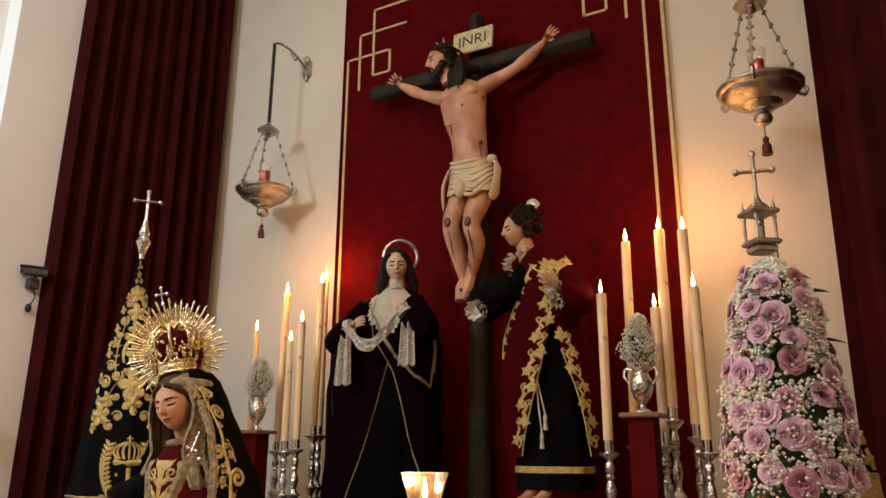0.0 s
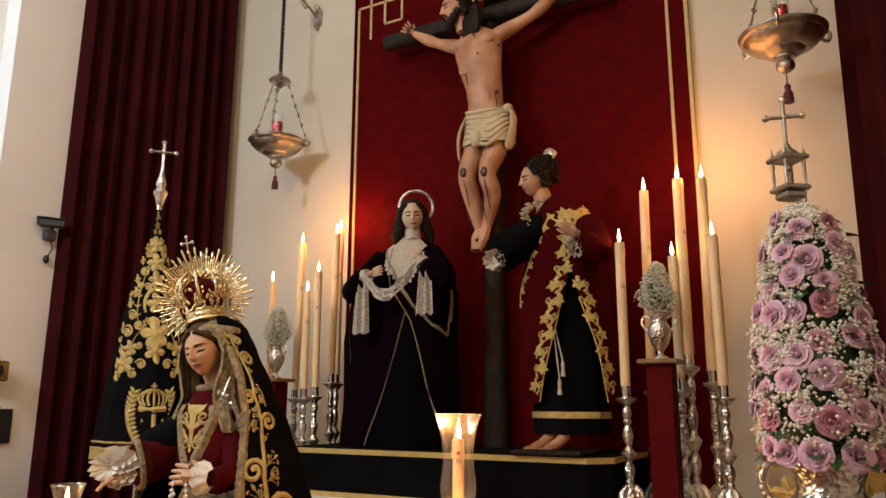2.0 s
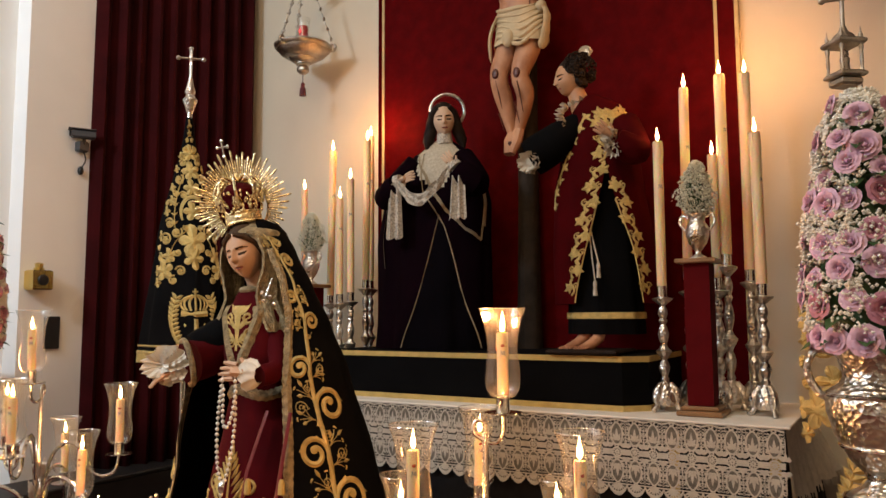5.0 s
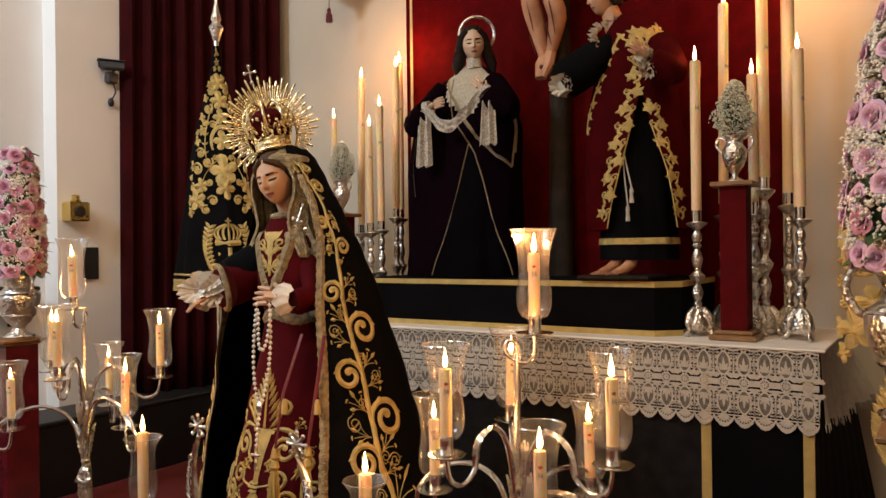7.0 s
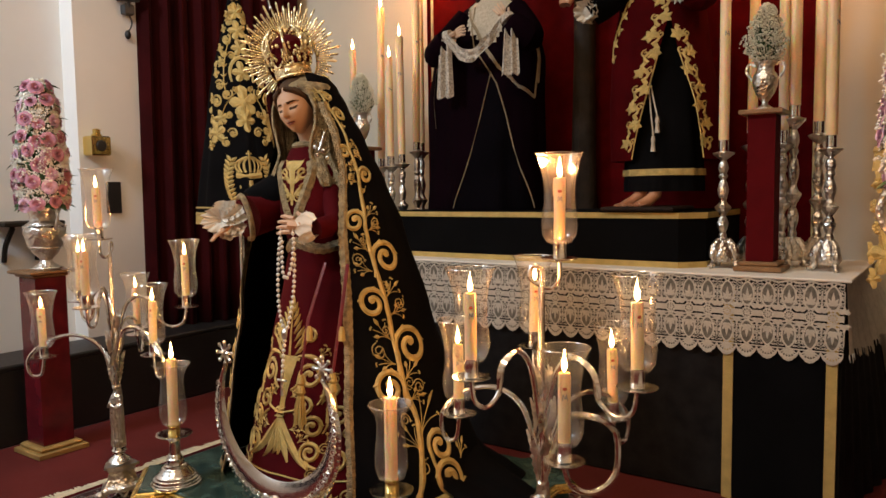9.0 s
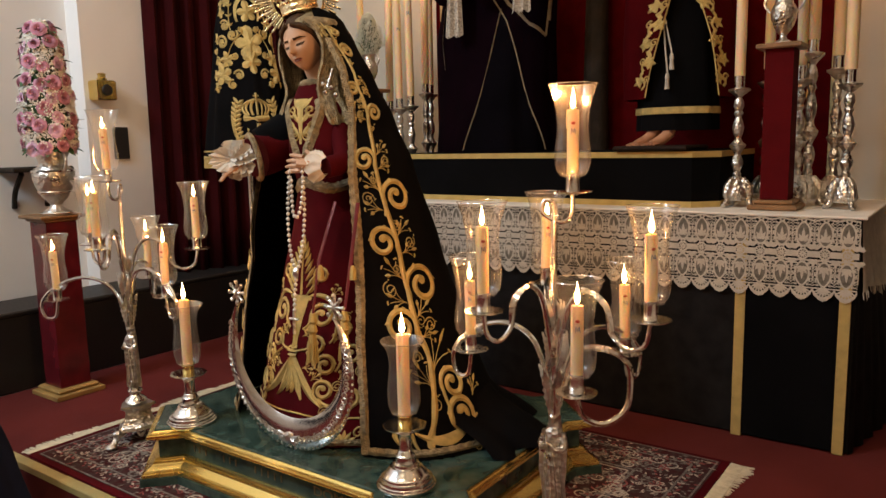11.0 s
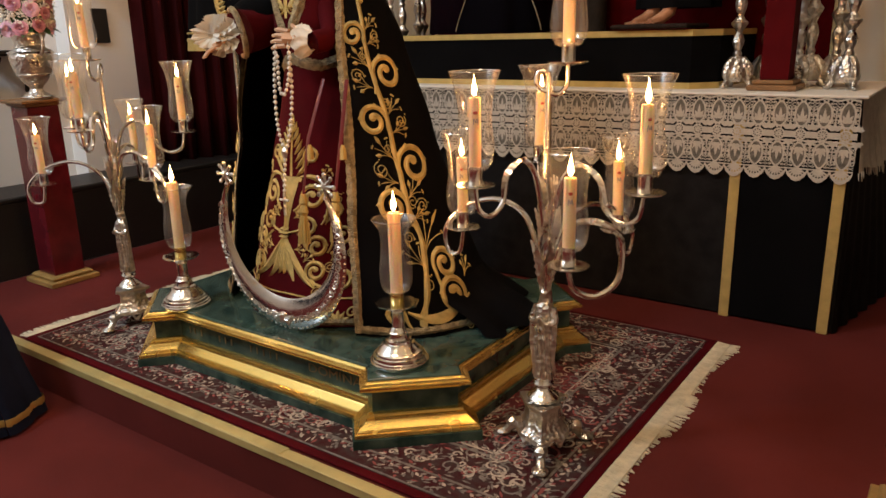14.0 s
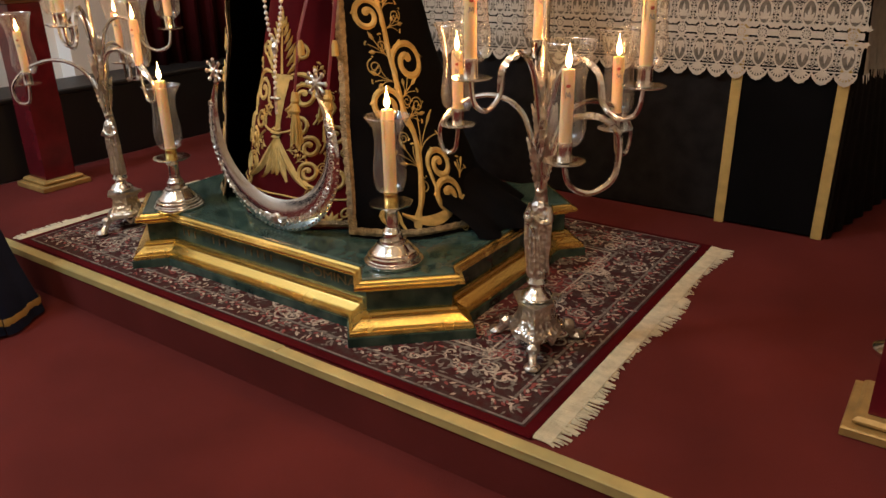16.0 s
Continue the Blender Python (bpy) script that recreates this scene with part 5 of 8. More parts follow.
class Robe:
    """A garment as stacked ovals: z, middle x and y, and half widths to the right, left, front and back."""

    def __init__(self, rows, folds=0.0, n=9, phase=0.0):
        self.rows, self.folds, self.n, self.phase = rows, folds, n, phase

    def dims(self, z):
        R = self.rows
        for a, b in zip(R, R[1:]):
            if z <= b[0] or b is R[-1]:
                u = min(max((z - a[0]) / (b[0] - a[0]), 0), 1)
                u2 = u * u * (3 - 2 * u) * 0.4 + u * 0.6
                return [a[i] + (b[i] - a[i]) * u2 for i in range(1, 7)]

    def p(self, a, z, h=0.0):
        cx, cy, rr, rl, rf, rb = self.dims(z)
        c, s = math.cos(a), math.sin(a)
        w = 0.5 + 0.5 * c
        rx = rl + (rr - rl) * (w * w * (3 - 2 * w))
        w = 0.5 + 0.5 * s
        ry = rf + (rb - rf) * (w * w * (3 - 2 * w))
        z0, z1 = self.rows[0][0], self.rows[-1][0]
        k = 1 + self.folds * (1 - (z - z0) / (z1 - z0)) * (math.sin(self.n * a + self.phase) + 0.5 * math.sin(self.n * 1.7 * a + 1.3 + z * 2))
        return (cx + (rx * k + h) * c, cy + (ry * k + h) * s, z)

    def build(self, b, a0, a1, z0, z1, na=60, nz=30, mi=0, mfn=None):
        """a0, a1: numbers or functions of z."""
        fa = a0 if callable(a0) else (lambda z: a0)
        fb = a1 if callable(a1) else (lambda z: a1)
        rows = []
        for i in range(nz + 1):
            z = z0 + (z1 - z0) * i / nz
            rows.append([self.p(fa(z) + (fb(z) - fa(z)) * j / na, z) for j in range(na + 1)])
        o = len(b.m)
        b.grid(rows, mi)
        if mfn:
            for i in range(nz):
                for j in range(na):
                    z = z0 + (z1 - z0) * (i + 0.5) / nz
                    b.m[o + i * na + j] = mfn(fa(z) + (fb(z) - fa(z)) * (j + 0.5) / na, z)

    def strip(self, b, pts, w, mi, h=0.005, n=10):
        """A raised braid along angles and heights."""
        line = []
        for (a, z), (a2, z2) in zip(pts, pts[1:]):
            line += [(a + (a2 - a) * k / n, z + (z2 - z) * k / n) for k in range(n)]
        line.append(pts[-1])
        P = [Vector(self.p(a, z, 0.002)) for a, z in line]
        rows = []
        for i, q in enumerate(P):
            t = (P[min(i + 1, len(P) - 1)] - P[max(i - 1, 0)]).normalized()
            cx, cy = self.dims(line[i][1])[:2]
            out = Vector((q.x - cx, q.y - cy, 0)).normalized()
            s = t.cross(out).normalized()
            wob = 1 + 0.12 * math.sin(i * 2.4)
            rows.append([q - s * w * wob, q + out * h, q + s * w * wob])
        b.grid(rows, mi)


def flatmap(robe, a_mid, scale=None):
    """Ornament coordinates in metres (along the cloth, up) onto a robe about the angle a_mid."""
    def f(s, z, h):
        cx, cy, rr, rl, rf, rb = robe.dims(z)
        return robe.p(a_mid(z) + s / max(0.06, 0.5 * ((rr if math.cos(a_mid(z)) > 0 else rl) + rf)), z, h + 0.0015)
    return f


# the crucified figure
b = B()
hips, neck = (-0.965, 4.64, 3.24), (-1.03, 4.62, 3.90)
tor = []
for z, x, y, rx, ry in ((3.16, -0.955, 4.65, 0.135, 0.095), (3.26, -0.965, 4.645, 0.135, 0.098), (3.38, -0.98, 4.64, 0.118, 0.085), (3.48, -0.985, 4.63, 0.122, 0.088), (3.60, -1.0, 4.61, 0.142, 0.105), (3.71, -1.01, 4.605, 0.160, 0.115), (3.80, -1.02, 4.62, 0.165, 0.10), (3.86, -1.03, 4.635, 0.125, 0.075), (3.90, -1.035, 4.63, 0.06, 0.055)):
    tor.append([(x + rx * math.cos(2 * math.pi * j / 24), y + ry * math.sin(2 * math.pi * j / 24) - 0.010 * max(0, math.sin(3 * 2 * math.pi * j / 24)) * (1 if z > 3.5 else 0.4), z) for j in range(24)])
b.grid(tor, 0, True)
for s, sh, el, ha in ((-1, (-1.175, 4.64, 3.815), (-1.36, 4.66, 3.90), (-1.54, 4.68, 4.02)), (1, (-0.885, 4.64, 3.83), (-0.66, 4.66, 3.92), (-0.47, 4.67, 4.05))):
    b.tube(smoothline([(-1.03 + s * 0.09, 4.635, 3.80), sh, el, ha], 5), [0.066, 0.064, 0.058, 0.054, 0.049, 0.050, 0.050, 0.046, 0.040, 0.036, 0.034, 0.040, 0.039, 0.033, 0.026, 0.022], 12, 0)
    hand(b, ha, (ha[0] + s * 0.09, 4.66, ha[2] + 0.085), 0.038, 0, 0.6, (0, -1, 0))
    b.ell((ha[0] + s * 0.03, 4.645, ha[2] + 0.03), (0.02, 0.012, 0.02), 3, 8, 6)
for s, hx, kn, an in ((-1, -1.035, (-1.075, 4.56, 2.90), (-1.035, 4.66, 2.56)), (1, -0.895, (-0.935, 4.56, 2.885), (-0.99, 4.655, 2.58))):
    b.tube(smoothline([(hx, 4.65, 3.22), (hx - 0.01, 4.61, 3.05), kn, (kn[0] + 0.01, 4.61, 2.76), an], 4), [0.088, 0.086, 0.083, 0.079, 0.074, 0.07, 0.065, 0.059, 0.054, 0.054, 0.055, 0.055, 0.053, 0.047, 0.041, 0.035, 0.031], 12, 0)
    b.ell((kn[0], 4.509, kn[2]), (0.023, 0.011, 0.032), 3, 10, 6)
    b.tube([an, (an[0] - 0.004, 4.62, 2.50), (an[0] - 0.012 - 0.01 * s, 4.585, 2.42)], [0.033, 0.036, 0.022], 8, 0)
b.ell((-1.02, 4.585, 2.485), (0.014, 0.01, 0.014), 3, 8, 6)
head(b, (-1.145, 4.555, 4.04), 0.108, -50, 14, 0, 1, False, True, 0, 3)
for k in range(5):
    b.tube([(-1.06 + 0.012 * k, 4.60 - 0.01 * k, 4.02), (-1.07 + 0.02 * k, 4.55, 3.92), (-1.08 + 0.02 * k, 4.53, 3.80 - 0.01 * k)], [0.035, 0.03, 0.008], 7, 1)
b.lathe([(0.108, 0), (0.118, 0.012), (0.108, 0.024)], (-1.135, 4.58, 4.085), 20, 1, fn=lambda a, z: 1 + 0.06 * math.sin(7 * a), cap=False)
for k in range(3):
    a = -2.2 + k * 0.9
    b.tube([(-1.135, 4.60, 4.12), (-1.135 + 0.10 * math.sin(a), 4.62, 4.20 + 0.06 * math.cos(a * 0.6))], [0.012, 0.004], 6, 4)
for x, y, z, s in ((-1.045, 4.505, 3.70, 1.0), (-0.965, 4.50, 3.66, 0.6), (-0.855, 4.575, 3.72, 0.7), (-0.875, 4.585, 3.42, 0.9), (-1.11, 4.55, 3.53, 0.5), (-0.99, 4.495, 3.79, 0.5)):
    b.ell((x, y, z), (0.013 * s, 0.011, 0.017 * s), 3, 8, 6)
for k in range(5):
    for s in (-1, 1):
        z = 3.74 - 0.045 * k
        b.tube(smoothline([(-1.005 + s * 0.03, 4.505 + 0.004 * k, z), (-1.005 + s * 0.09, 4.525 + 0.004 * k, z + 0.005), (-1.003 + s * 0.135, 4.575, z + 0.035)], 4), [0.003, 0.005, 0.006, 0.006, 0.006, 0.005, 0.004, 0.003, 0.002], 6, 0)
for s in (-1, 1):
    b.ell((-1.015 + s * 0.07, 4.535, 3.765), (0.072, 0.030, 0.045), 0, 12, 8)
b.ell((-0.98, 4.572, 3.39), (0.075, 0.024, 0.09), 0, 14, 10)
for x, z, L in ((-1.045, 3.69, 0.13), (-0.875, 3.41, 0.10), (-0.97, 3.65, 0.08), (-0.93, 3.76, 0.12), (-1.07, 3.58, 0.09)):
    b.tube([(x, 4.512 + 0.35 * abs(x + 1.0), z), (x + 0.006, 4.515 + 0.35 * abs(x + 1.0), z - L * 0.5), (x + 0.004, 4.53 + 0.35 * abs(x + 1.0), z - L)], [0.006, 0.004, 0.002], 5, 3)
for x, z, L in ((-1.075, 2.86, 0.16), (-0.935, 2.84, 0.18), (-1.06, 2.66, 0.1), (-0.96, 2.72, 0.12)):
    b.tube([(x, 4.515 + 0.05 * (2.9 - z), z), (x + 0.008, 4.55, z - L * 0.6), (x + 0.01, 4.575, z - L)], [0.006, 0.004, 0.002], 5, 3)
cl = Robe([(3.08, -0.955, 4.63, 0.172, 0.178, 0.128, 0.10), (3.18, -0.955, 4.64, 0.168, 0.166, 0.128, 0.10), (3.30, -0.965, 4.64, 0.150, 0.148, 0.115, 0.10)], 0.03, 7)
cl.build(b, 0, 2 * math.pi, 3.08, 3.30, 40, 6, 2)
for k in range(6):
    z = 3.30 - 0.033 * k
    b.tube(smoothline([cl.p(-2.9 + 0.1 * k, z + 0.03 - 0.01 * k, -0.004), cl.p(-2.1, z - 0.01, 0.0), cl.p(-1.3, z - 0.02 - 0.012 * k, 0.0), cl.p(-0.5, z + 0.01 + 0.004 * k, 0.0), cl.p(0.1, z + 0.035, 0.0)], 4), [0.010 + 0.004 * math.sin(q * 0.4 + k) for q in range(17)], 8, 2)
b.ell((-0.81, 4.60, 3.295), (0.035, 0.035, 0.035), 2, 10, 8)
b.tube(smoothline([(-0.80, 4.60, 3.30), (-0.765, 4.58, 3.23), (-0.78, 4.585, 3.12), (-0.81, 4.59, 3.03)], 4), [0.016, 0.022, 0.024, 0.020, 0.026, 0.028, 0.024, 0.030, 0.032, 0.028, 0.034, 0.03, 0.012], 9, 2, flat=0.4)
b.tube(smoothline([(-1.09, 4.56, 3.26), (-1.125, 4.545, 3.14), (-1.12, 4.545, 2.99)], 4), [0.016, 0.02, 0.026, 0.024, 0.028, 0.03, 0.028, 0.024, 0.010], 9, 2, flat=0.4)
b.ell((-0.985, 4.505, 3.10), (0.04, 0.03, 0.055), 2, 10, 8)
solid("crucified_statue", b, [BODY, HAIR, LOINCLOTH, WOUND, SILVER], "carved painted crucified figure with cream loincloth on the cross", "statue")

# standing figure in purple with lace cuffs
DT = 1.266
b = B()
mx, my = -1.43, 4.50
rob = Robe([(DT, mx, my, 0.33, 0.46, 0.27, 0.22), (1.5, mx, my, 0.30, 0.45, 0.24, 0.20), (1.9, mx, my, 0.30, 0.48, 0.20, 0.18), (2.12, mx, my, 0.31, 0.44, 0.18, 0.17), (2.3, mx, my, 0.27, 0.34, 0.16, 0.16), (2.44, mx, my, 0.195, 0.215, 0.12, 0.13), (2.50, mx, my, 0.10, 0.10, 0.08, 0.09), (2.53, mx, my, 0.055, 0.055, 0.05, 0.05)], 0.035, 9)
FA = -1.15
lo = lambda z: FA - 0.75 + 0.55 * (z - DT) / 0.8
hi = lambda z: FA + 0.75 - 0.95 * (z - DT) / 0.8
rob.build(b, 0.0, 2 * math.pi, DT, 2.53, 90, 44, 0, lambda a, z: (1 if lo(z) < a - 2 * math.pi < hi(z) and z < 2.06 else (8 if z > 2.22 and abs(a - 2 * math.pi - FA + 0.30) < 0.75 * (z - 2.16) / 0.28 else 0)))
rob.strip(b, [(lo(z), z) for z in (DT + 0.01, 1.5, 1.8, 2.05)], 0.0035, 3)
rob.strip(b, [(hi(z), z) for z in (DT + 0.01, 1.5, 1.8, 1.98)] + [(FA - 0.55, 2.2), (FA - 0.75, 2.44)], 0.0045, 3)
rob.strip(b, [(FA + 0.15, 2.20), (FA + 0.70, 2.44)], 0.010, 3)
ang = lambda s, z: FA + s / (0.5 * (rob.dims(z)[2] + rob.dims(z)[4]))
rob.strip(b, [(ang(-0.155, 2.44), 2.44), (ang(-0.115, 2.30), 2.30), (ang(-0.080, 2.19), 2.19), (ang(-0.015, 2.07), 2.07), (ang(0.10, 1.96), 1.96), (ang(0.21, 1.90), 1.90)], 0.011, 3)
rob.strip(b, [(ang(0.21, 1.90), 1.90), (ang(0.225, 2.10), 2.10), (ang(0.20, 2.28), 2.28), (ang(0.10, 2.45), 2.45)], 0.009, 3)
rob.strip(b, [(FA - 1.25, 1.75), (FA - 1.35, 2.1), (FA - 1.05, 2.38)], 0.014, 3)
rob.strip(b, [(FA + 0.95, 1.98), (FA + 1.0, 2.2), (FA + 0.85, 2.45)], 0.012, 3)
head(b, (-1.405, 4.455, 2.652), 0.096, 33, 12, 4, 5, True, False, -4, 7)
b.tube([(-1.40, 4.46, 2.50), (-1.405, 4.46, 2.565)], [0.05, 0.044], 12, 2)
hm = lambda k: (-1.405 + 0.105 * math.cos(k) * 0.84, 4.50 + 0.105 * math.cos(k) * 0.54, 2.72 + 0.105 * math.sin(k))
b.tube([hm(2 * math.pi * k / 40) for k in range(41)], 0.010, 6, 6)
for sh, el, wr, tip in (((-1.58, 4.42, 2.40), (-1.72, 4.32, 2.18), (-1.60, 4.24, 2.25), (-1.47, 4.23, 2.29)), ((-1.25, 4.42, 2.40), (-1.12, 4.33, 2.22), (-1.20, 4.25, 2.30), (-1.28, 4.24, 2.40))):
    b.tube(smoothline([sh, el, wr], 5), [0.065, 0.07, 0.075, 0.08, 0.085, 0.085, 0.085, 0.08, 0.075, 0.07, 0.06], 12, 0)
    b.tube([wr, Vector(wr) + (Vector(tip) - Vector(wr)) * 0.25], [0.048, 0.040], 12, 2)
    hand(b, wr, tip, 0.034, 4, 0.3, (0, -1, 0.3))


def lacefall(b, x, y, z, w, L, mi, seed):
    rows = []
    for i in range(12):
        u = i / 11
        rows.append([(x + w * (j / 8 - 0.5) * (0.75 + 0.4 * u), y + 0.018 * math.sin(j * 1.6 + seed) - 0.01 * u, z - L * u + (0.008 * math.cos(j * 3.1) if i == 11 else 0)) for j in range(9)])
    b.grid(rows, mi)


lacefall(b, -1.60, 4.21, 2.24, 0.105, 0.33, 2, 0.5)
lacefall(b, -1.175, 4.22, 2.28, 0.10, 0.28, 2, 2.0)
rows = []
for i in range(17):
    u = i / 16
    c = Vector((-1.57 + 0.34 * u, 4.20 - 0.02 * math.sin(math.pi * u), 2.24 - 0.13 * math.sin(math.pi * u) + 0.05 * u))
    rows.append([c + Vector((0, 0.012 * math.sin(3 * j + i), -0.045 + 0.018 * j)) for j in range(5)])
b.grid(rows, 2)
solid("purple_robed_statue", b, [PURPLE, NAVY, CUFFLACE, DULLBRAID, PALESKIN, HAIR, SILVER, LIPS, BIB], "robed statue in dark purple velvet with white lace and silver halo", "statue", "statues on the altar")

# standing figure in crimson cloak with gold flowers
b = B()
jx, jy = -0.40, 4.42
tun = Robe([(1.36, jx, jy, 0.20, 0.19, 0.16, 0.16), (1.8, jx, jy, 0.18, 0.18, 0.15, 0.15), (2.2, jx, jy, 0.16, 0.17, 0.13, 0.14), (2.45, jx - 0.02, jy, 0.16, 0.17, 0.12, 0.12), (2.56, jx - 0.06, jy, 0.07, 0.07, 0.06, 0.07)], 0.04, 8)
tun.build(b, 0, 2 * math.pi, 1.36, 2.56, 60, 26, 0)
b.grid([[tun.p(2 * math.pi * k / 90, 1.455 + dz, h) for k in range(91)] for dz, h in ((-0.017, 0.003), (-0.015, 0.007), (0.015, 0.007), (0.017, 0.003))], 2)
clk = Robe([(1.47, jx, jy, 0.27, 0.26, 0.19, 0.20), (1.8, jx, jy, 0.27, 0.27, 0.20, 0.19), (2.1, jx, jy, 0.22, 0.26, 0.19, 0.18), (2.3, jx, jy, 0.20, 0.22, 0.17, 0.16), (2.46, jx - 0.01, jy, 0.19, 0.17, 0.15, 0.14), (2.55, jx - 0.03, jy, 0.16, 0.12, 0.115, 0.115), (2.61, jx - 0.05, jy, 0.105, 0.075, 0.075, 0.085), (2.635, jx - 0.06, jy, 0.06, 0.05, 0.05, 0.06)], 0.03, 7, 1.0)
j0 = lambda z: radians(-66 + 38 * max(0.0, 2.20 - z) / 0.70)
j1 = lambda z: radians(298 - 21 * min(1.0, max(0.0, 2.30 - z) / 0.30) - 29 * max(0.0, 2.0 - z) / 0.5)
clk.build(b, j0, j1, 1.515, 2.635, 70, 38, 1)
l0 = lambda z: j1(z) - 2 * math.pi
for edge, sgn in ((j0, 1), (l0, -1)):
    for k in range(11):
        z = 1.56 + k * 0.085
        if edge is j0 and z > 2.12:
            continue
        f = flatmap(clk, lambda q, e=edge, s=sgn: e(q) + s * 0.16)
        b.ribbon([(0.02 * math.sin(k * 3.1 + i) + 0.0, z + 0.085 * i / 6) for i in range(7)], taper(7, 0.007, 0.010), f, 2)
        for a in range(5):
            sprig(b, f, 0.022 * (1 if k % 2 else -1), z + 0.04, a * 1.257 + k, 0.034, 0.011, 2)
        p = spiral(-0.022 * (1 if k % 2 else -1), z + 0.045, 0.018, 1.2, 0.3 * k, 1, 12)
        b.ribbon(p, 0.004, f, 2)
f = flatmap(clk, lambda q: -0.80)
for x, z, r in ((0.0, 2.485, 0.058), (0.065, 2.52, 0.042), (-0.055, 2.50, 0.046), (0.05, 2.435, 0.042), (-0.05, 2.43, 0.036)):
    for a in range(6):
        sprig(b, f, x, z, a * 1.047 + 8 * x, r, r * 0.30, 2, 0.006)
for x, z, r, q in ((0.095, 2.47, 0.020, 1), (0.105, 2.51, 0.014, -1), (-0.01, 2.405, 0.022, -1)):
    b.ribbon(spiral(x, z, r, 1.4, 0, q, 16), 0.0045, f, 2)
edge = [(p.x, p.y) for p in smoothline([(-0.13, 2.51, 0), (-0.215, 2.40, 0), (-0.285, 2.27, 0), (-0.345, 2.14, 0), (-0.385, 2.02, 0)], 8)]
b.ribbon(edge, 0.006, f, 2)
for k in range(2, len(edge), 4):
    for a in range(4):
        sprig(b, f, edge[k][0] + (0.012 if k % 8 else -0.006), edge[k][1], a * 1.57 + k, 0.030, 0.009, 2)
clk.strip(b, [(j0(z), z) for z in (1.52, 1.8, 2.04)], 0.004, 2)
clk.strip(b, [(l0(z), z) for z in (1.52, 1.8, 2.04)], 0.004, 2)
head(b, (-0.545, 4.365, 2.738), 0.093, -48, 14, 4, 5, False, False, 0, 8)
rs = random.Random(6)
for k in range(70):
    a, u = rs.uniform(-2.4, 2.4), rs.uniform(0.0, 1.0)
    c = Vector((-0.520, 4.388, 2.775)) + Vector((0.098 * math.cos(a + 0.64) * math.sin(0.5 + 1.5 * u), 0.098 * math.sin(a + 0.64) * math.sin(0.5 + 1.5 * u), 0.098 * math.cos(0.5 + 1.5 * u)))
    p = spiral(0, 0, rs.uniform(0.014, 0.022), 1.2, rs.uniform(0, 6), 1, 8)
    b.tube([c + Vector((x * 0.8, x * 0.6, y)) for x, y in p], 0.0065, 5, 5)
b.tube([(-0.49, 4.40, 2.55), (-0.525, 4.385, 2.68)], [0.060, 0.046], 12, 4)


def ruffle(b, c, d, R, mi, rings=3, waves=9):
    """A gathered cuff or collar, opening towards d."""
    d = Vector(d).normalized()
    u = d.cross(Vector((0.2, 0.1, 1))).normalized()
    v = d.cross(u)
    for k in range(rings):
        rows = []
        for i in range(5):
            t = i / 4
            q = R * (0.45 + (0.55 - 0.10 * k) * t)
            rows.append([Vector(c) + d * (0.022 * k + 0.030 * t + 0.010 * t * math.sin(waves * g + k * 2) + 0.006 * t * math.sin(1.7 * waves * g)) + (u * math.cos(g) + v * math.sin(g)) * q * (1 + 0.10 * t * math.sin((waves - 2) * g + k)) for g in [2 * math.pi * j / 60 for j in range(60)]])
        b.grid(rows, mi, True)


ruffle(b, (-0.500, 4.385, 2.590), (-0.25, -0.30, 0.9), 0.055, 3, 1)
lf = [Vector((-0.545, 4.31, 2.56)) + Vector((0.02 * math.sin(5 * k), -0.012 * k, -0.030 * k)) for k in range(5)]
for k, q in enumerate(lf):
    ruffle(b, q, (-0.5, -0.8, 0.1), 0.026 - 0.003 * k, 3, 1, 6)
for k in range(11):
    a = -1.1 + 0.22 * k
    b.tube([(-0.478, 4.43, 2.850), (-0.478 + 0.036 * math.sin(a), 4.43 + 0.02 * math.sin(a), 2.855 + 0.075 * math.cos(a * 0.8))], [0.004, 0.006], 5, 6)
b.ell((-0.478, 4.43, 2.885), (0.026, 0.008, 0.034), 6, 14, 8)
b.tube(smoothline([(-0.50, 4.37, 2.46), (-0.60, 4.29, 2.38), (-0.735, 4.25, 2.295)], 5), [0.085, 0.088, 0.092, 0.096, 0.10, 0.102, 0.104, 0.106, 0.106, 0.104, 0.10], 14, 0)
ruffle(b, (-0.700, 4.20, 2.268), (-0.15, -0.95, -0.2), 0.062, 3, 3)
b.ell((-0.70, 4.20, 2.265), (0.045, 0.02, 0.045), 3, 12, 8)
b.tube(smoothline([(-0.25, 4.36, 2.44), (-0.17, 4.26, 2.28), (-0.245, 4.19, 2.33)], 5), [0.08, 0.08, 0.08, 0.08, 0.08, 0.08, 0.08, 0.075, 0.07, 0.065, 0.055], 12, 1)
ruffle(b, (-0.250, 4.185, 2.335), (-0.45, -0.8, 0.25), 0.044, 3, 2)
ruffle(b, (-0.245, 4.175, 2.30), (-0.2, -0.5, -0.8), 0.042, 3, 2)
hand(b, (-0.255, 4.18, 2.345), (-0.33, 4.13, 2.41), 0.036, 4, 0.2, (0, -1, 0))
for x, d in ((-0.50, -0.03), (-0.415, -0.01)):
    b.tube([(x + 0.03, 4.33 - d, 1.46), (x + 0.02, 4.28 - d, 1.34), (x - 0.005, 4.235 - d, 1.308), (x - 0.03, 4.175 - d, 1.296)], [0.036, 0.031, 0.028, 0.016], 10, 7)
    for k in range(5):
        b.tube([(x - 0.02 + 0.011 * (k - 2), 4.205 - d, 1.30), (x - 0.04 + 0.013 * (k - 2), 4.155 - d + 0.005 * abs(k - 1), 1.291)], [0.008, 0.006], 6, 7)
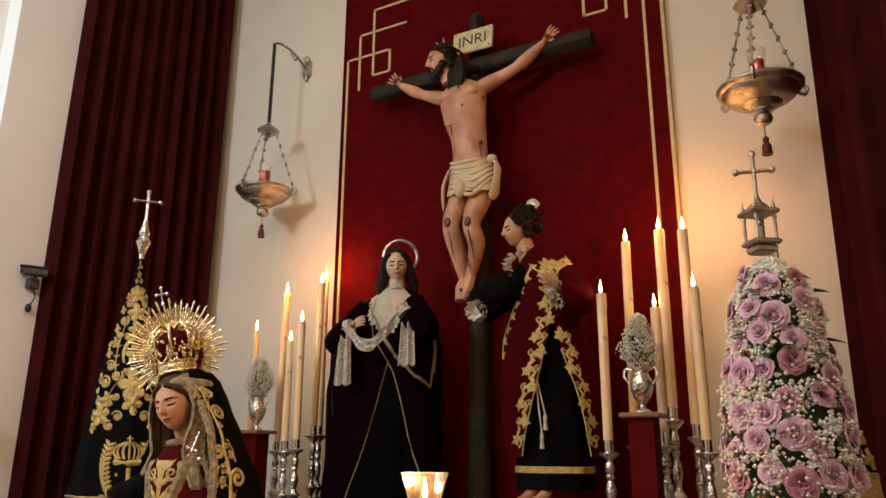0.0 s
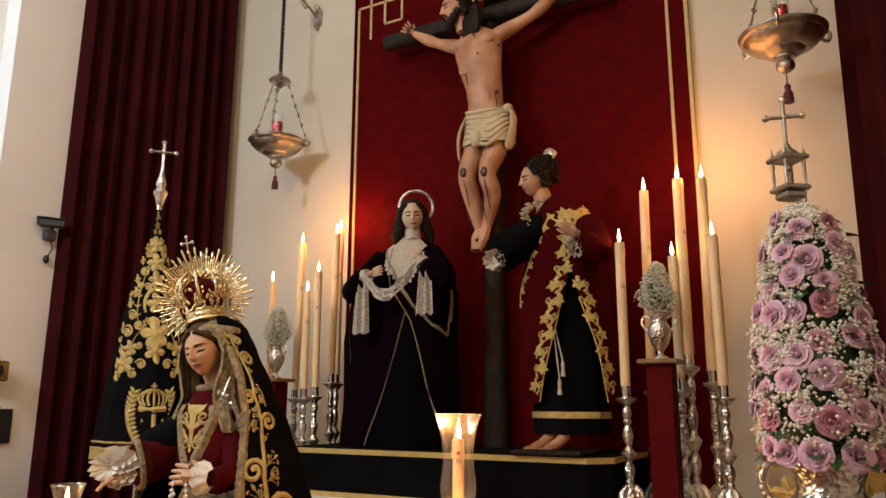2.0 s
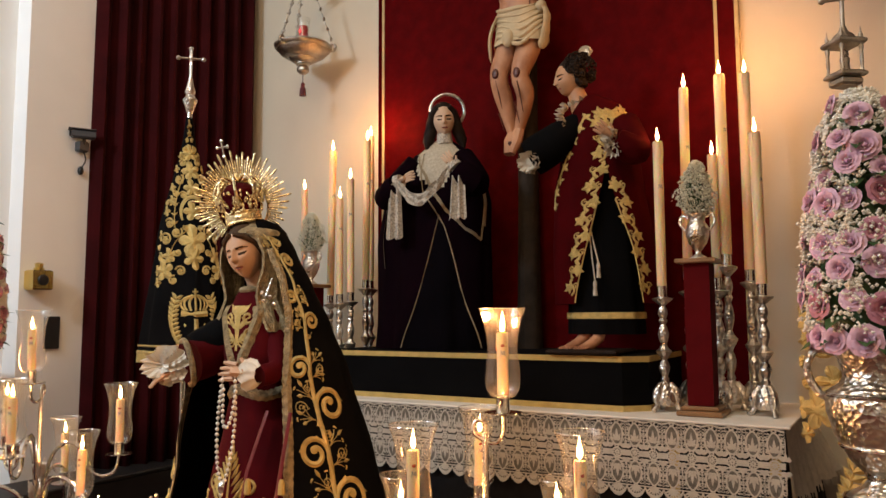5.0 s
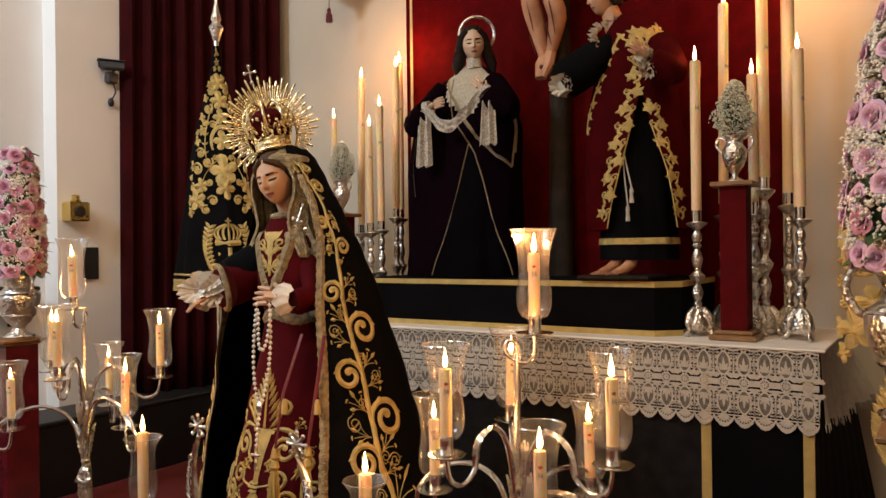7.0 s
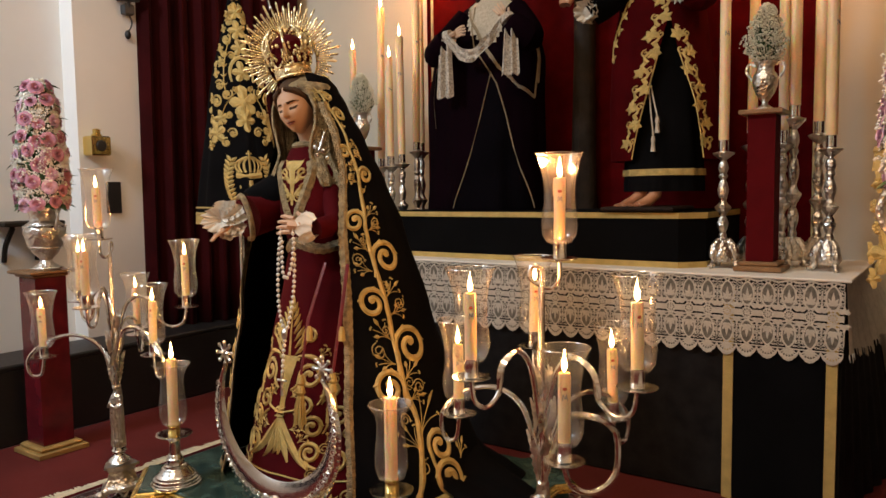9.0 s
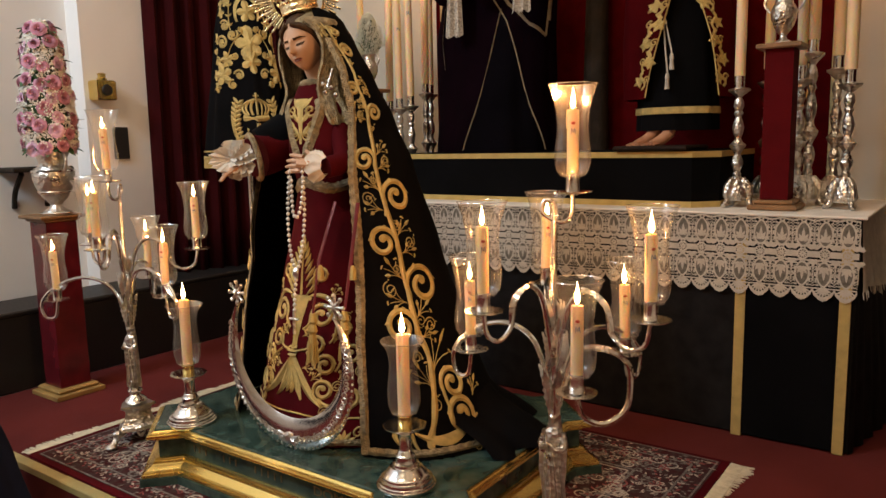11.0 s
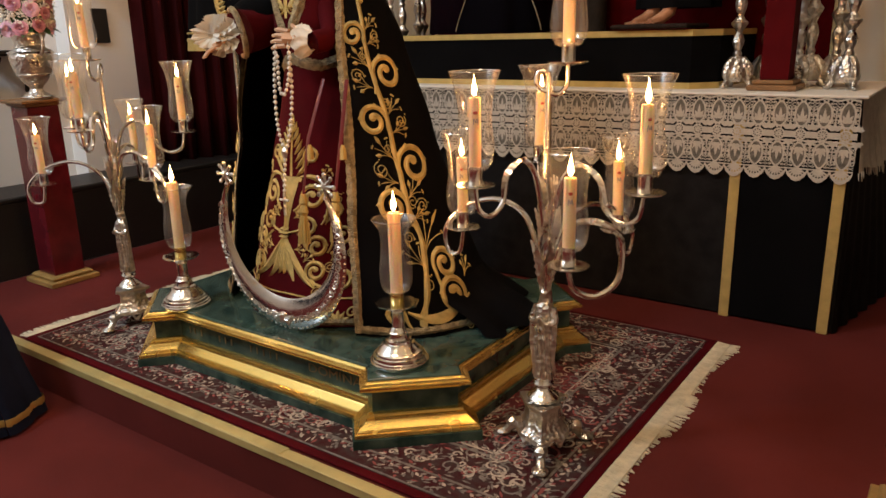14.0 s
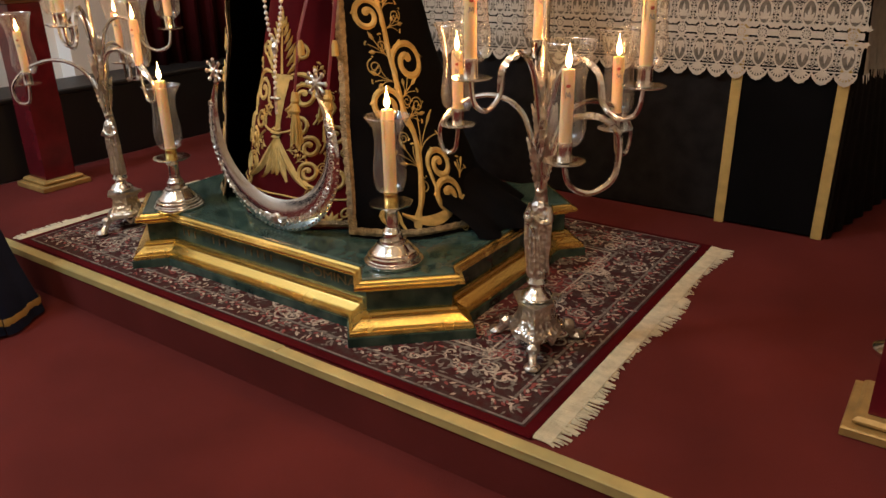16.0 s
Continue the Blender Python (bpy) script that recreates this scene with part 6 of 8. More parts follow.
b.tube([(-0.42, 4.25, 1.95), (-0.40, 4.24, 1.75), (-0.385, 4.235, 1.63)], 0.004, 6, 3)
b.tube([(-0.42, 4.25, 1.95), (-0.385, 4.24, 1.8), (-0.365, 4.235, 1.72)], 0.004, 6, 3)
for x, z in ((-0.385, 1.63), (-0.365, 1.72)):
    b.tube([(x, 4.233, z), (x, 4.233, z - 0.02), (x, 4.233, z - 0.03), (x, 4.233, z - 0.075)], [0.007, 0.012, 0.008, 0.013], 8, 3)
b.box((-0.42, 4.26, 1.277), (0.36, 0.34, 0.022), 5, bev=0.008)
solid("crimson_cloaked_statue", b, [BLACKVELVET, CLOAKRED, GOLDTHREAD, LACE, SKIN, HAIR, OLDSILVER, BODY, LIPS], "robed statue in crimson velvet cloak embroidered with gold flowers", "statue", "statues on the altar")

# ---- main statue: black mantle, crimson dress ----
b = B()
MAN = Robe([(PT + 0.004, -1.18, 2.85, 0.66, 0.60, 0.40, 0.52), (0.31, -1.18, 2.85, 0.60, 0.58, 0.385, 0.49), (0.64, -1.18, 2.85, 0.461, 0.545, 0.35, 0.41), (0.92, -1.18, 2.85, 0.370, 0.505, 0.30, 0.33), (1.25, -1.20, 2.83, 0.300, 0.41, 0.22, 0.25), (1.42, -1.24, 2.81, 0.285, 0.25, 0.17, 0.21), (1.575, -1.27, 2.795, 0.243, 0.17, 0.135, 0.17), (1.72, -1.275, 2.785, 0.155, 0.150, 0.12, 0.155), (1.80, -1.275, 2.785, 0.095, 0.120, 0.10, 0.13), (1.845, -1.275, 2.785, 0.06, 0.06, 0.06, 0.08), (1.855, -1.275, 2.785, 0.01, 0.01, 0.01, 0.01)], 0.012, 6)
def m0(z):
    for (za, aa), (zb, ab) in zip(((0.2, -60), (0.78, -53), (1.25, -50), (1.50, -36), (1.75, -30)), ((0.78, -53), (1.25, -50), (1.50, -36), (1.75, -30), (1.86, -60))):
        if z <= zb:
            return radians(aa + (ab - aa) * (z - za) / (zb - za))
    return radians(-75)
def m1(z):
    return radians(228 - 26 * max(0.0, 1 - abs(z - 1.22) / 0.34) - (26 * min(1, (z - 1.40) / 0.15) if z > 1.40 else 0))
MAN.build(b, m0, m1, PT + 0.004, 1.855, 80, 60, 0)
# hem lying on the pedestal towards the back
MAN2 = Robe([(PT + 0.004, -1.10, 2.93, 0.74, 0.55, 0.36, 0.42), (PT + 0.03, -1.10, 2.93, 0.70, 0.53, 0.34, 0.40), (0.34, -1.13, 2.90, 0.57, 0.50, 0.30, 0.38), (0.46, -1.16, 2.87, 0.48, 0.48, 0.28, 0.36)], 0.05, 9)
MAN2.build(b, -0.55, 2.9, PT + 0.004, 0.46, 60, 10, 0)
dre = Robe([(PT + 0.006, -1.19, 2.83, 0.42, 0.42, 0.375, 0.33), (0.45, -1.19, 2.83, 0.365, 0.365, 0.32, 0.3), (0.8, -1.19, 2.83, 0.275, 0.275, 0.245, 0.24), (1.05, -1.20, 2.82, 0.19, 0.19, 0.19, 0.18), (1.17, -1.21, 2.81, 0.145, 0.145, 0.165, 0.14), (1.30, -1.22, 2.80, 0.165, 0.165, 0.175, 0.14), (1.46, -1.24, 2.79, 0.150, 0.155, 0.140, 0.12), (1.54, -1.26, 2.78, 0.085, 0.085, 0.085, 0.08), (1.57, -1.262, 2.765, 0.055, 0.055, 0.05, 0.06)], 0.014, 9)
dre.build(b, radians(-200), radians(20), PT + 0.006, 1.57, 60, 46, 1, lambda a, z: 1)
# braid on the mantle's edges and along its hem
MAN.strip(b, [(m0(z) + 0.03, z) for z in [PT + 0.014 + 0.04 * k for k in range(38)]], 0.019, 3, 0.010, 3)
MAN.strip(b, [(m1(z) - 2 * math.pi - 0.03, z) for z in [PT + 0.014 + 0.04 * k for k in range(30)]], 0.018, 3, 0.010, 3)
MAN.strip(b, [(m0(0.22) + (radians(8) - m0(0.22)) * k / 10, PT + 0.024) for k in range(11)], 0.016, 3, 0.008, 4)
MAN.strip(b, [(m1(0.22) - 2 * math.pi - 0.9 * k / 6, PT + 0.024) for k in range(7)], 0.018, 3, 0.010, 4)
dre.strip(b, [(radians(-150) + radians(110) * k / 10, PT + 0.024) for k in range(11)], 0.013, 3, 0.006, 4)
dre.strip(b, [(radians(-150) + radians(110) * k / 10, 0.335) for k in range(11)], 0.004, 2, 0.004, 4)


def tendril(f, x, y, r, turns, a0, sense, w, leafy=True):
    p = spiral(x, y, r, turns, a0, sense, 30)
    b.ribbon(p, taper(len(p), w * 0.50, w * 0.28, w * 0.30), f, 2, 0.005)
    b.ribbon([p[-1], (p[-1][0] + 0.001, p[-1][1] + 0.001), (p[-1][0] * 0.4 + x * 0.6, p[-1][1] * 0.4 + y * 0.6)], [w * 0.4, w * 0.75, w * 0.5], f, 2, 0.006)
    if leafy:
        for k in (3, 8, 13):
            q = p[k]
            a = math.atan2(q[1] - y, q[0] - x)
            sprig(b, f, q[0], q[1], a + 0.5 * sense, r * 0.34, w * 0.55, 2)


def fine(f, x, y, r, a0, sense):
    p = spiral(x, y, r, 1.7, a0, sense, 24)
    b.ribbon(p, 0.0020, f, 2, 0.003)
    for k in (0, 6):
        blossom(b, f(p[k][0] * 1.0 + 0.004, p[k][1] + 0.006, 0.004), 0.004, 2)


mid = lambda z: m0(z) + (0.42 + 0.16 * max(0, min(1, (1.25 - z) / 0.9)))
fm = flatmap(MAN, mid)
# the vine of the mantle: a waving stem with scrolls on both sides, swelling towards the hem
def bud(f, x, y, r):
    b.add([f(x, y, 0.007)] + [f(x + r * math.cos(q), y + r * math.sin(q), 0.001) for q in [2 * math.pi * k / 12 for k in range(12)]], [(0, k + 1, (k + 1) % 12 + 1) for k in range(12)], 2)


def scroll(f, x, y, R, side, w, root=None, turns=1.32):
    """A branch that leaves the stem, arches over and rolls up into a bud."""
    p = spiral(x, y, R, turns, radians(200 if side > 0 else -20), -side, 34, 0.30)
    if root:
        p = bez(root, (p[0][0], (root[1] + p[0][1]) / 2), p[0], 8)[:-1] + p
    n = len(p)
    b.ribbon(p, [w * (0.45 + 0.65 * math.sin(math.pi * (0.1 + 0.62 * k / n))) for k in range(n)], f, 2, 0.006)
    bud(f, p[-1][0] * 0.75 + x * 0.25, p[-1][1] * 0.75 + y * 0.25, w * 1.5)
    for q, da in ((n // 3, 0.9), (n // 2, 0.6)):
        a = math.atan2(p[q][1] - y, p[q][0] - x)
        sprig(b, f, p[q][0], p[q][1], a - side * da, R * 0.30, w * 0.7, 2, 0.005)


def spray(f, x, y, a, s):
    """A thin stalk with leaves and berries."""
    for k, da in enumerate((-0.55, -0.15, 0.25, 0.6)):
        L = s * (0.75, 1.0, 0.9, 0.7)[k]
        p = [(x + L * u * math.cos(a + da * u), y + L * u * math.sin(a + da * u)) for u in (0, 0.25, 0.5, 0.75, 1.0)]
        b.ribbon(p, 0.0016, f, 2, 0.003)
        if k % 2:
            sprig(b, f, p[-2][0], p[-2][1], a + da * 1.3, L * 0.42, 0.0075, 2, 0.005)
        else:
            for e in (-0.5, 0.0, 0.5):
                bud(f, p[-1][0] + 0.010 * math.cos(a + da + e), p[-1][1] + 0.010 * math.sin(a + da + e), 0.0035)


VINE = [(-0.022, 1.746, 0.018, 1), (-0.004, 1.674, 0.023, 1), (-0.057, 1.530, 0.022, -1), (0.006, 1.440, 0.028, 1), (-0.057, 1.270, 0.037, -1), (0.055, 1.135, 0.053, 1), (-0.048, 0.973, 0.049, -1), (0.085, 0.811, 0.062, 1), (-0.045, 0.675, 0.055, -1)]
stem = [(-0.035, 1.79)] + [(x - side * R * 1.18, z - R * 0.2) for x, z, R, side in VINE] + [(0.045, 0.56), (0.02, 0.44), (-0.02, 0.33), (-0.06, 0.262)]
line = [(p.x, p.y) for p in smoothline([(x, z, 0) for x, z in stem], 8)]
b.ribbon(line, [0.0042 + 0.0075 * (k / len(line)) + 0.004 * abs(math.sin(k * math.pi / 8)) * (k / len(line)) for k in range(len(line))], fm, 2, 0.006)
for k, (x, z, R, side) in enumerate(VINE):
    R *= 1.16
    scroll(fm, x, z, R, side, 0.0036 + 0.100 * R, (x - side * R * 1.12, z - R * 1.15))
    sx = x - side * R * 1.15
    fine(fm, sx - side * R * 0.85, z - R * 0.1, R * 0.42, 1.0 + k, side)
    fine(fm, sx + side * R * 0.55, z - R * 1.75, R * 0.34, 4.0 + k, -side)
    spray(fm, sx, z + R * 0.35, math.pi / 2 + side * 0.75, R * 1.25)
    spray(fm, sx - side * 0.004, z - R * 0.8, math.pi / 2 + side * 1.25, R * 1.1)
# hem scrolls rising from a broad leaf
scroll(fm, 0.118, 0.460, 0.056, 1, 0.0100, (0.075, 0.38))
scroll(fm, 0.118, 0.352, 0.064, -1, 0.0115, (0.165, 0.270))
scroll(fm, 0.225, 0.275, 0.034, 1, 0.008, (0.165, 0.262))
scroll(fm, -0.145, 0.300, 0.036, -1, 0.008, (-0.10, 0.25))
p = bez((-0.10, 0.315), (0.03, 0.235), (0.20, 0.340), 16)
b.ribbon(p, taper(len(p), 0.004, 0.004, 0.013), fm, 2, 0.007)
p = bez((0.13, 0.30), (0.20, 0.32), (0.26, 0.235), 12)
b.ribbon(p, taper(len(p), 0.008, 0.004, 0.004), fm, 2, 0.006)
spray(fm, 0.045, 0.50, 1.1, 0.15)
spray(fm, 0.03, 0.45, 2.2, 0.11)
spray(fm, 0.20, 0.40, 1.0, 0.07)
fine(fm, 0.02, 0.40, 0.028, 1.0, 1)
fine(fm, 0.155, 0.245, 0.018, 2.0, -1)
# left front of the mantle
fl = flatmap(MAN, lambda z: m1(z) - 2 * math.pi - 0.22)
for k in range(6):
    tendril(fl, 0.0, 0.98 - k * 0.125, 0.045, 1.3, 1.6, 1 if k % 2 else -1, 0.012)
# the dress: an urn with branching scrolls
fd = flatmap(dre, lambda z: radians(-93))
# vase with a leafy crest, on a knotted stalk of falling leaves
for pts in (((0.565, 0.012), (0.60, 0.011), (0.625, 0.014)), ((0.625, 0.014), (0.68, 0.021), (0.73, 0.034), (0.748, 0.038)), ((0.748, 0.050), (0.757, 0.054), (0.766, 0.050))):
    b.ribbon([(0, z) for z, _ in pts], [w for _, w in pts], fd, 2, 0.012)
for z, w in ((0.572, 0.018), (0.558, 0.022), (0.543, 0.018)):
    b.ribbon([(-w, z), (0, z - 0.002), (w, z)], 0.0055, fd, 2, 0.012)
for s in (-1, 1):
    for x1, z1, w in ((0.012, 0.405, 0.011), (0.060, 0.385, 0.013), (0.150, 0.372, 0.014)):
        p = bez((s * 0.006, 0.540), (s * x1 * 0.35, 0.43), (s * x1, z1), 12)
        b.ribbon(p, taper(len(p), 0.005, 0.002, w), fd, 2, 0.010)
    sprig(b, fd, s * 0.150, 0.374, math.pi / 2 + s * 0.6, 0.035, 0.010, 2, 0.008)
    for x, z, r, w, root in ((0.105, 0.696, 0.046, 0.0075, (0.030, 0.640)), (0.088, 0.845, 0.030, 0.0055, (0.050, 0.780)), (0.100, 0.590, 0.036, 0.0065, (0.020, 0.560)), (0.145, 0.520, 0.040, 0.007, (0.060, 0.560)), (0.145, 0.430, 0.038, 0.007, (0.190, 0.372)), (0.245, 0.400, 0.042, 0.007, (0.20, 0.36)), (0.235, 0.560, 0.036, 0.006, (0.185, 0.50)), (0.195, 0.650, 0.030, 0.0055, (0.150, 0.60))):
        scroll(fd, s * x, z, r, s, w, (s * root[0], root[1]))
    p = bez((s * 0.045, 0.765), (s * 0.14, 0.79), (s * 0.150, 0.70), 10)
    b.ribbon(p, taper(len(p), 0.004, 0.002, 0.006), fd, 2, 0.007)
    for x, z, a in ((0.035, 0.615, 0.5), (0.05, 0.50, 0.2), (0.095, 0.46, 0.8), (0.20, 0.47, 1.0), (0.165, 0.60, 1.2), (0.13, 0.765, 0.9), (0.28, 0.47, 1.2)):
        spray(fd, s * x, z, a if s > 0 else math.pi - a, 0.045)
    for x, z in ((0.20, 0.69), (0.275, 0.50), (0.16, 0.355), (0.055, 0.640), (0.195, 0.445)):
        fine(fd, s * x, z, 0.020, 1, s)
    for k in range(7):
        L = 0.085 - 0.007 * k
        sprig(b, fd, s * (0.030 - 0.004 * k), 0.768 + 0.026 * k, math.pi / 2 - s * (0.75 - 0.07 * k), L, 0.0085, 2, 0.007)
b.ribbon([(0, 0.766), (0, 0.86), (0, 0.96)], [0.006, 0.004, 0.002], fd, 2, 0.006)
sprig(b, fd, 0, 0.93, math.pi / 2, 0.06, 0.008, 2, 0.006)
for k in range(6):
    x = -0.25 + 0.10 * k
    for a in (0.5, 1.05, 1.57, 2.1, 2.65):
        sprig(b, fd, x, 0.245, a, 0.05, 0.010, 2)
    tendril(fd, x + 0.05, 0.285, 0.022, 1.2, 0, 1, 0.006, False)
# bodice ornament and collar
fb = flatmap(dre, lambda z: radians(-88))
b.ribbon([(0, 1.33), (0, 1.40), (0, 1.46), (0, 1.50)], [0.005, 0.010, 0.016, 0.030], fb, 2, 0.008)
for s in (-1, 1):
    tendril(fb, s * 0.045, 1.455, 0.026, 1.3, 1.57 - s, -s, 0.008)
    tendril(fb, s * 0.050, 1.395, 0.018, 1.2, 1.57 - s, s, 0.006)
    tendril(fb, s * 0.028, 1.36, 0.018, 1.3, 1.57 + s, s, 0.006)
    for k in range(3):
        sprig(b, fb, s * 0.008, 1.36 + 0.05 * k, math.pi / 2 - s * 0.7, 0.06, 0.010, 2)
    dre.strip(b, [(radians(-88) + s * q, z) for q, z in ((0.02, 1.25), (0.30, 1.35), (0.56, 1.45), (0.62, 1.50))], 0.020, 3, 0.014, 5)
dre.strip(b, [(radians(-150) + radians(125) * k / 10, 1.175 - 0.015 * math.sin(k)) for k in range(11)], 0.022, 3, 0.010, 4)
# veil round the face, over the shoulders
VL = Robe([(1.20, -1.22, 2.80, 0.20, 0.21, 0.185, 0.15), (1.42, -1.25, 2.79, 0.180, 0.185, 0.160, 0.15), (1.53, -1.265, 2.785, 0.135, 0.140, 0.105, 0.14), (1.60, -1.27, 2.785, 0.140, 0.143, 0.118, 0.14), (1.70, -1.275, 2.78, 0.138, 0.138, 0.122, 0.13), (1.79, -1.275, 2.775, 0.108, 0.108, 0.105, 0.11), (1.84, -1.275, 2.775, 0.03, 0.03, 0.04, 0.04)], 0.07, 17)
EDGE = ((1.20, 60), (1.36, 52), (1.46, 42), (1.53, 34), (1.58, 40), (1.64, 50), (1.70, 53), (1.755, 46), (1.80, 18), (1.86, 2))
def opening(z):
    for (za, ea), (zb, eb) in zip(EDGE, EDGE[1:]):
        if z <= zb:
            return ea + (eb - ea) * (z - za) / (zb - za)
    return 2
for a0, a1 in ((lambda z: radians(-90 + opening(z)), lambda z: radians(25)), (lambda z: radians(-205), lambda z: radians(-90 - opening(z)))):
    VL.build(b, a0, a1, 1.40, 1.835, 40, 34, 3)
VL.build(b, radians(-130), radians(-50), 1.775, 1.838, 14, 5, 3)
for s in (-1, 1):
    VL.strip(b, [(radians(-90 + s * (opening(z) + 2)), z) for z in [1.41 + 0.018 * k for k in range(22)]], 0.008, 3, 0.008, 2)
b.ell((-1.262, 2.740, 1.560), (0.052, 0.042, 0.020), 3, 12, 8)
head(b, (-1.276, 2.732, 1.712), 0.101, 7, 15, 4, 9, False, False, -12, 10, True)
# arms
b.tube(smoothline([(-1.33, 2.77, 1.43), (-1.415, 2.72, 1.35), (-1.455, 2.66, 1.305)], 5), [0.07, 0.078, 0.084, 0.088, 0.092, 0.094, 0.096, 0.097, 0.097, 0.096, 0.094], 14, 0)
b.tube(smoothline([(-1.34, 2.76, 1.40), (-1.40, 2.69, 1.31), (-1.415, 2.575, 1.285)], 5), [0.06, 0.062, 0.065, 0.068, 0.07, 0.072, 0.074, 0.076, 0.078, 0.082, 0.086], 14, 1)
b.tube([Vector((-1.417, 2.572, 1.285)) + 0.086 * (math.cos(q) * Vector((0.87, -0.49, 0.0)) + math.sin(q) * Vector((-0.10, -0.18, 0.98))) for q in [2 * math.pi * k / 28 for k in range(29)]], 0.011, 8, 3)
b.tube(smoothline([(-1.12, 2.74, 1.38), (-1.05, 2.68, 1.27), (-1.06, 2.59, 1.245)], 5), [0.045, 0.045, 0.044, 0.042, 0.04, 0.04, 0.04, 0.04, 0.04, 0.04, 0.04], 14, 1)
hand(b, (-1.07, 2.57, 1.255), (-1.21, 2.53, 1.265), 0.040, 4, 0.3, (0, -1, 0.4))
hand(b, (-1.425, 2.52, 1.265), (-1.475, 2.445, 1.205), 0.032, 4, 0.3, (0, 0, 1))
for ring in range(3):
    rows = []
    for i in range(4):
        u = i / 3
        R = 0.030 + (0.030 - 0.004 * ring) * u
        rows.append([Vector((-1.070 + 0.012 * ring, 2.578, 1.250)) + Vector((-0.030 * u + 0.008 * math.sin(9 * q + ring) * u, math.cos(q) * R * 0.8, math.sin(q) * R * (1 + 0.08 * math.sin(6 * q)))) for q in [2 * math.pi * j / 54 for j in range(54)]])
    b.grid(rows, 6, True)
# ruffled kerchief round the held-out hand
for ring in range(4):
    rows = []
    for i in range(5):
        u = i / 4
        R = 0.014 + (0.062 - 0.010 * ring) * u
        rows.append([Vector((-1.437, 2.525, 1.278)) + Vector((math.cos(q) * R * (1 + 0.05 * math.sin(5 * q + ring)) - 0.006 * ring, -0.016 * ring - 0.022 * u + 0.025 * math.cos(q) * u + (0.009 * math.sin(11 * q + 2 * ring) + 0.007 * math.sin(17 * q + 3 * ring)) * u, math.sin(q) * R * (1 + 0.06 * math.sin(7 * q + ring)))) for q in [2 * math.pi * j / 72 for j in range(72)]])
    b.grid(rows, 6, True)
# satin ribbons with gold tassels
for x, y, z1 in ((-1.065, 2.50, 0.72), (-0.955, 2.55, 0.73)):
    b.tube([(x + 0.02, 2.62, 1.12), (x + 0.01, y + 0.035, 0.92), (x, y, z1)], [0.009, 0.009, 0.007], 8, 7, flat=0.3)
    b.tube([(x, y, z1 + 0.005), (x, y, z1 - 0.025), (x, y, z1 - 0.035), (x, y - 0.004, z1 - 0.06), (x, y - 0.004, z1 - 0.07)], [0.010, 0.017, 0.011, 0.019, 0.013], 12, 8)
    for q in range(22):
        a = q * 2.4
        r = 0.018 * math.sqrt((q + 1) / 22)
        b.tube([(x + 0.5 * r * math.cos(a), y - 0.004 + 0.5 * r * math.sin(a), z1 - 0.065), (x + r * math.cos(a), y - 0.006 + r * math.sin(a), z1 - 0.12), (x + 1.25 * r * math.cos(a), y - 0.008 + 1.25 * r * math.sin(a), z1 - 0.175)], 0.0032, 5, 8)
    b.tube([(x + 0.03, y + 0.02, 0.90), (x + 0.03, y + 0.02, 0.885), (x + 0.03, y + 0.02, 0.85)], [0.006, 0.011, 0.013], 8, 8)
solid("mantled_statue", b, [BLACKVELVET, REDVELVET, GOLDTHREAD, VEIL, FACE, HAIR, LINEN, REDRIBBON, GOLDTAPE, BROWNHAIR, LIPS], "statue in black velvet mantle and crimson dress with gold embroidery", "statue")

# ---- crown, crescent and beads of the main statue ----
KX, KY, KZ = -1.275, 2.775, 1.838
crown = thing("gold_crown", "openwork gilded crown with a halo of rays", "crown", at=(KX, KY, KZ))
crown.matrix_world = pose(KX - 0.035, KY - 0.025, KZ - 0.012, 0, -12, 38) @ Matrix.Diagonal((0.70, 0.70, 0.82, 1))
part("band", B().lathe([(0.100, 0), (0.106, 0.006), (0.101, 0.014), (0.104, 0.03), (0.101, 0.045), (0.108, 0.052), (0.104, 0.058), (0.097, 0.05), (0.096, 0.0)], n=40, cap=False, fn=lambda a, z: 1 + 0.012 * math.sin(20 * a)), GOLD, crown, "jewelled gilded band")
for k in range(8):
    a = k * math.pi / 4
    lf = B()
    leaf3(lf, (0.100 * math.cos(a), 0.100 * math.sin(a), 0.045), (0.128 * math.cos(a), 0.128 * math.sin(a), 0.135), 0.034, curl=0.012)
    part("fleuron", lf, GOLD, crown)
    part("arch", B().tube(smoothline([(0.118 * math.cos(a), 0.118 * math.sin(a), 0.10), (0.135 * math.cos(a), 0.135 * math.sin(a), 0.17), (0.085 * math.cos(a), 0.085 * math.sin(a), 0.235), (0.02 * math.cos(a), 0.02 * math.sin(a), 0.215)], 5), 0.0085, 8), GOLD, crown)
part("lining", B().lathe([(0.085, 0.01), (0.108, 0.10), (0.105, 0.16), (0.06, 0.20), (0.01, 0.205)], n=20), REDVELVET, crown, "crimson velvet lining")
part("orb", B().ell((0, 0, 0.235), (0.026, 0.026, 0.026)), GOLD, crown)
lat = B()
rnd = random.Random(8)
for k in range(150):
    a, z = rnd.uniform(0, 2 * math.pi), rnd.uniform(0.05, 0.15)
    r = 0.108 + 0.2 * (z - 0.05)
    lat.ell((r * math.cos(a), r * math.sin(a), z), (0.008, 0.008, 0.010), n=6, k=4)
for k in range(90):
    a = rnd.uniform(0, math.pi)
    q = rnd.uniform(0.12, 0.155)
    lat.ell((q * math.cos(a), 0.05 + rnd.uniform(-0.008, 0.008), 0.10 + q * math.sin(a) * 1.0), (0.011, 0.008, 0.011), n=6, k=4)
tagged(part("boss_work", lat, GOLD, crown, "small cast gilded bosses"), kind="stuff")
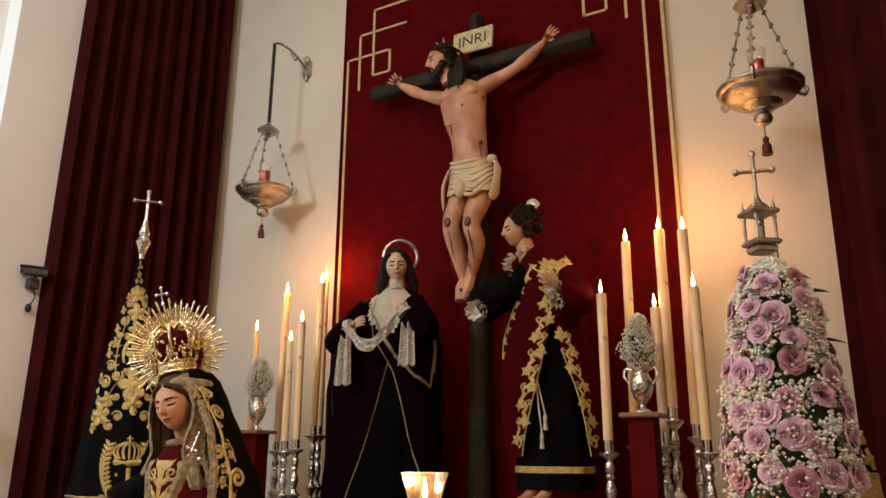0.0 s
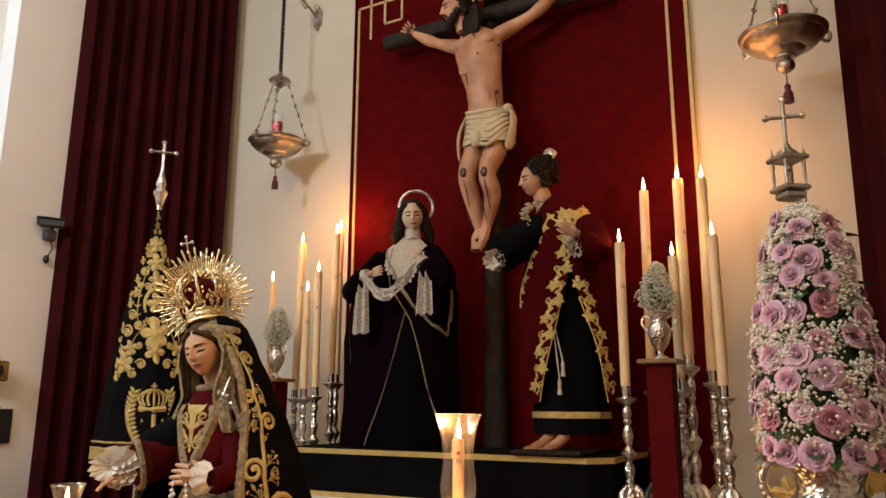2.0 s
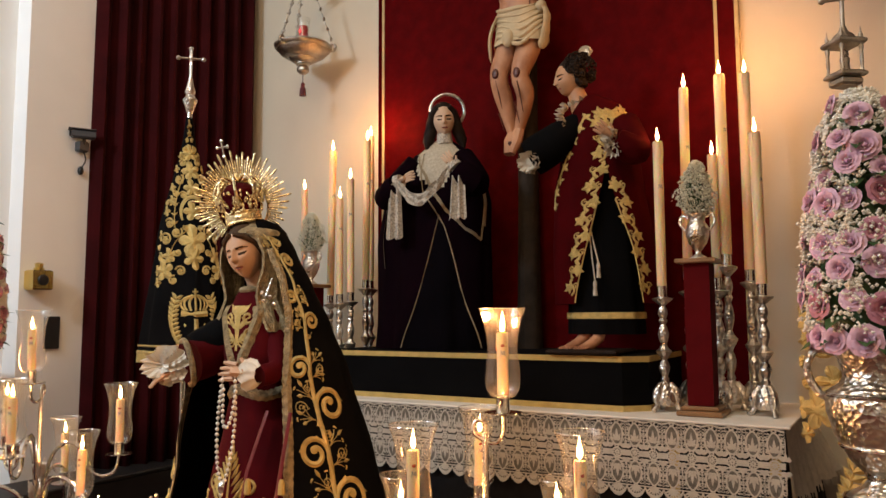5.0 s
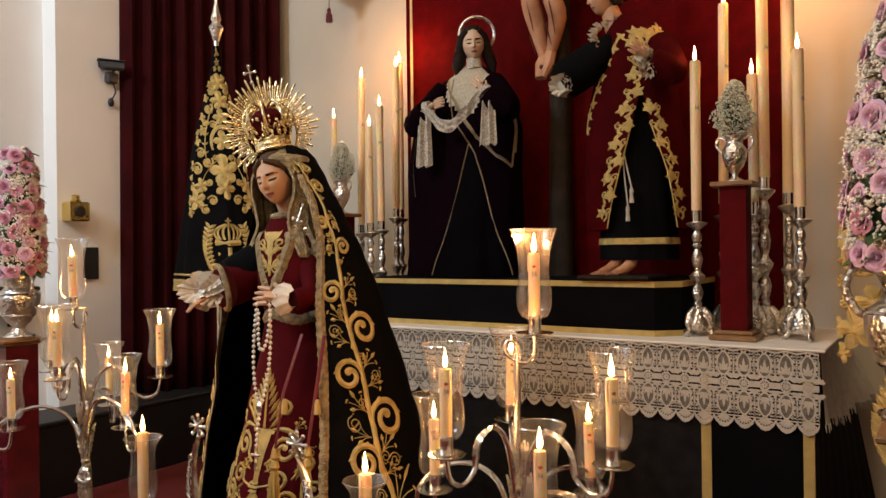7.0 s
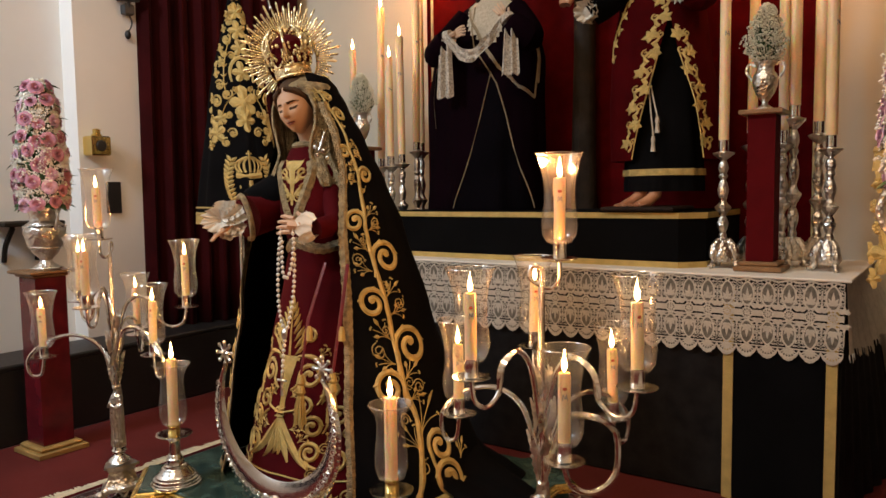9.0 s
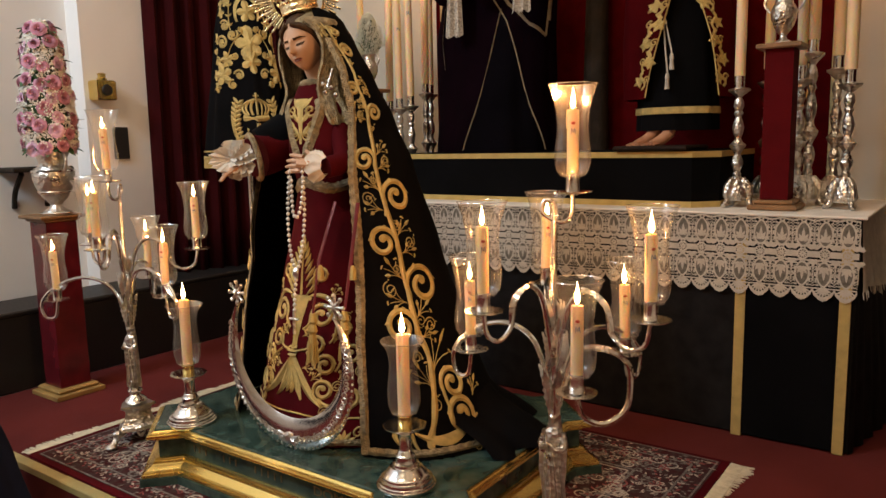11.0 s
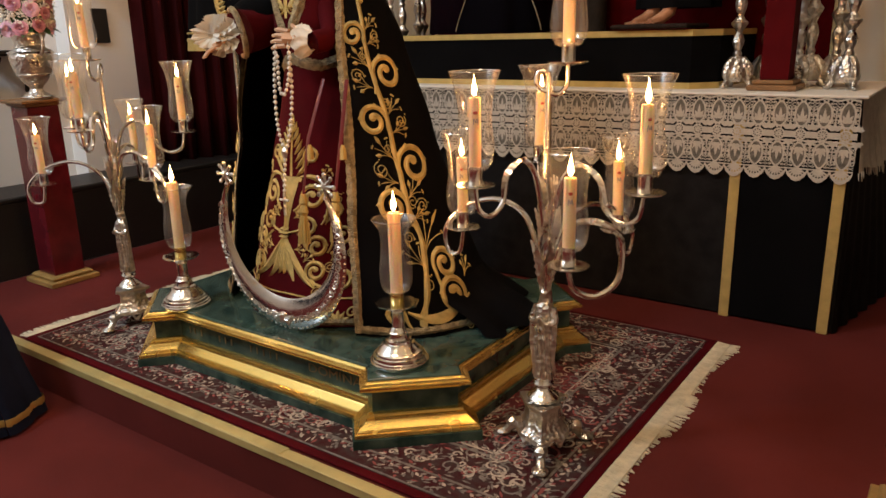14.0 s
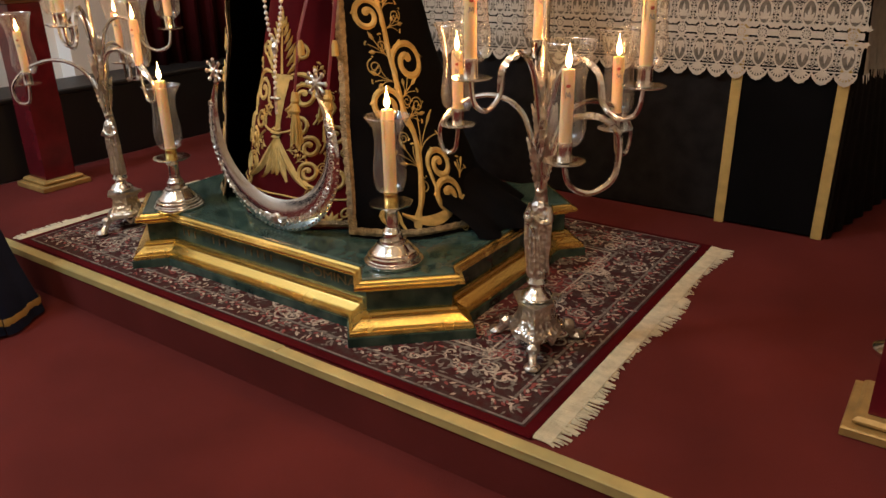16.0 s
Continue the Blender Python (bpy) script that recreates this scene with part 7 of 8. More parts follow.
part("halo_ring", B().tube([(0.145 * math.cos(t), 0.05, 0.10 + 0.145 * math.sin(t)) for t in [-0.7 + (math.pi + 1.4) * k / 40 for k in range(41)]], 0.011, 8, flat=0.5), GOLD, crown)
NR = 72
for k in range(NR):
    t = -0.72 + (math.pi + 1.44) * k / (NR - 1)
    L = (0.275, 0.232, 0.255, 0.222)[k % 4] + 0.008 * math.sin(k * 2.7) - (0.03 if t < -0.2 or t > math.pi + 0.2 else 0)
    w = 0.0045 if k % 2 else 0.0062
    ray = B()
    c, s = math.cos(t), math.sin(t)
    P = lambda r, q, y: (r * c - q * s, 0.05 + y, 0.10 + r * s + q * c)
    ray.add([P(0.140, -w * 0.7, 0), P(L, -w, 0), P(L + 0.012, 0, 0), P(L, w, 0), P(0.140, w * 0.7, 0), P(0.140, 0, -0.004), P(L, 0, -0.004)], [(0, 5, 6, 1), (5, 4, 3, 6), (1, 6, 2), (6, 3, 2), (0, 1, 2, 3, 4)])
    part("ray", ray, GOLD, crown, smooth=False)
cx = B().tube([(-0.045, 0.05, 0.36), (-0.045, 0.05, 0.43)], 0.005, 6).tube([(-0.070, 0.05, 0.408), (-0.02, 0.05, 0.408)], 0.005, 6)
for p in ((-0.045, 0.44), (-0.074, 0.408), (-0.016, 0.408), (-0.045, 0.36)):
    cx.ell((p[0], 0.05, p[1]), (0.010, 0.007, 0.010), n=8, k=6)
part("crown_cross", cx, PLAINSILVER, crown, "small jewelled cross")

moon = thing("silver_crescent", "large engraved silver crescent with star tips standing on the pedestal", "crescent")
moon.matrix_world = pose(-1.120, 2.42, PT - 0.207 * 1.1) @ Matrix.Scale(1.1, 4)
NM = 60
outer, inner = [], []
for k in range(NM + 1):
    t = math.pi * (0.785 + 1.43 * k / NM)
    w = math.sin(math.pi * k / NM) ** 0.8
    outer.append((0.292 * math.cos(t), 0.502 + 0.294 * math.sin(t)))
    inner.append(((0.286 - 0.088 * w) * math.cos(t), 0.504 + (0.288 - 0.098 * w) * math.sin(t) + 0.004 * w))
rows = []
for (ox, oz), (ix, iz) in zip(outer, inner):
    mx2, mz2 = (ox + ix) / 2, (oz + iz) / 2
    rows.append([(ox, 0.0, oz), (mx2 + (ox - mx2) * 0.7, -0.010, mz2 + (oz - mz2) * 0.7), (mx2, -0.014, mz2), (mx2 + (ix - mx2) * 0.7, -0.010, mz2 + (iz - mz2) * 0.7), (ix, 0.0, iz), (mx2, 0.008, mz2)])
part("crescent", B().grid(rows, 0, True), PLAINSILVER, moon)
eng = B()
for k in range(4, NM - 3):
    ox, oz = outer[k]
    ix, iz = inner[k]
    p = Vector((ox * 0.62 + ix * 0.38, -0.013, oz * 0.62 + iz * 0.38))
    sp = spiral(0, 0, 0.013, 1.3, k * 0.9, 1 if k % 4 else -1, 12)
    eng.tube([p + Vector((x, 0.001, z)) for x, z in sp], 0.0026, 5)
    eng.ell((ox * 0.93 + ix * 0.07, -0.005, oz * 0.93 + iz * 0.07), (0.004, 0.004, 0.004), n=6, k=4)
tagged(part("chasing", eng, SILVER, moon, "raised chased leafwork"), kind="stuff")
cherub = B().ell((0.0, -0.018, 0.252), (0.020, 0.010, 0.020), n=10, k=8)
for s in (-1, 1):
    for q in range(4):
        cherub.tube([(s * 0.012, -0.016, 0.252), (s * (0.05 - 0.006 * q), -0.016, 0.266 - 0.012 * q)], [0.007, 0.003], 6)
part("boss", cherub, SILVER, moon)
for (x, z) in (outer[0], outer[-1]):
    st = B()
    st.ell((x, -0.004, z + 0.03), (0.014, 0.010, 0.014), n=10, k=8)
    for q in range(8):
        a = q * math.pi / 4
        st.tube([(x, -0.006, z + 0.03), (x + 0.040 * math.cos(a), -0.006, z + 0.03 + 0.040 * math.sin(a))], [0.007, 0.004], 6)
        st.ell((x + 0.036 * math.cos(a), -0.008, z + 0.03 + 0.036 * math.sin(a)), (0.008, 0.006, 0.008), n=7, k=5)
    part("star_tip", st, SILVER, moon, "cast star on the tip")

beads = thing("rosary", "long string of white pearl beads hanging from the hand", "beads")
BEAD = B().ell((0, 0, 0), (0.0070, 0.0070, 0.0070), n=10, k=8).mesh("bead", [PEARL])
strands = [[(-1.145, 2.50, 1.25), (-1.15, 2.49, 1.15), (-1.145, 2.478, 1.03), (-1.125, 2.468, 0.93), (-1.095, 2.462, 0.885)], [(-1.085, 2.50, 1.25), (-1.07, 2.49, 1.12), (-1.068, 2.475, 1.0), (-1.08, 2.462, 0.91), (-1.095, 2.462, 0.885)], [(-1.13, 2.49, 1.22), (-1.12, 2.48, 1.10), (-1.095, 2.475, 1.075), (-1.075, 2.48, 1.12), (-1.07, 2.49, 1.2)], [(-1.095, 2.46, 0.87), (-1.10, 2.452, 0.80), (-1.103, 2.448, 0.74)]]
for sd in strands:
    ln = smoothline(sd, 40)
    acc = 0.0
    for p, q in zip(ln, ln[1:]):
        acc += (q - p).length
        if acc > 0.0175:
            part("bead", BEAD, None, beads, m=Matrix.Translation(q))
            acc = 0.0
    part("cord", B().tube(smoothline(sd, 6), 0.0012, 5), LINEN, beads)
part("medal", B().ell((-1.095, 2.455, 0.875), (0.014, 0.006, 0.02), n=10, k=8), SILVER, beads, "filigree silver medal")
part("pendant_cross", B().tube([(-1.103, 2.446, 0.735), (-1.104, 2.444, 0.655)], 0.005, 6).tube([(-1.125, 2.445, 0.71), (-1.082, 2.445, 0.71)], 0.0045, 6), SILVER, beads, "silver cross")
brooch = B().tube([(-1.075, 2.665, 1.60), (-1.09, 2.650, 1.53)], [0.003, 0.006], 6)
for p in ((-1.105, 2.645, 1.545), (-1.07, 2.650, 1.53), (-1.055, 2.655, 1.505), (-1.095, 2.642, 1.515)):
    brooch.ell(p, (0.009, 0.007, 0.009), n=8, k=6)
solid("dagger_brooch", brooch, SILVER, "small silver dagger brooch pinned on the mantle", "brooch")


# ---- embroidered banners on poles ----
def banner(at, top, bottom, width, face, label, finial):
    """A velvet banner gathered to a pole, its front turned to the angle face."""
    x0, y0 = at
    th = thing("banner", label, "banner", "processional banners")
    part("pole", B().tube([(x0, y0, 0.0), (x0, y0, top + 0.06)], 0.014, 10), PLAINSILVER, th, "silver pole")
    part("pole_foot", B().lathe([(0.07, 0.0), (0.07, 0.015), (0.04, 0.03), (0.02, 0.08), (0.016, 0.10)], (x0, y0, 0), 24), PLAINSILVER, th)
    rows = [(bottom, x0, y0, width, width, width * 0.55, width * 0.55), ((top + bottom) / 2, x0, y0, width * 0.62, width * 0.62, width * 0.36, width * 0.36), (top - 0.1, x0, y0, width * 0.10, width * 0.10, width * 0.09, width * 0.09), (top, x0, y0, 0.02, 0.02, 0.02, 0.02)]
    rb = Robe(rows, 0.05, 7, 0.6)
    c = B()
    rb.build(c, face - 1.75, face + 1.75, bottom, top, 50, 36, 0)
    part("cloth", c, BLACKVELVET, th, "black velvet cloth")
    f = flatmap(rb, lambda z: face)
    e = B()
    span = top - bottom
    def curl(x, z, r, a, s, w):
        x, r, w = x * 1.35, r * 1.2, w * 1.1
        p = spiral(x, z, r, 1.35, a, s, 20)
        e.ribbon(p, taper(len(p), w * 0.5, w * 0.35, w * 0.2), f, 0, 0.006)
        for a2 in range(5):
            sprig(e, f, x, z, a2 * 1.257 + a, r * 0.60, w * 0.75, 0, 0.006)
    def floret(x, z, r, a0=math.pi / 2, n=5):
        x, r = x * 1.35, r * 1.22
        for a2 in range(n):
            a = a0 + (a2 - (n - 1) / 2) * 2 * math.pi / n
            L = r * (1.12 if a2 == (n - 1) // 2 else 0.92)
            e.ribbon([(x + L * u * math.cos(a + 0.25 * u), z + L * u * math.sin(a + 0.25 * u)) for u in (0.1, 0.35, 0.6, 0.82, 1.0)], [r * q for q in (0.10, 0.24, 0.34, 0.30, 0.10)], f, 0, 0.009)
            sprig(e, f, x, z, a + math.pi / n, r * 0.62, r * 0.13, 0, 0.007)
        rows2 = [[f(x + q * math.cos(g), z + q * math.sin(g), h) for g in [2 * math.pi * i / 10 for i in range(10)]] for q, h in ((r * 0.30, 0.002), (r * 0.16, 0.010), (0.001, 0.011))]
        e.grid(rows2, 0, True)
    floret(0, top - 0.045, 0.026, n=3)
    for dz, r in ((0.10, 0.020), (0.22, 0.042), (0.33, 0.046), (0.43, 0.040)):
        floret(0, top - dz, r)
    arch = [(0.066 * math.cos(q), top - 0.575 + 0.092 * math.sin(q)) for q in [-0.5 + (math.pi + 1.0) * i / 24 for i in range(25)]]
    e.ribbon(arch, taper(25, 0.006, 0.006, 0.006), f, 0, 0.008)
    floret(0, top - 0.57, 0.048)
    floret(0, top - 0.74, 0.072)
    floret(0, top - 0.835, 0.050, -math.pi / 2)
    for s in (-1, 1):
        for x, dz, r, a, w in ((0.016, 0.14, 0.013, 0.4, 0.007), (0.028, 0.19, 0.016, 2.0, 0.008), (0.034, 0.275, 0.020, 0.5, 0.009), (0.052, 0.37, 0.024, 2.2, 0.010), (0.036, 0.47, 0.018, 0.8, 0.008), (0.100, 0.63, 0.026, 0.6, 0.010), (0.068, 0.685, 0.026, 2.4, 0.010), (0.118, 0.72, 0.030, 0.9, 0.011), (0.055, 0.905, 0.024, 0.3, 0.009), (0.150, 0.82, 0.022, 1.2, 0.008)):
            curl(s * x, top - dz, r, a if s > 0 else math.pi - a, s, w)
        floret(s * 0.100, top - 0.82, 0.036)
        floret(s * 0.125, top - 0.90, 0.052)
        floret(s * 0.085, top - 0.50, 0.026)
        for x, dz, r in ((0.045, 0.23, 0.018), (0.062, 0.31, 0.022), (0.085, 0.42, 0.024), (0.115, 0.56, 0.026), (0.150, 0.70, 0.026), (0.165, 0.90, 0.026), (0.155, 0.97, 0.024)):
            floret(s * x, top - dz, r, math.pi / 2 - s * 0.8, 4)
        for x, dz, r, a, w in ((0.030, 0.235, 0.014, 1.0, 0.006), (0.065, 0.455, 0.018, 1.4, 0.008), (0.120, 0.50, 0.018, 0.2, 0.008), (0.065, 0.80, 0.018, 0.5, 0.008), (0.165, 0.76, 0.018, 0.5, 0.008), (0.085, 0.955, 0.022, 2.0, 0.009), (0.03, 0.66, 0.014, 1.0, 0.007)):
            curl(s * x, top - dz, r, a if s > 0 else math.pi - a, -s, w)
        stem2 = bez((s * 0.02, top - 0.30), (s * 0.12, top - 0.52), (s * 0.10, top - 0.66), 12)
        e.ribbon(stem2, 0.003, f, 0, 0.005)
        for i in (3, 5, 7, 9, 11):
            for d in (-1, 1):
                sprig(e, f, *stem2[i], math.pi / 2 + d * 0.9, 0.026, 0.0055, 0, 0.006)
        e.ribbon(bez((s * 0.01, top - 0.66), (s * 0.14, top - 0.74), (s * 0.13, top - 0.86), 12), 0.003, f, 0, 0.005)
    zc = top - 1.14
    # crown emblem, cross and palm branches
    e.ribbon([(-0.075, zc), (0, zc - 0.006), (0.075, zc)], 0.016, f, 0, 0.008)
    for q in range(7):
        a = math.pi * (0.14 + 0.72 * q / 6)
        e.ribbon(bez((0.07 * math.cos(a) * 0.9, zc + 0.014), (0.125 * math.cos(a), zc + 0.07), (0.015 * math.cos(a), zc + 0.098), 8), 0.0065, f, 0, 0.007)
    e.ribbon([(0, zc + 0.095), (0, zc + 0.135)], 0.006, f, 0, 0.006)
    e.ribbon([(-0.016, zc + 0.118), (0.016, zc + 0.118)], 0.005, f, 0, 0.006)
    e.ribbon([(0, zc - 0.03), (0, zc - 0.16)], 0.011, f, 0, 0.006)
    e.ribbon([(-0.06, zc - 0.065), (0.06, zc - 0.065)], 0.010, f, 0, 0.006)
    for s in (-1, 1):
        arc = bez((s * 0.10, zc + 0.08), (s * 0.17, zc - 0.10), (s * 0.04, zc - 0.24), 14)
        e.ribbon(arc, 0.004, f, 0, 0.005)
        for i, (x, zz2) in enumerate(arc):
            for d in (-1, 1):
                sprig(e, f, x, zz2, math.pi / 2 + d * 0.8 + s * 0.3, 0.042, 0.011, 0, 0.006)
    for zf, tall in ((bottom + 0.012, 0.012), (bottom + 0.05, 0.006)):
        rb.strip(e, [(face - 1.7 + 3.4 * q / 12, zf) for q in range(13)], tall, 0, 0.006, 3)
    tagged(part("embroidery", e, GOLDTHREAD, th, "raised gold embroidery"), kind="stuff")
    part("fringe", B().grid([[rb.p(face - 1.75 + 3.5 * q / 60, bottom + 0.004, 0.003) for q in range(61)], [tuple(Vector(rb.p(face - 1.75 + 3.5 * q / 60, bottom, 0.003 + 0.004 * (q % 2))) - Vector((0, 0, 0.045))) for q in range(61)]]), GOLDTAPE, th, "gold fringe")
    z = top + 0.03
    fin = B().lathe([(0.012, 0), (0.010, 0.03), (0.001, 0.035)] if finial != "cross" else [(0.016, 0), (0.020, 0.01), (0.026, 0.035), (0.038, 0.065), (0.042, 0.08), (0.030, 0.095), (0.022, 0.11), (0.030, 0.13), (0.024, 0.15), (0.014, 0.19), (0.012, 0.21)], (x0, y0, z), 20)
    part("finial", fin, SILVER, th, "turned silver finial")
    zx = z + 0.20
    d = Vector((-math.sin(face), math.cos(face), 0))
    if finial == "cross":
        cr = B().tube([(x0, y0, zx), (x0, y0, zx + 0.19)], 0.011, 8, flat=0.6)
        cr.tube([Vector((x0, y0, zx + 0.13)) - d * 0.07, Vector((x0, y0, zx + 0.13)) + d * 0.07], 0.011, 8, flat=0.6)
        for p in (Vector((x0, y0, zx + 0.19)), Vector((x0, y0, zx + 0.13)) - d * 0.07, Vector((x0, y0, zx + 0.13)) + d * 0.07):
            cr.ell(p, (0.014, 0.014, 0.014), n=8, k=6)
        part("finial_cross", cr, SILVER, th, "chased silver cross")
    return th, rb


banner((-2.58, 3.52), 2.62, 1.25, 0.32, -0.72, "black velvet banner thick with gold embroidery on a silver pole", "cross")
bn, _ = banner((0.845, 3.10), 2.08, 1.46, 0.19, -1.2, "black velvet banner with gold fringe behind the roses", "temple")
# little silver temple and cross on the second pole
tx, ty, tz = 0.832, 3.09, 2.13
part("temple_floor", B().box((tx, ty, tz), (0.085, 0.085, 0.014), bev=0.004, rz=0.7).box((tx, ty, tz - 0.018), (0.065, 0.065, 0.022), bev=0.006, rz=0.7), OLDSILVER, bn, "silver platform")
for k in range(4):
    a = 0.7 + math.pi / 4 + k * math.pi / 2
    px, py = tx + 0.045 * math.cos(a), ty + 0.045 * math.sin(a)
    part("colonnette", B().lathe([(0.006, 0.0), (0.004, 0.01), (0.0055, 0.03), (0.004, 0.05), (0.007, 0.062), (0.004, 0.07)], (px, py, tz + 0.007), 10), OLDSILVER, bn)
    part("pinnacle", B().lathe([(0.005, 0), (0.006, 0.008), (0.003, 0.015), (0.001, 0.03)], (px, py, tz + 0.093), 8), OLDSILVER, bn)
part("temple_roof", B().box((tx, ty, tz + 0.085), (0.09, 0.09, 0.014), bev=0.004, rz=0.7).lathe([(0.036, 0.092), (0.028, 0.105), (0.014, 0.115), (0.008, 0.13)], (tx, ty, tz), 14), OLDSILVER, bn, "silver roof")
part("figurine", B().lathe([(0.014, 0.008), (0.012, 0.03), (0.014, 0.045), (0.006, 0.055), (0.008, 0.062), (0.001, 0.072)], (tx, ty, tz), 10), OLDSILVER, bn)
cr = B().tube([(tx, ty, tz + 0.12), (tx, ty, tz + 0.25)], 0.006, 8).tube([(tx - 0.05, ty - 0.012, tz + 0.205), (tx + 0.05, ty + 0.012, tz + 0.205)], 0.006, 8)
for p in ((tx, ty, tz + 0.255), (tx - 0.052, ty - 0.012, tz + 0.205), (tx + 0.052, ty + 0.012, tz + 0.205), (tx, ty, tz + 0.205)):
    cr.ell(p, (0.011, 0.008, 0.011), n=8, k=6)
part("temple_cross", cr, OLDSILVER, bn, "small silver cross")
for ob in bn.children:
    if ob.name.split(".")[0] in ("temple_floor", "colonnette", "pinnacle", "temple_roof", "figurine", "temple_cross"):
        ob.matrix_local = Matrix.Translation((0.816, ty, 2.160)) @ Matrix.Diagonal((1.0, 1.0, 1.16, 1)) @ Matrix.Translation((-tx, -ty, -tz))


# ---- hanging sanctuary lamps ----
def sanctuary_lamp(x, y, zrim, sx):
    th = thing("sanctuary_lamp", "hanging tarnished silver lamp with a red votive glass", "lamp", "hanging lamps", at=(x, y, zrim))
    bowl = [(0.001, -0.205), (0.024, -0.200), (0.040, -0.186), (0.045, -0.168), (0.040, -0.150), (0.026, -0.140), (0.030, -0.134), (0.052, -0.130), (0.054, -0.122), (0.070, -0.116), (0.092, -0.100), (0.098, -0.090), (0.120, -0.084), (0.158, -0.062), (0.180, -0.036), (0.184, -0.026), (0.196, -0.022), (0.206, -0.008), (0.208, 0.0), (0.202, 0.006), (0.180, -0.012), (0.10, -0.03), (0.001, -0.035)]
    part("bowl", B().lathe(bowl, n=48, fn=lambda a, z: 1 + 0.015 * math.sin(18 * a) * (1 if z < -0.02 else 0)), OLDSILVER, th, "chased silver bowl")
    H = 0.47
    part("cap", B().lathe([(0.01, H - 0.05), (0.03, H - 0.03), (0.02, H - 0.012), (0.074, H - 0.004), (0.082, H + 0.006), (0.076, H + 0.018), (0.058, H + 0.034), (0.030, H + 0.046), (0.018, H + 0.06), (0.012, H + 0.08)], n=28), OLDSILVER, th)
    for k in range(3):
        a = 0.5 + k * 2 * math.pi / 3
        c, s = math.cos(a), math.sin(a)
        br = B().tube([q for q in smoothline([(0.18 * c, 0.18 * s, -0.02), (0.22 * c, 0.22 * s, -0.035), (0.235 * c, 0.235 * s, 0.0), (0.21 * c, 0.21 * s, 0.02), (0.20 * c, 0.20 * s, 0.0)], 4)], 0.010, 7)
        part("bracket_scroll", br, OLDSILVER, th)
        ch = B()
        p0, p1 = Vector((0.215 * c, 0.215 * s, 0.015)), Vector((0.055 * c, 0.055 * s, H))
        side = Vector((-s, c, 0))
        for q in range(18):
            w = p0.lerp(p1, (q + 0.5) / 18)
            if q % 3 == 1:
                for e in (-1, 1):
                    ch.ell(w + side * e * 0.012, (0.008, 0.008, 0.010), n=7, k=5)
                ch.ell(w, (0.010, 0.010, 0.017), n=7, k=5)
            else:
                ch.tube([w + (p1 - p0).normalized() * 0.014 * math.cos(g) + side * 0.006 * math.sin(g) for g in [2 * math.pi * i / 8 for i in range(9)]], 0.0028, 5)
        part("chain", ch, OLDSILVER, th, "linked silver chain")
    v = part("votive_glass", B().lathe([(0.026, -0.03), (0.034, 0.05), (0.034, 0.15), (0.030, 0.15), (0.028, 0.06)], n=20), REDGLASS, th, "red votive glass")
    part("votive_flame", B().ell((-0.004, -0.033, 0.11), (0.010, 0.006, 0.016), n=10, k=8), REDGLOW, v, "glowing red flame")
    gs = part("glass_cylinder", B().lathe([(0.042, 0.0), (0.042, 0.17), (0.050, 0.21)], n=24, cap=False), GLASS, th)
    gs.visible_shadow = False
    t = B().tube([(0, 0, -0.18), (0, 0, -0.27)], 0.003, 6)
    t.tube([(0, 0, -0.262), (0, 0, -0.275), (0, 0, -0.295), (0, 0, -0.31), (0, 0, -0.36)], [0.006, 0.016, 0.012, 0.022, 0.025], 12)
    part("tassel", t, TASSEL, th, "burgundy silk tassel")
    zt = 4.62 - zrim
    rope = B()
    n = 60
    for s in (0, math.pi):
        rope.tube([(0.007 * math.cos(s + i * 0.9) , 0.007 * math.sin(s + i * 0.9), H + 0.07 + (zt - H - 0.07) * i / n) for i in range(n + 1)], 0.009, 6)
    part("rope", rope, ROPE, th, "dark twisted rope")
    arm = B().tube(smoothline([(0, 0, zt), (0.02 * sx, 0.05, zt + 0.015), (0.06 * sx, 0.15, zt - 0.02), (0.08 * sx, BACK - y - 0.03, zt - 0.10)], 5), 0.010, 8)
    arm.tube(smoothline([(0.05 * sx, 0.12, zt - 0.02), (0.07 * sx, 0.16, zt - 0.08), (0.06 * sx, 0.20, zt - 0.05)], 5), 0.007, 7)
    part("wall_arm", arm, OLDSILVER, th, "scrolled silver arm")
    part("wall_plate", B().box((0.08 * sx, BACK - y - 0.010, zt - 0.10), (0.075, 0.02, 0.14), bev=0.008).ell((0.08 * sx, BACK - y - 0.02, zt - 0.02), (0.022, 0.015, 0.03), n=10, k=6).ell((0.08 * sx, BACK - y - 0.02, zt - 0.18), (0.016, 0.015, 0.03), n=10, k=6), OLDSILVER, th, "silver wall plate")


sanctuary_lamp(-2.66, 4.58, 3.40, 1)
sanctuary_lamp(0.765, 4.42, 3.31, -1)

# ---- fittings on the side pier ----
cctv = thing("security_camera", "grey plastic security camera on a wall bracket", "camera", at=(-3.80, 3.64, 2.66))
cctv.matrix_world = pose(-3.80, 3.62, 2.68) @ Matrix.Scale(0.68, 4)
part("housing", B().box((0.10, -0.03, 0.02), (0.10, 0.22, 0.075), bev=0.012, rz=-0.5), PLASTIC, cctv)
part("sun_hood", B().box((0.105, -0.045, 0.064), (0.115, 0.25, 0.010), bev=0.004, rz=-0.5), PLASTIC, cctv)
part("lens", B().lathe([(0.026, 0), (0.028, 0.012), (0.02, 0.014), (0.001, 0.008)], n=18), BLACKPAINT, cctv, "dark round lens", m=pose(0.047, -0.128, 0.02, 90, 0, -28))
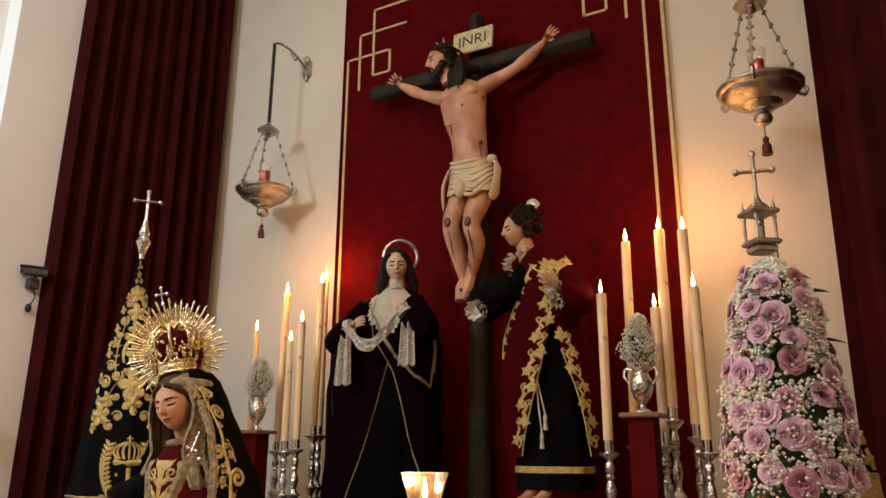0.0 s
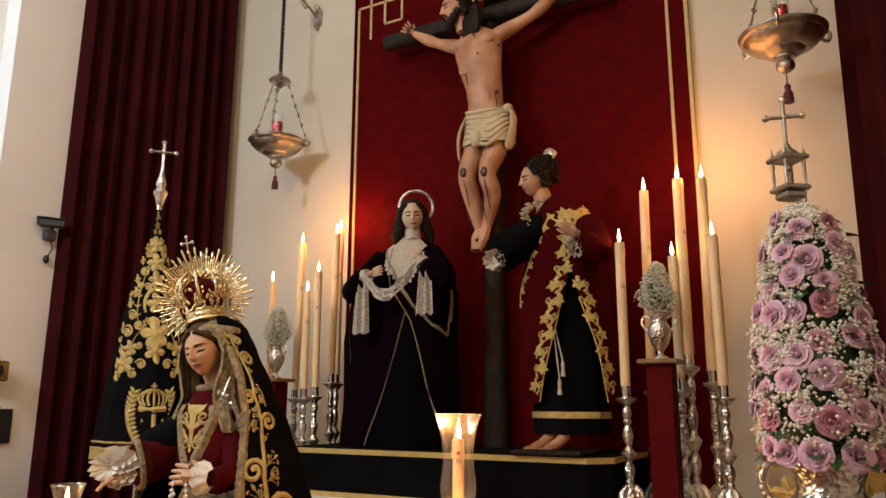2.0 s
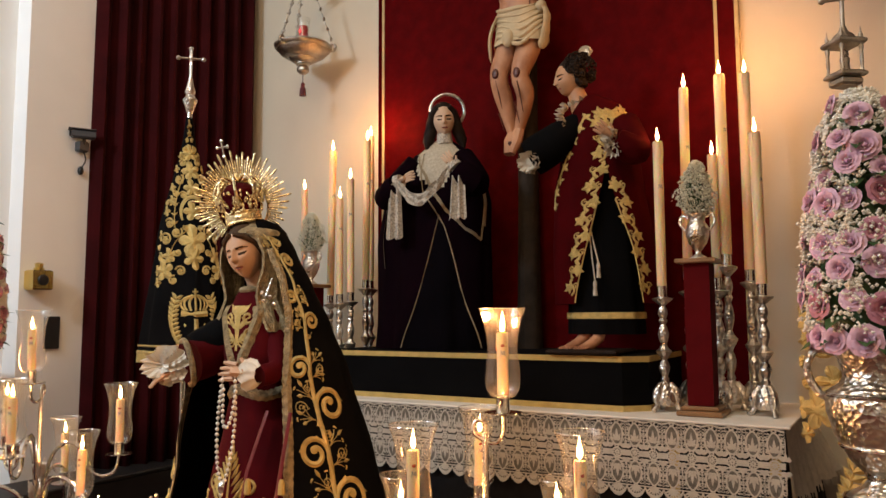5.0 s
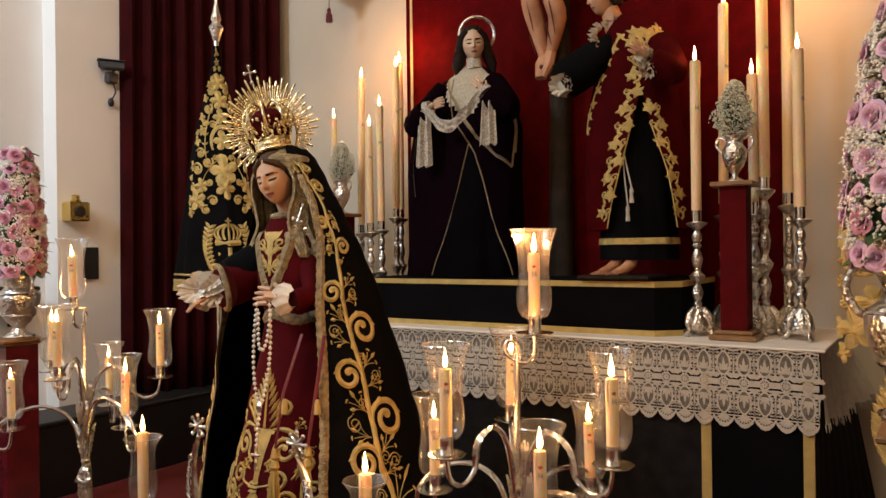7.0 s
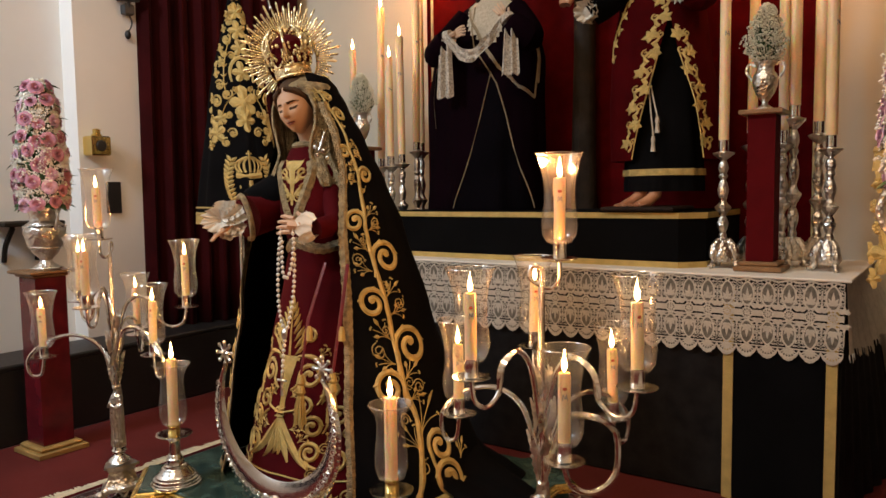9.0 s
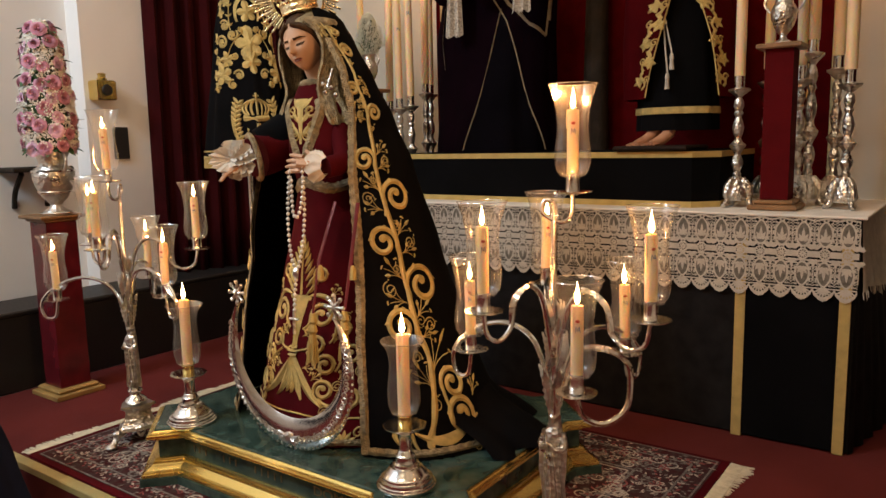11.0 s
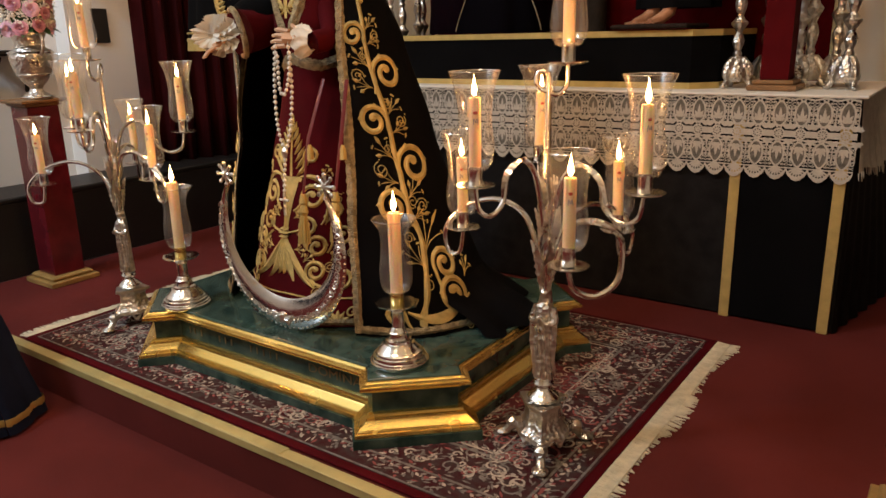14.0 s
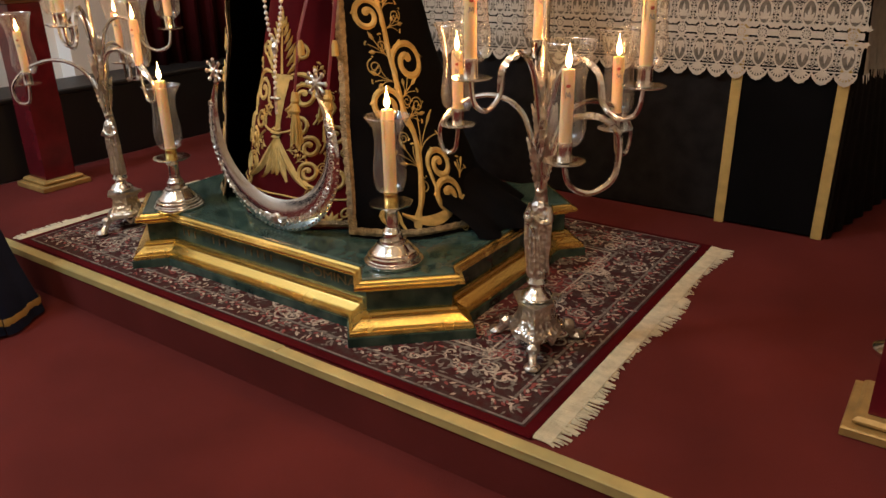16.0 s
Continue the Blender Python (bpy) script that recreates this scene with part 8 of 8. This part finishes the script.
part("bracket", B().tube([(0.01, 0, -0.12), (0.06, 0, -0.08), (0.09, -0.01, -0.02)], 0.018, 8).box((0.04, 0, -0.09), (0.08, 0.10, 0.11), bev=0.015), PLASTIC, cctv)
part("cable", B().tube(smoothline([(0.05, 0.01, -0.14), (0.06, 0.03, -0.22), (0.03, 0.01, -0.30), (0.0, 0.0, -0.34)], 5), 0.008, 6).ell((0.03, 0.0, -0.33), (0.03, 0.03, 0.045), n=10, k=8), BLACKPAINT, cctv)
bell = thing("brass_box", "square polished brass box with a round dark window", "box", at=(-3.80, 3.345, 1.70))
part("case", B().box((0.05, 0, 0), (0.10, 0.13, 0.125), bev=0.008), BRASS, bell)
part("neck", B().lathe([(0.03, 0.06), (0.032, 0.075), (0.024, 0.08), (0.024, 0.10), (0.03, 0.104), (0.01, 0.112)], (0.05, 0, 0), 20), BRASS, bell)
part("window", B().lathe([(0.030, 0), (0.036, 0.004), (0.030, 0.010), (0.001, 0.010)], n=22), BLACKPAINT, bell, "round dark window", m=pose(0.10, 0.0, 0.0, 0, 90, 0))
solid("wall_panel", B().box((-3.792, 3.47, 1.365), (0.016, 0.10, 0.21), bev=0.004), BLACKPAINT, "small black panel fixed to the pier", "panel")
shelf = thing("wall_shelf", "small dark wooden wall shelf on a turned bracket", "shelf", at=(-3.95, 2.92, 1.20))
part("board", B().box((0.11, 0, 0.015), (0.22, 0.36, 0.03), bev=0.008), DARKWOOD, shelf)
part("bracket", B().tube(smoothline([(0.01, 0.10, -0.22), (0.04, 0.10, -0.12), (0.14, 0.10, -0.01)], 5), 0.016, 8), DARKWOOD, shelf)
part("bracket", B().tube(smoothline([(0.01, -0.10, -0.22), (0.04, -0.10, -0.12), (0.14, -0.10, -0.01)], 5), 0.016, 8), DARKWOOD, shelf)

# dark blue draped stand on the lower floor
dr = Robe([(LOW + 0.012, -2.17, 1.75, 0.22, 0.22, 0.22, 0.22), (0.15, -2.24, 1.74, 0.19, 0.19, 0.19, 0.19), (0.75, -2.37, 1.62, 0.15, 0.15, 0.15, 0.15)], 0.05, 8)
cl2 = B()
dr.build(cl2, 0, 2 * math.pi, LOW + 0.012, 0.75, 60, 14, 0)
cl2.ell((-2.37, 1.62, 0.75), (0.15, 0.15, 0.03), 0, 20, 6)
dr.strip(cl2, [(2 * math.pi * k / 20, LOW + 0.06) for k in range(21)], 0.016, 1, 0.003, 4)
solid("draped_stand", cl2, [STANDBLUE, GOLDTAPE], "stand draped in dark blue velvet with a gold band", "stand")
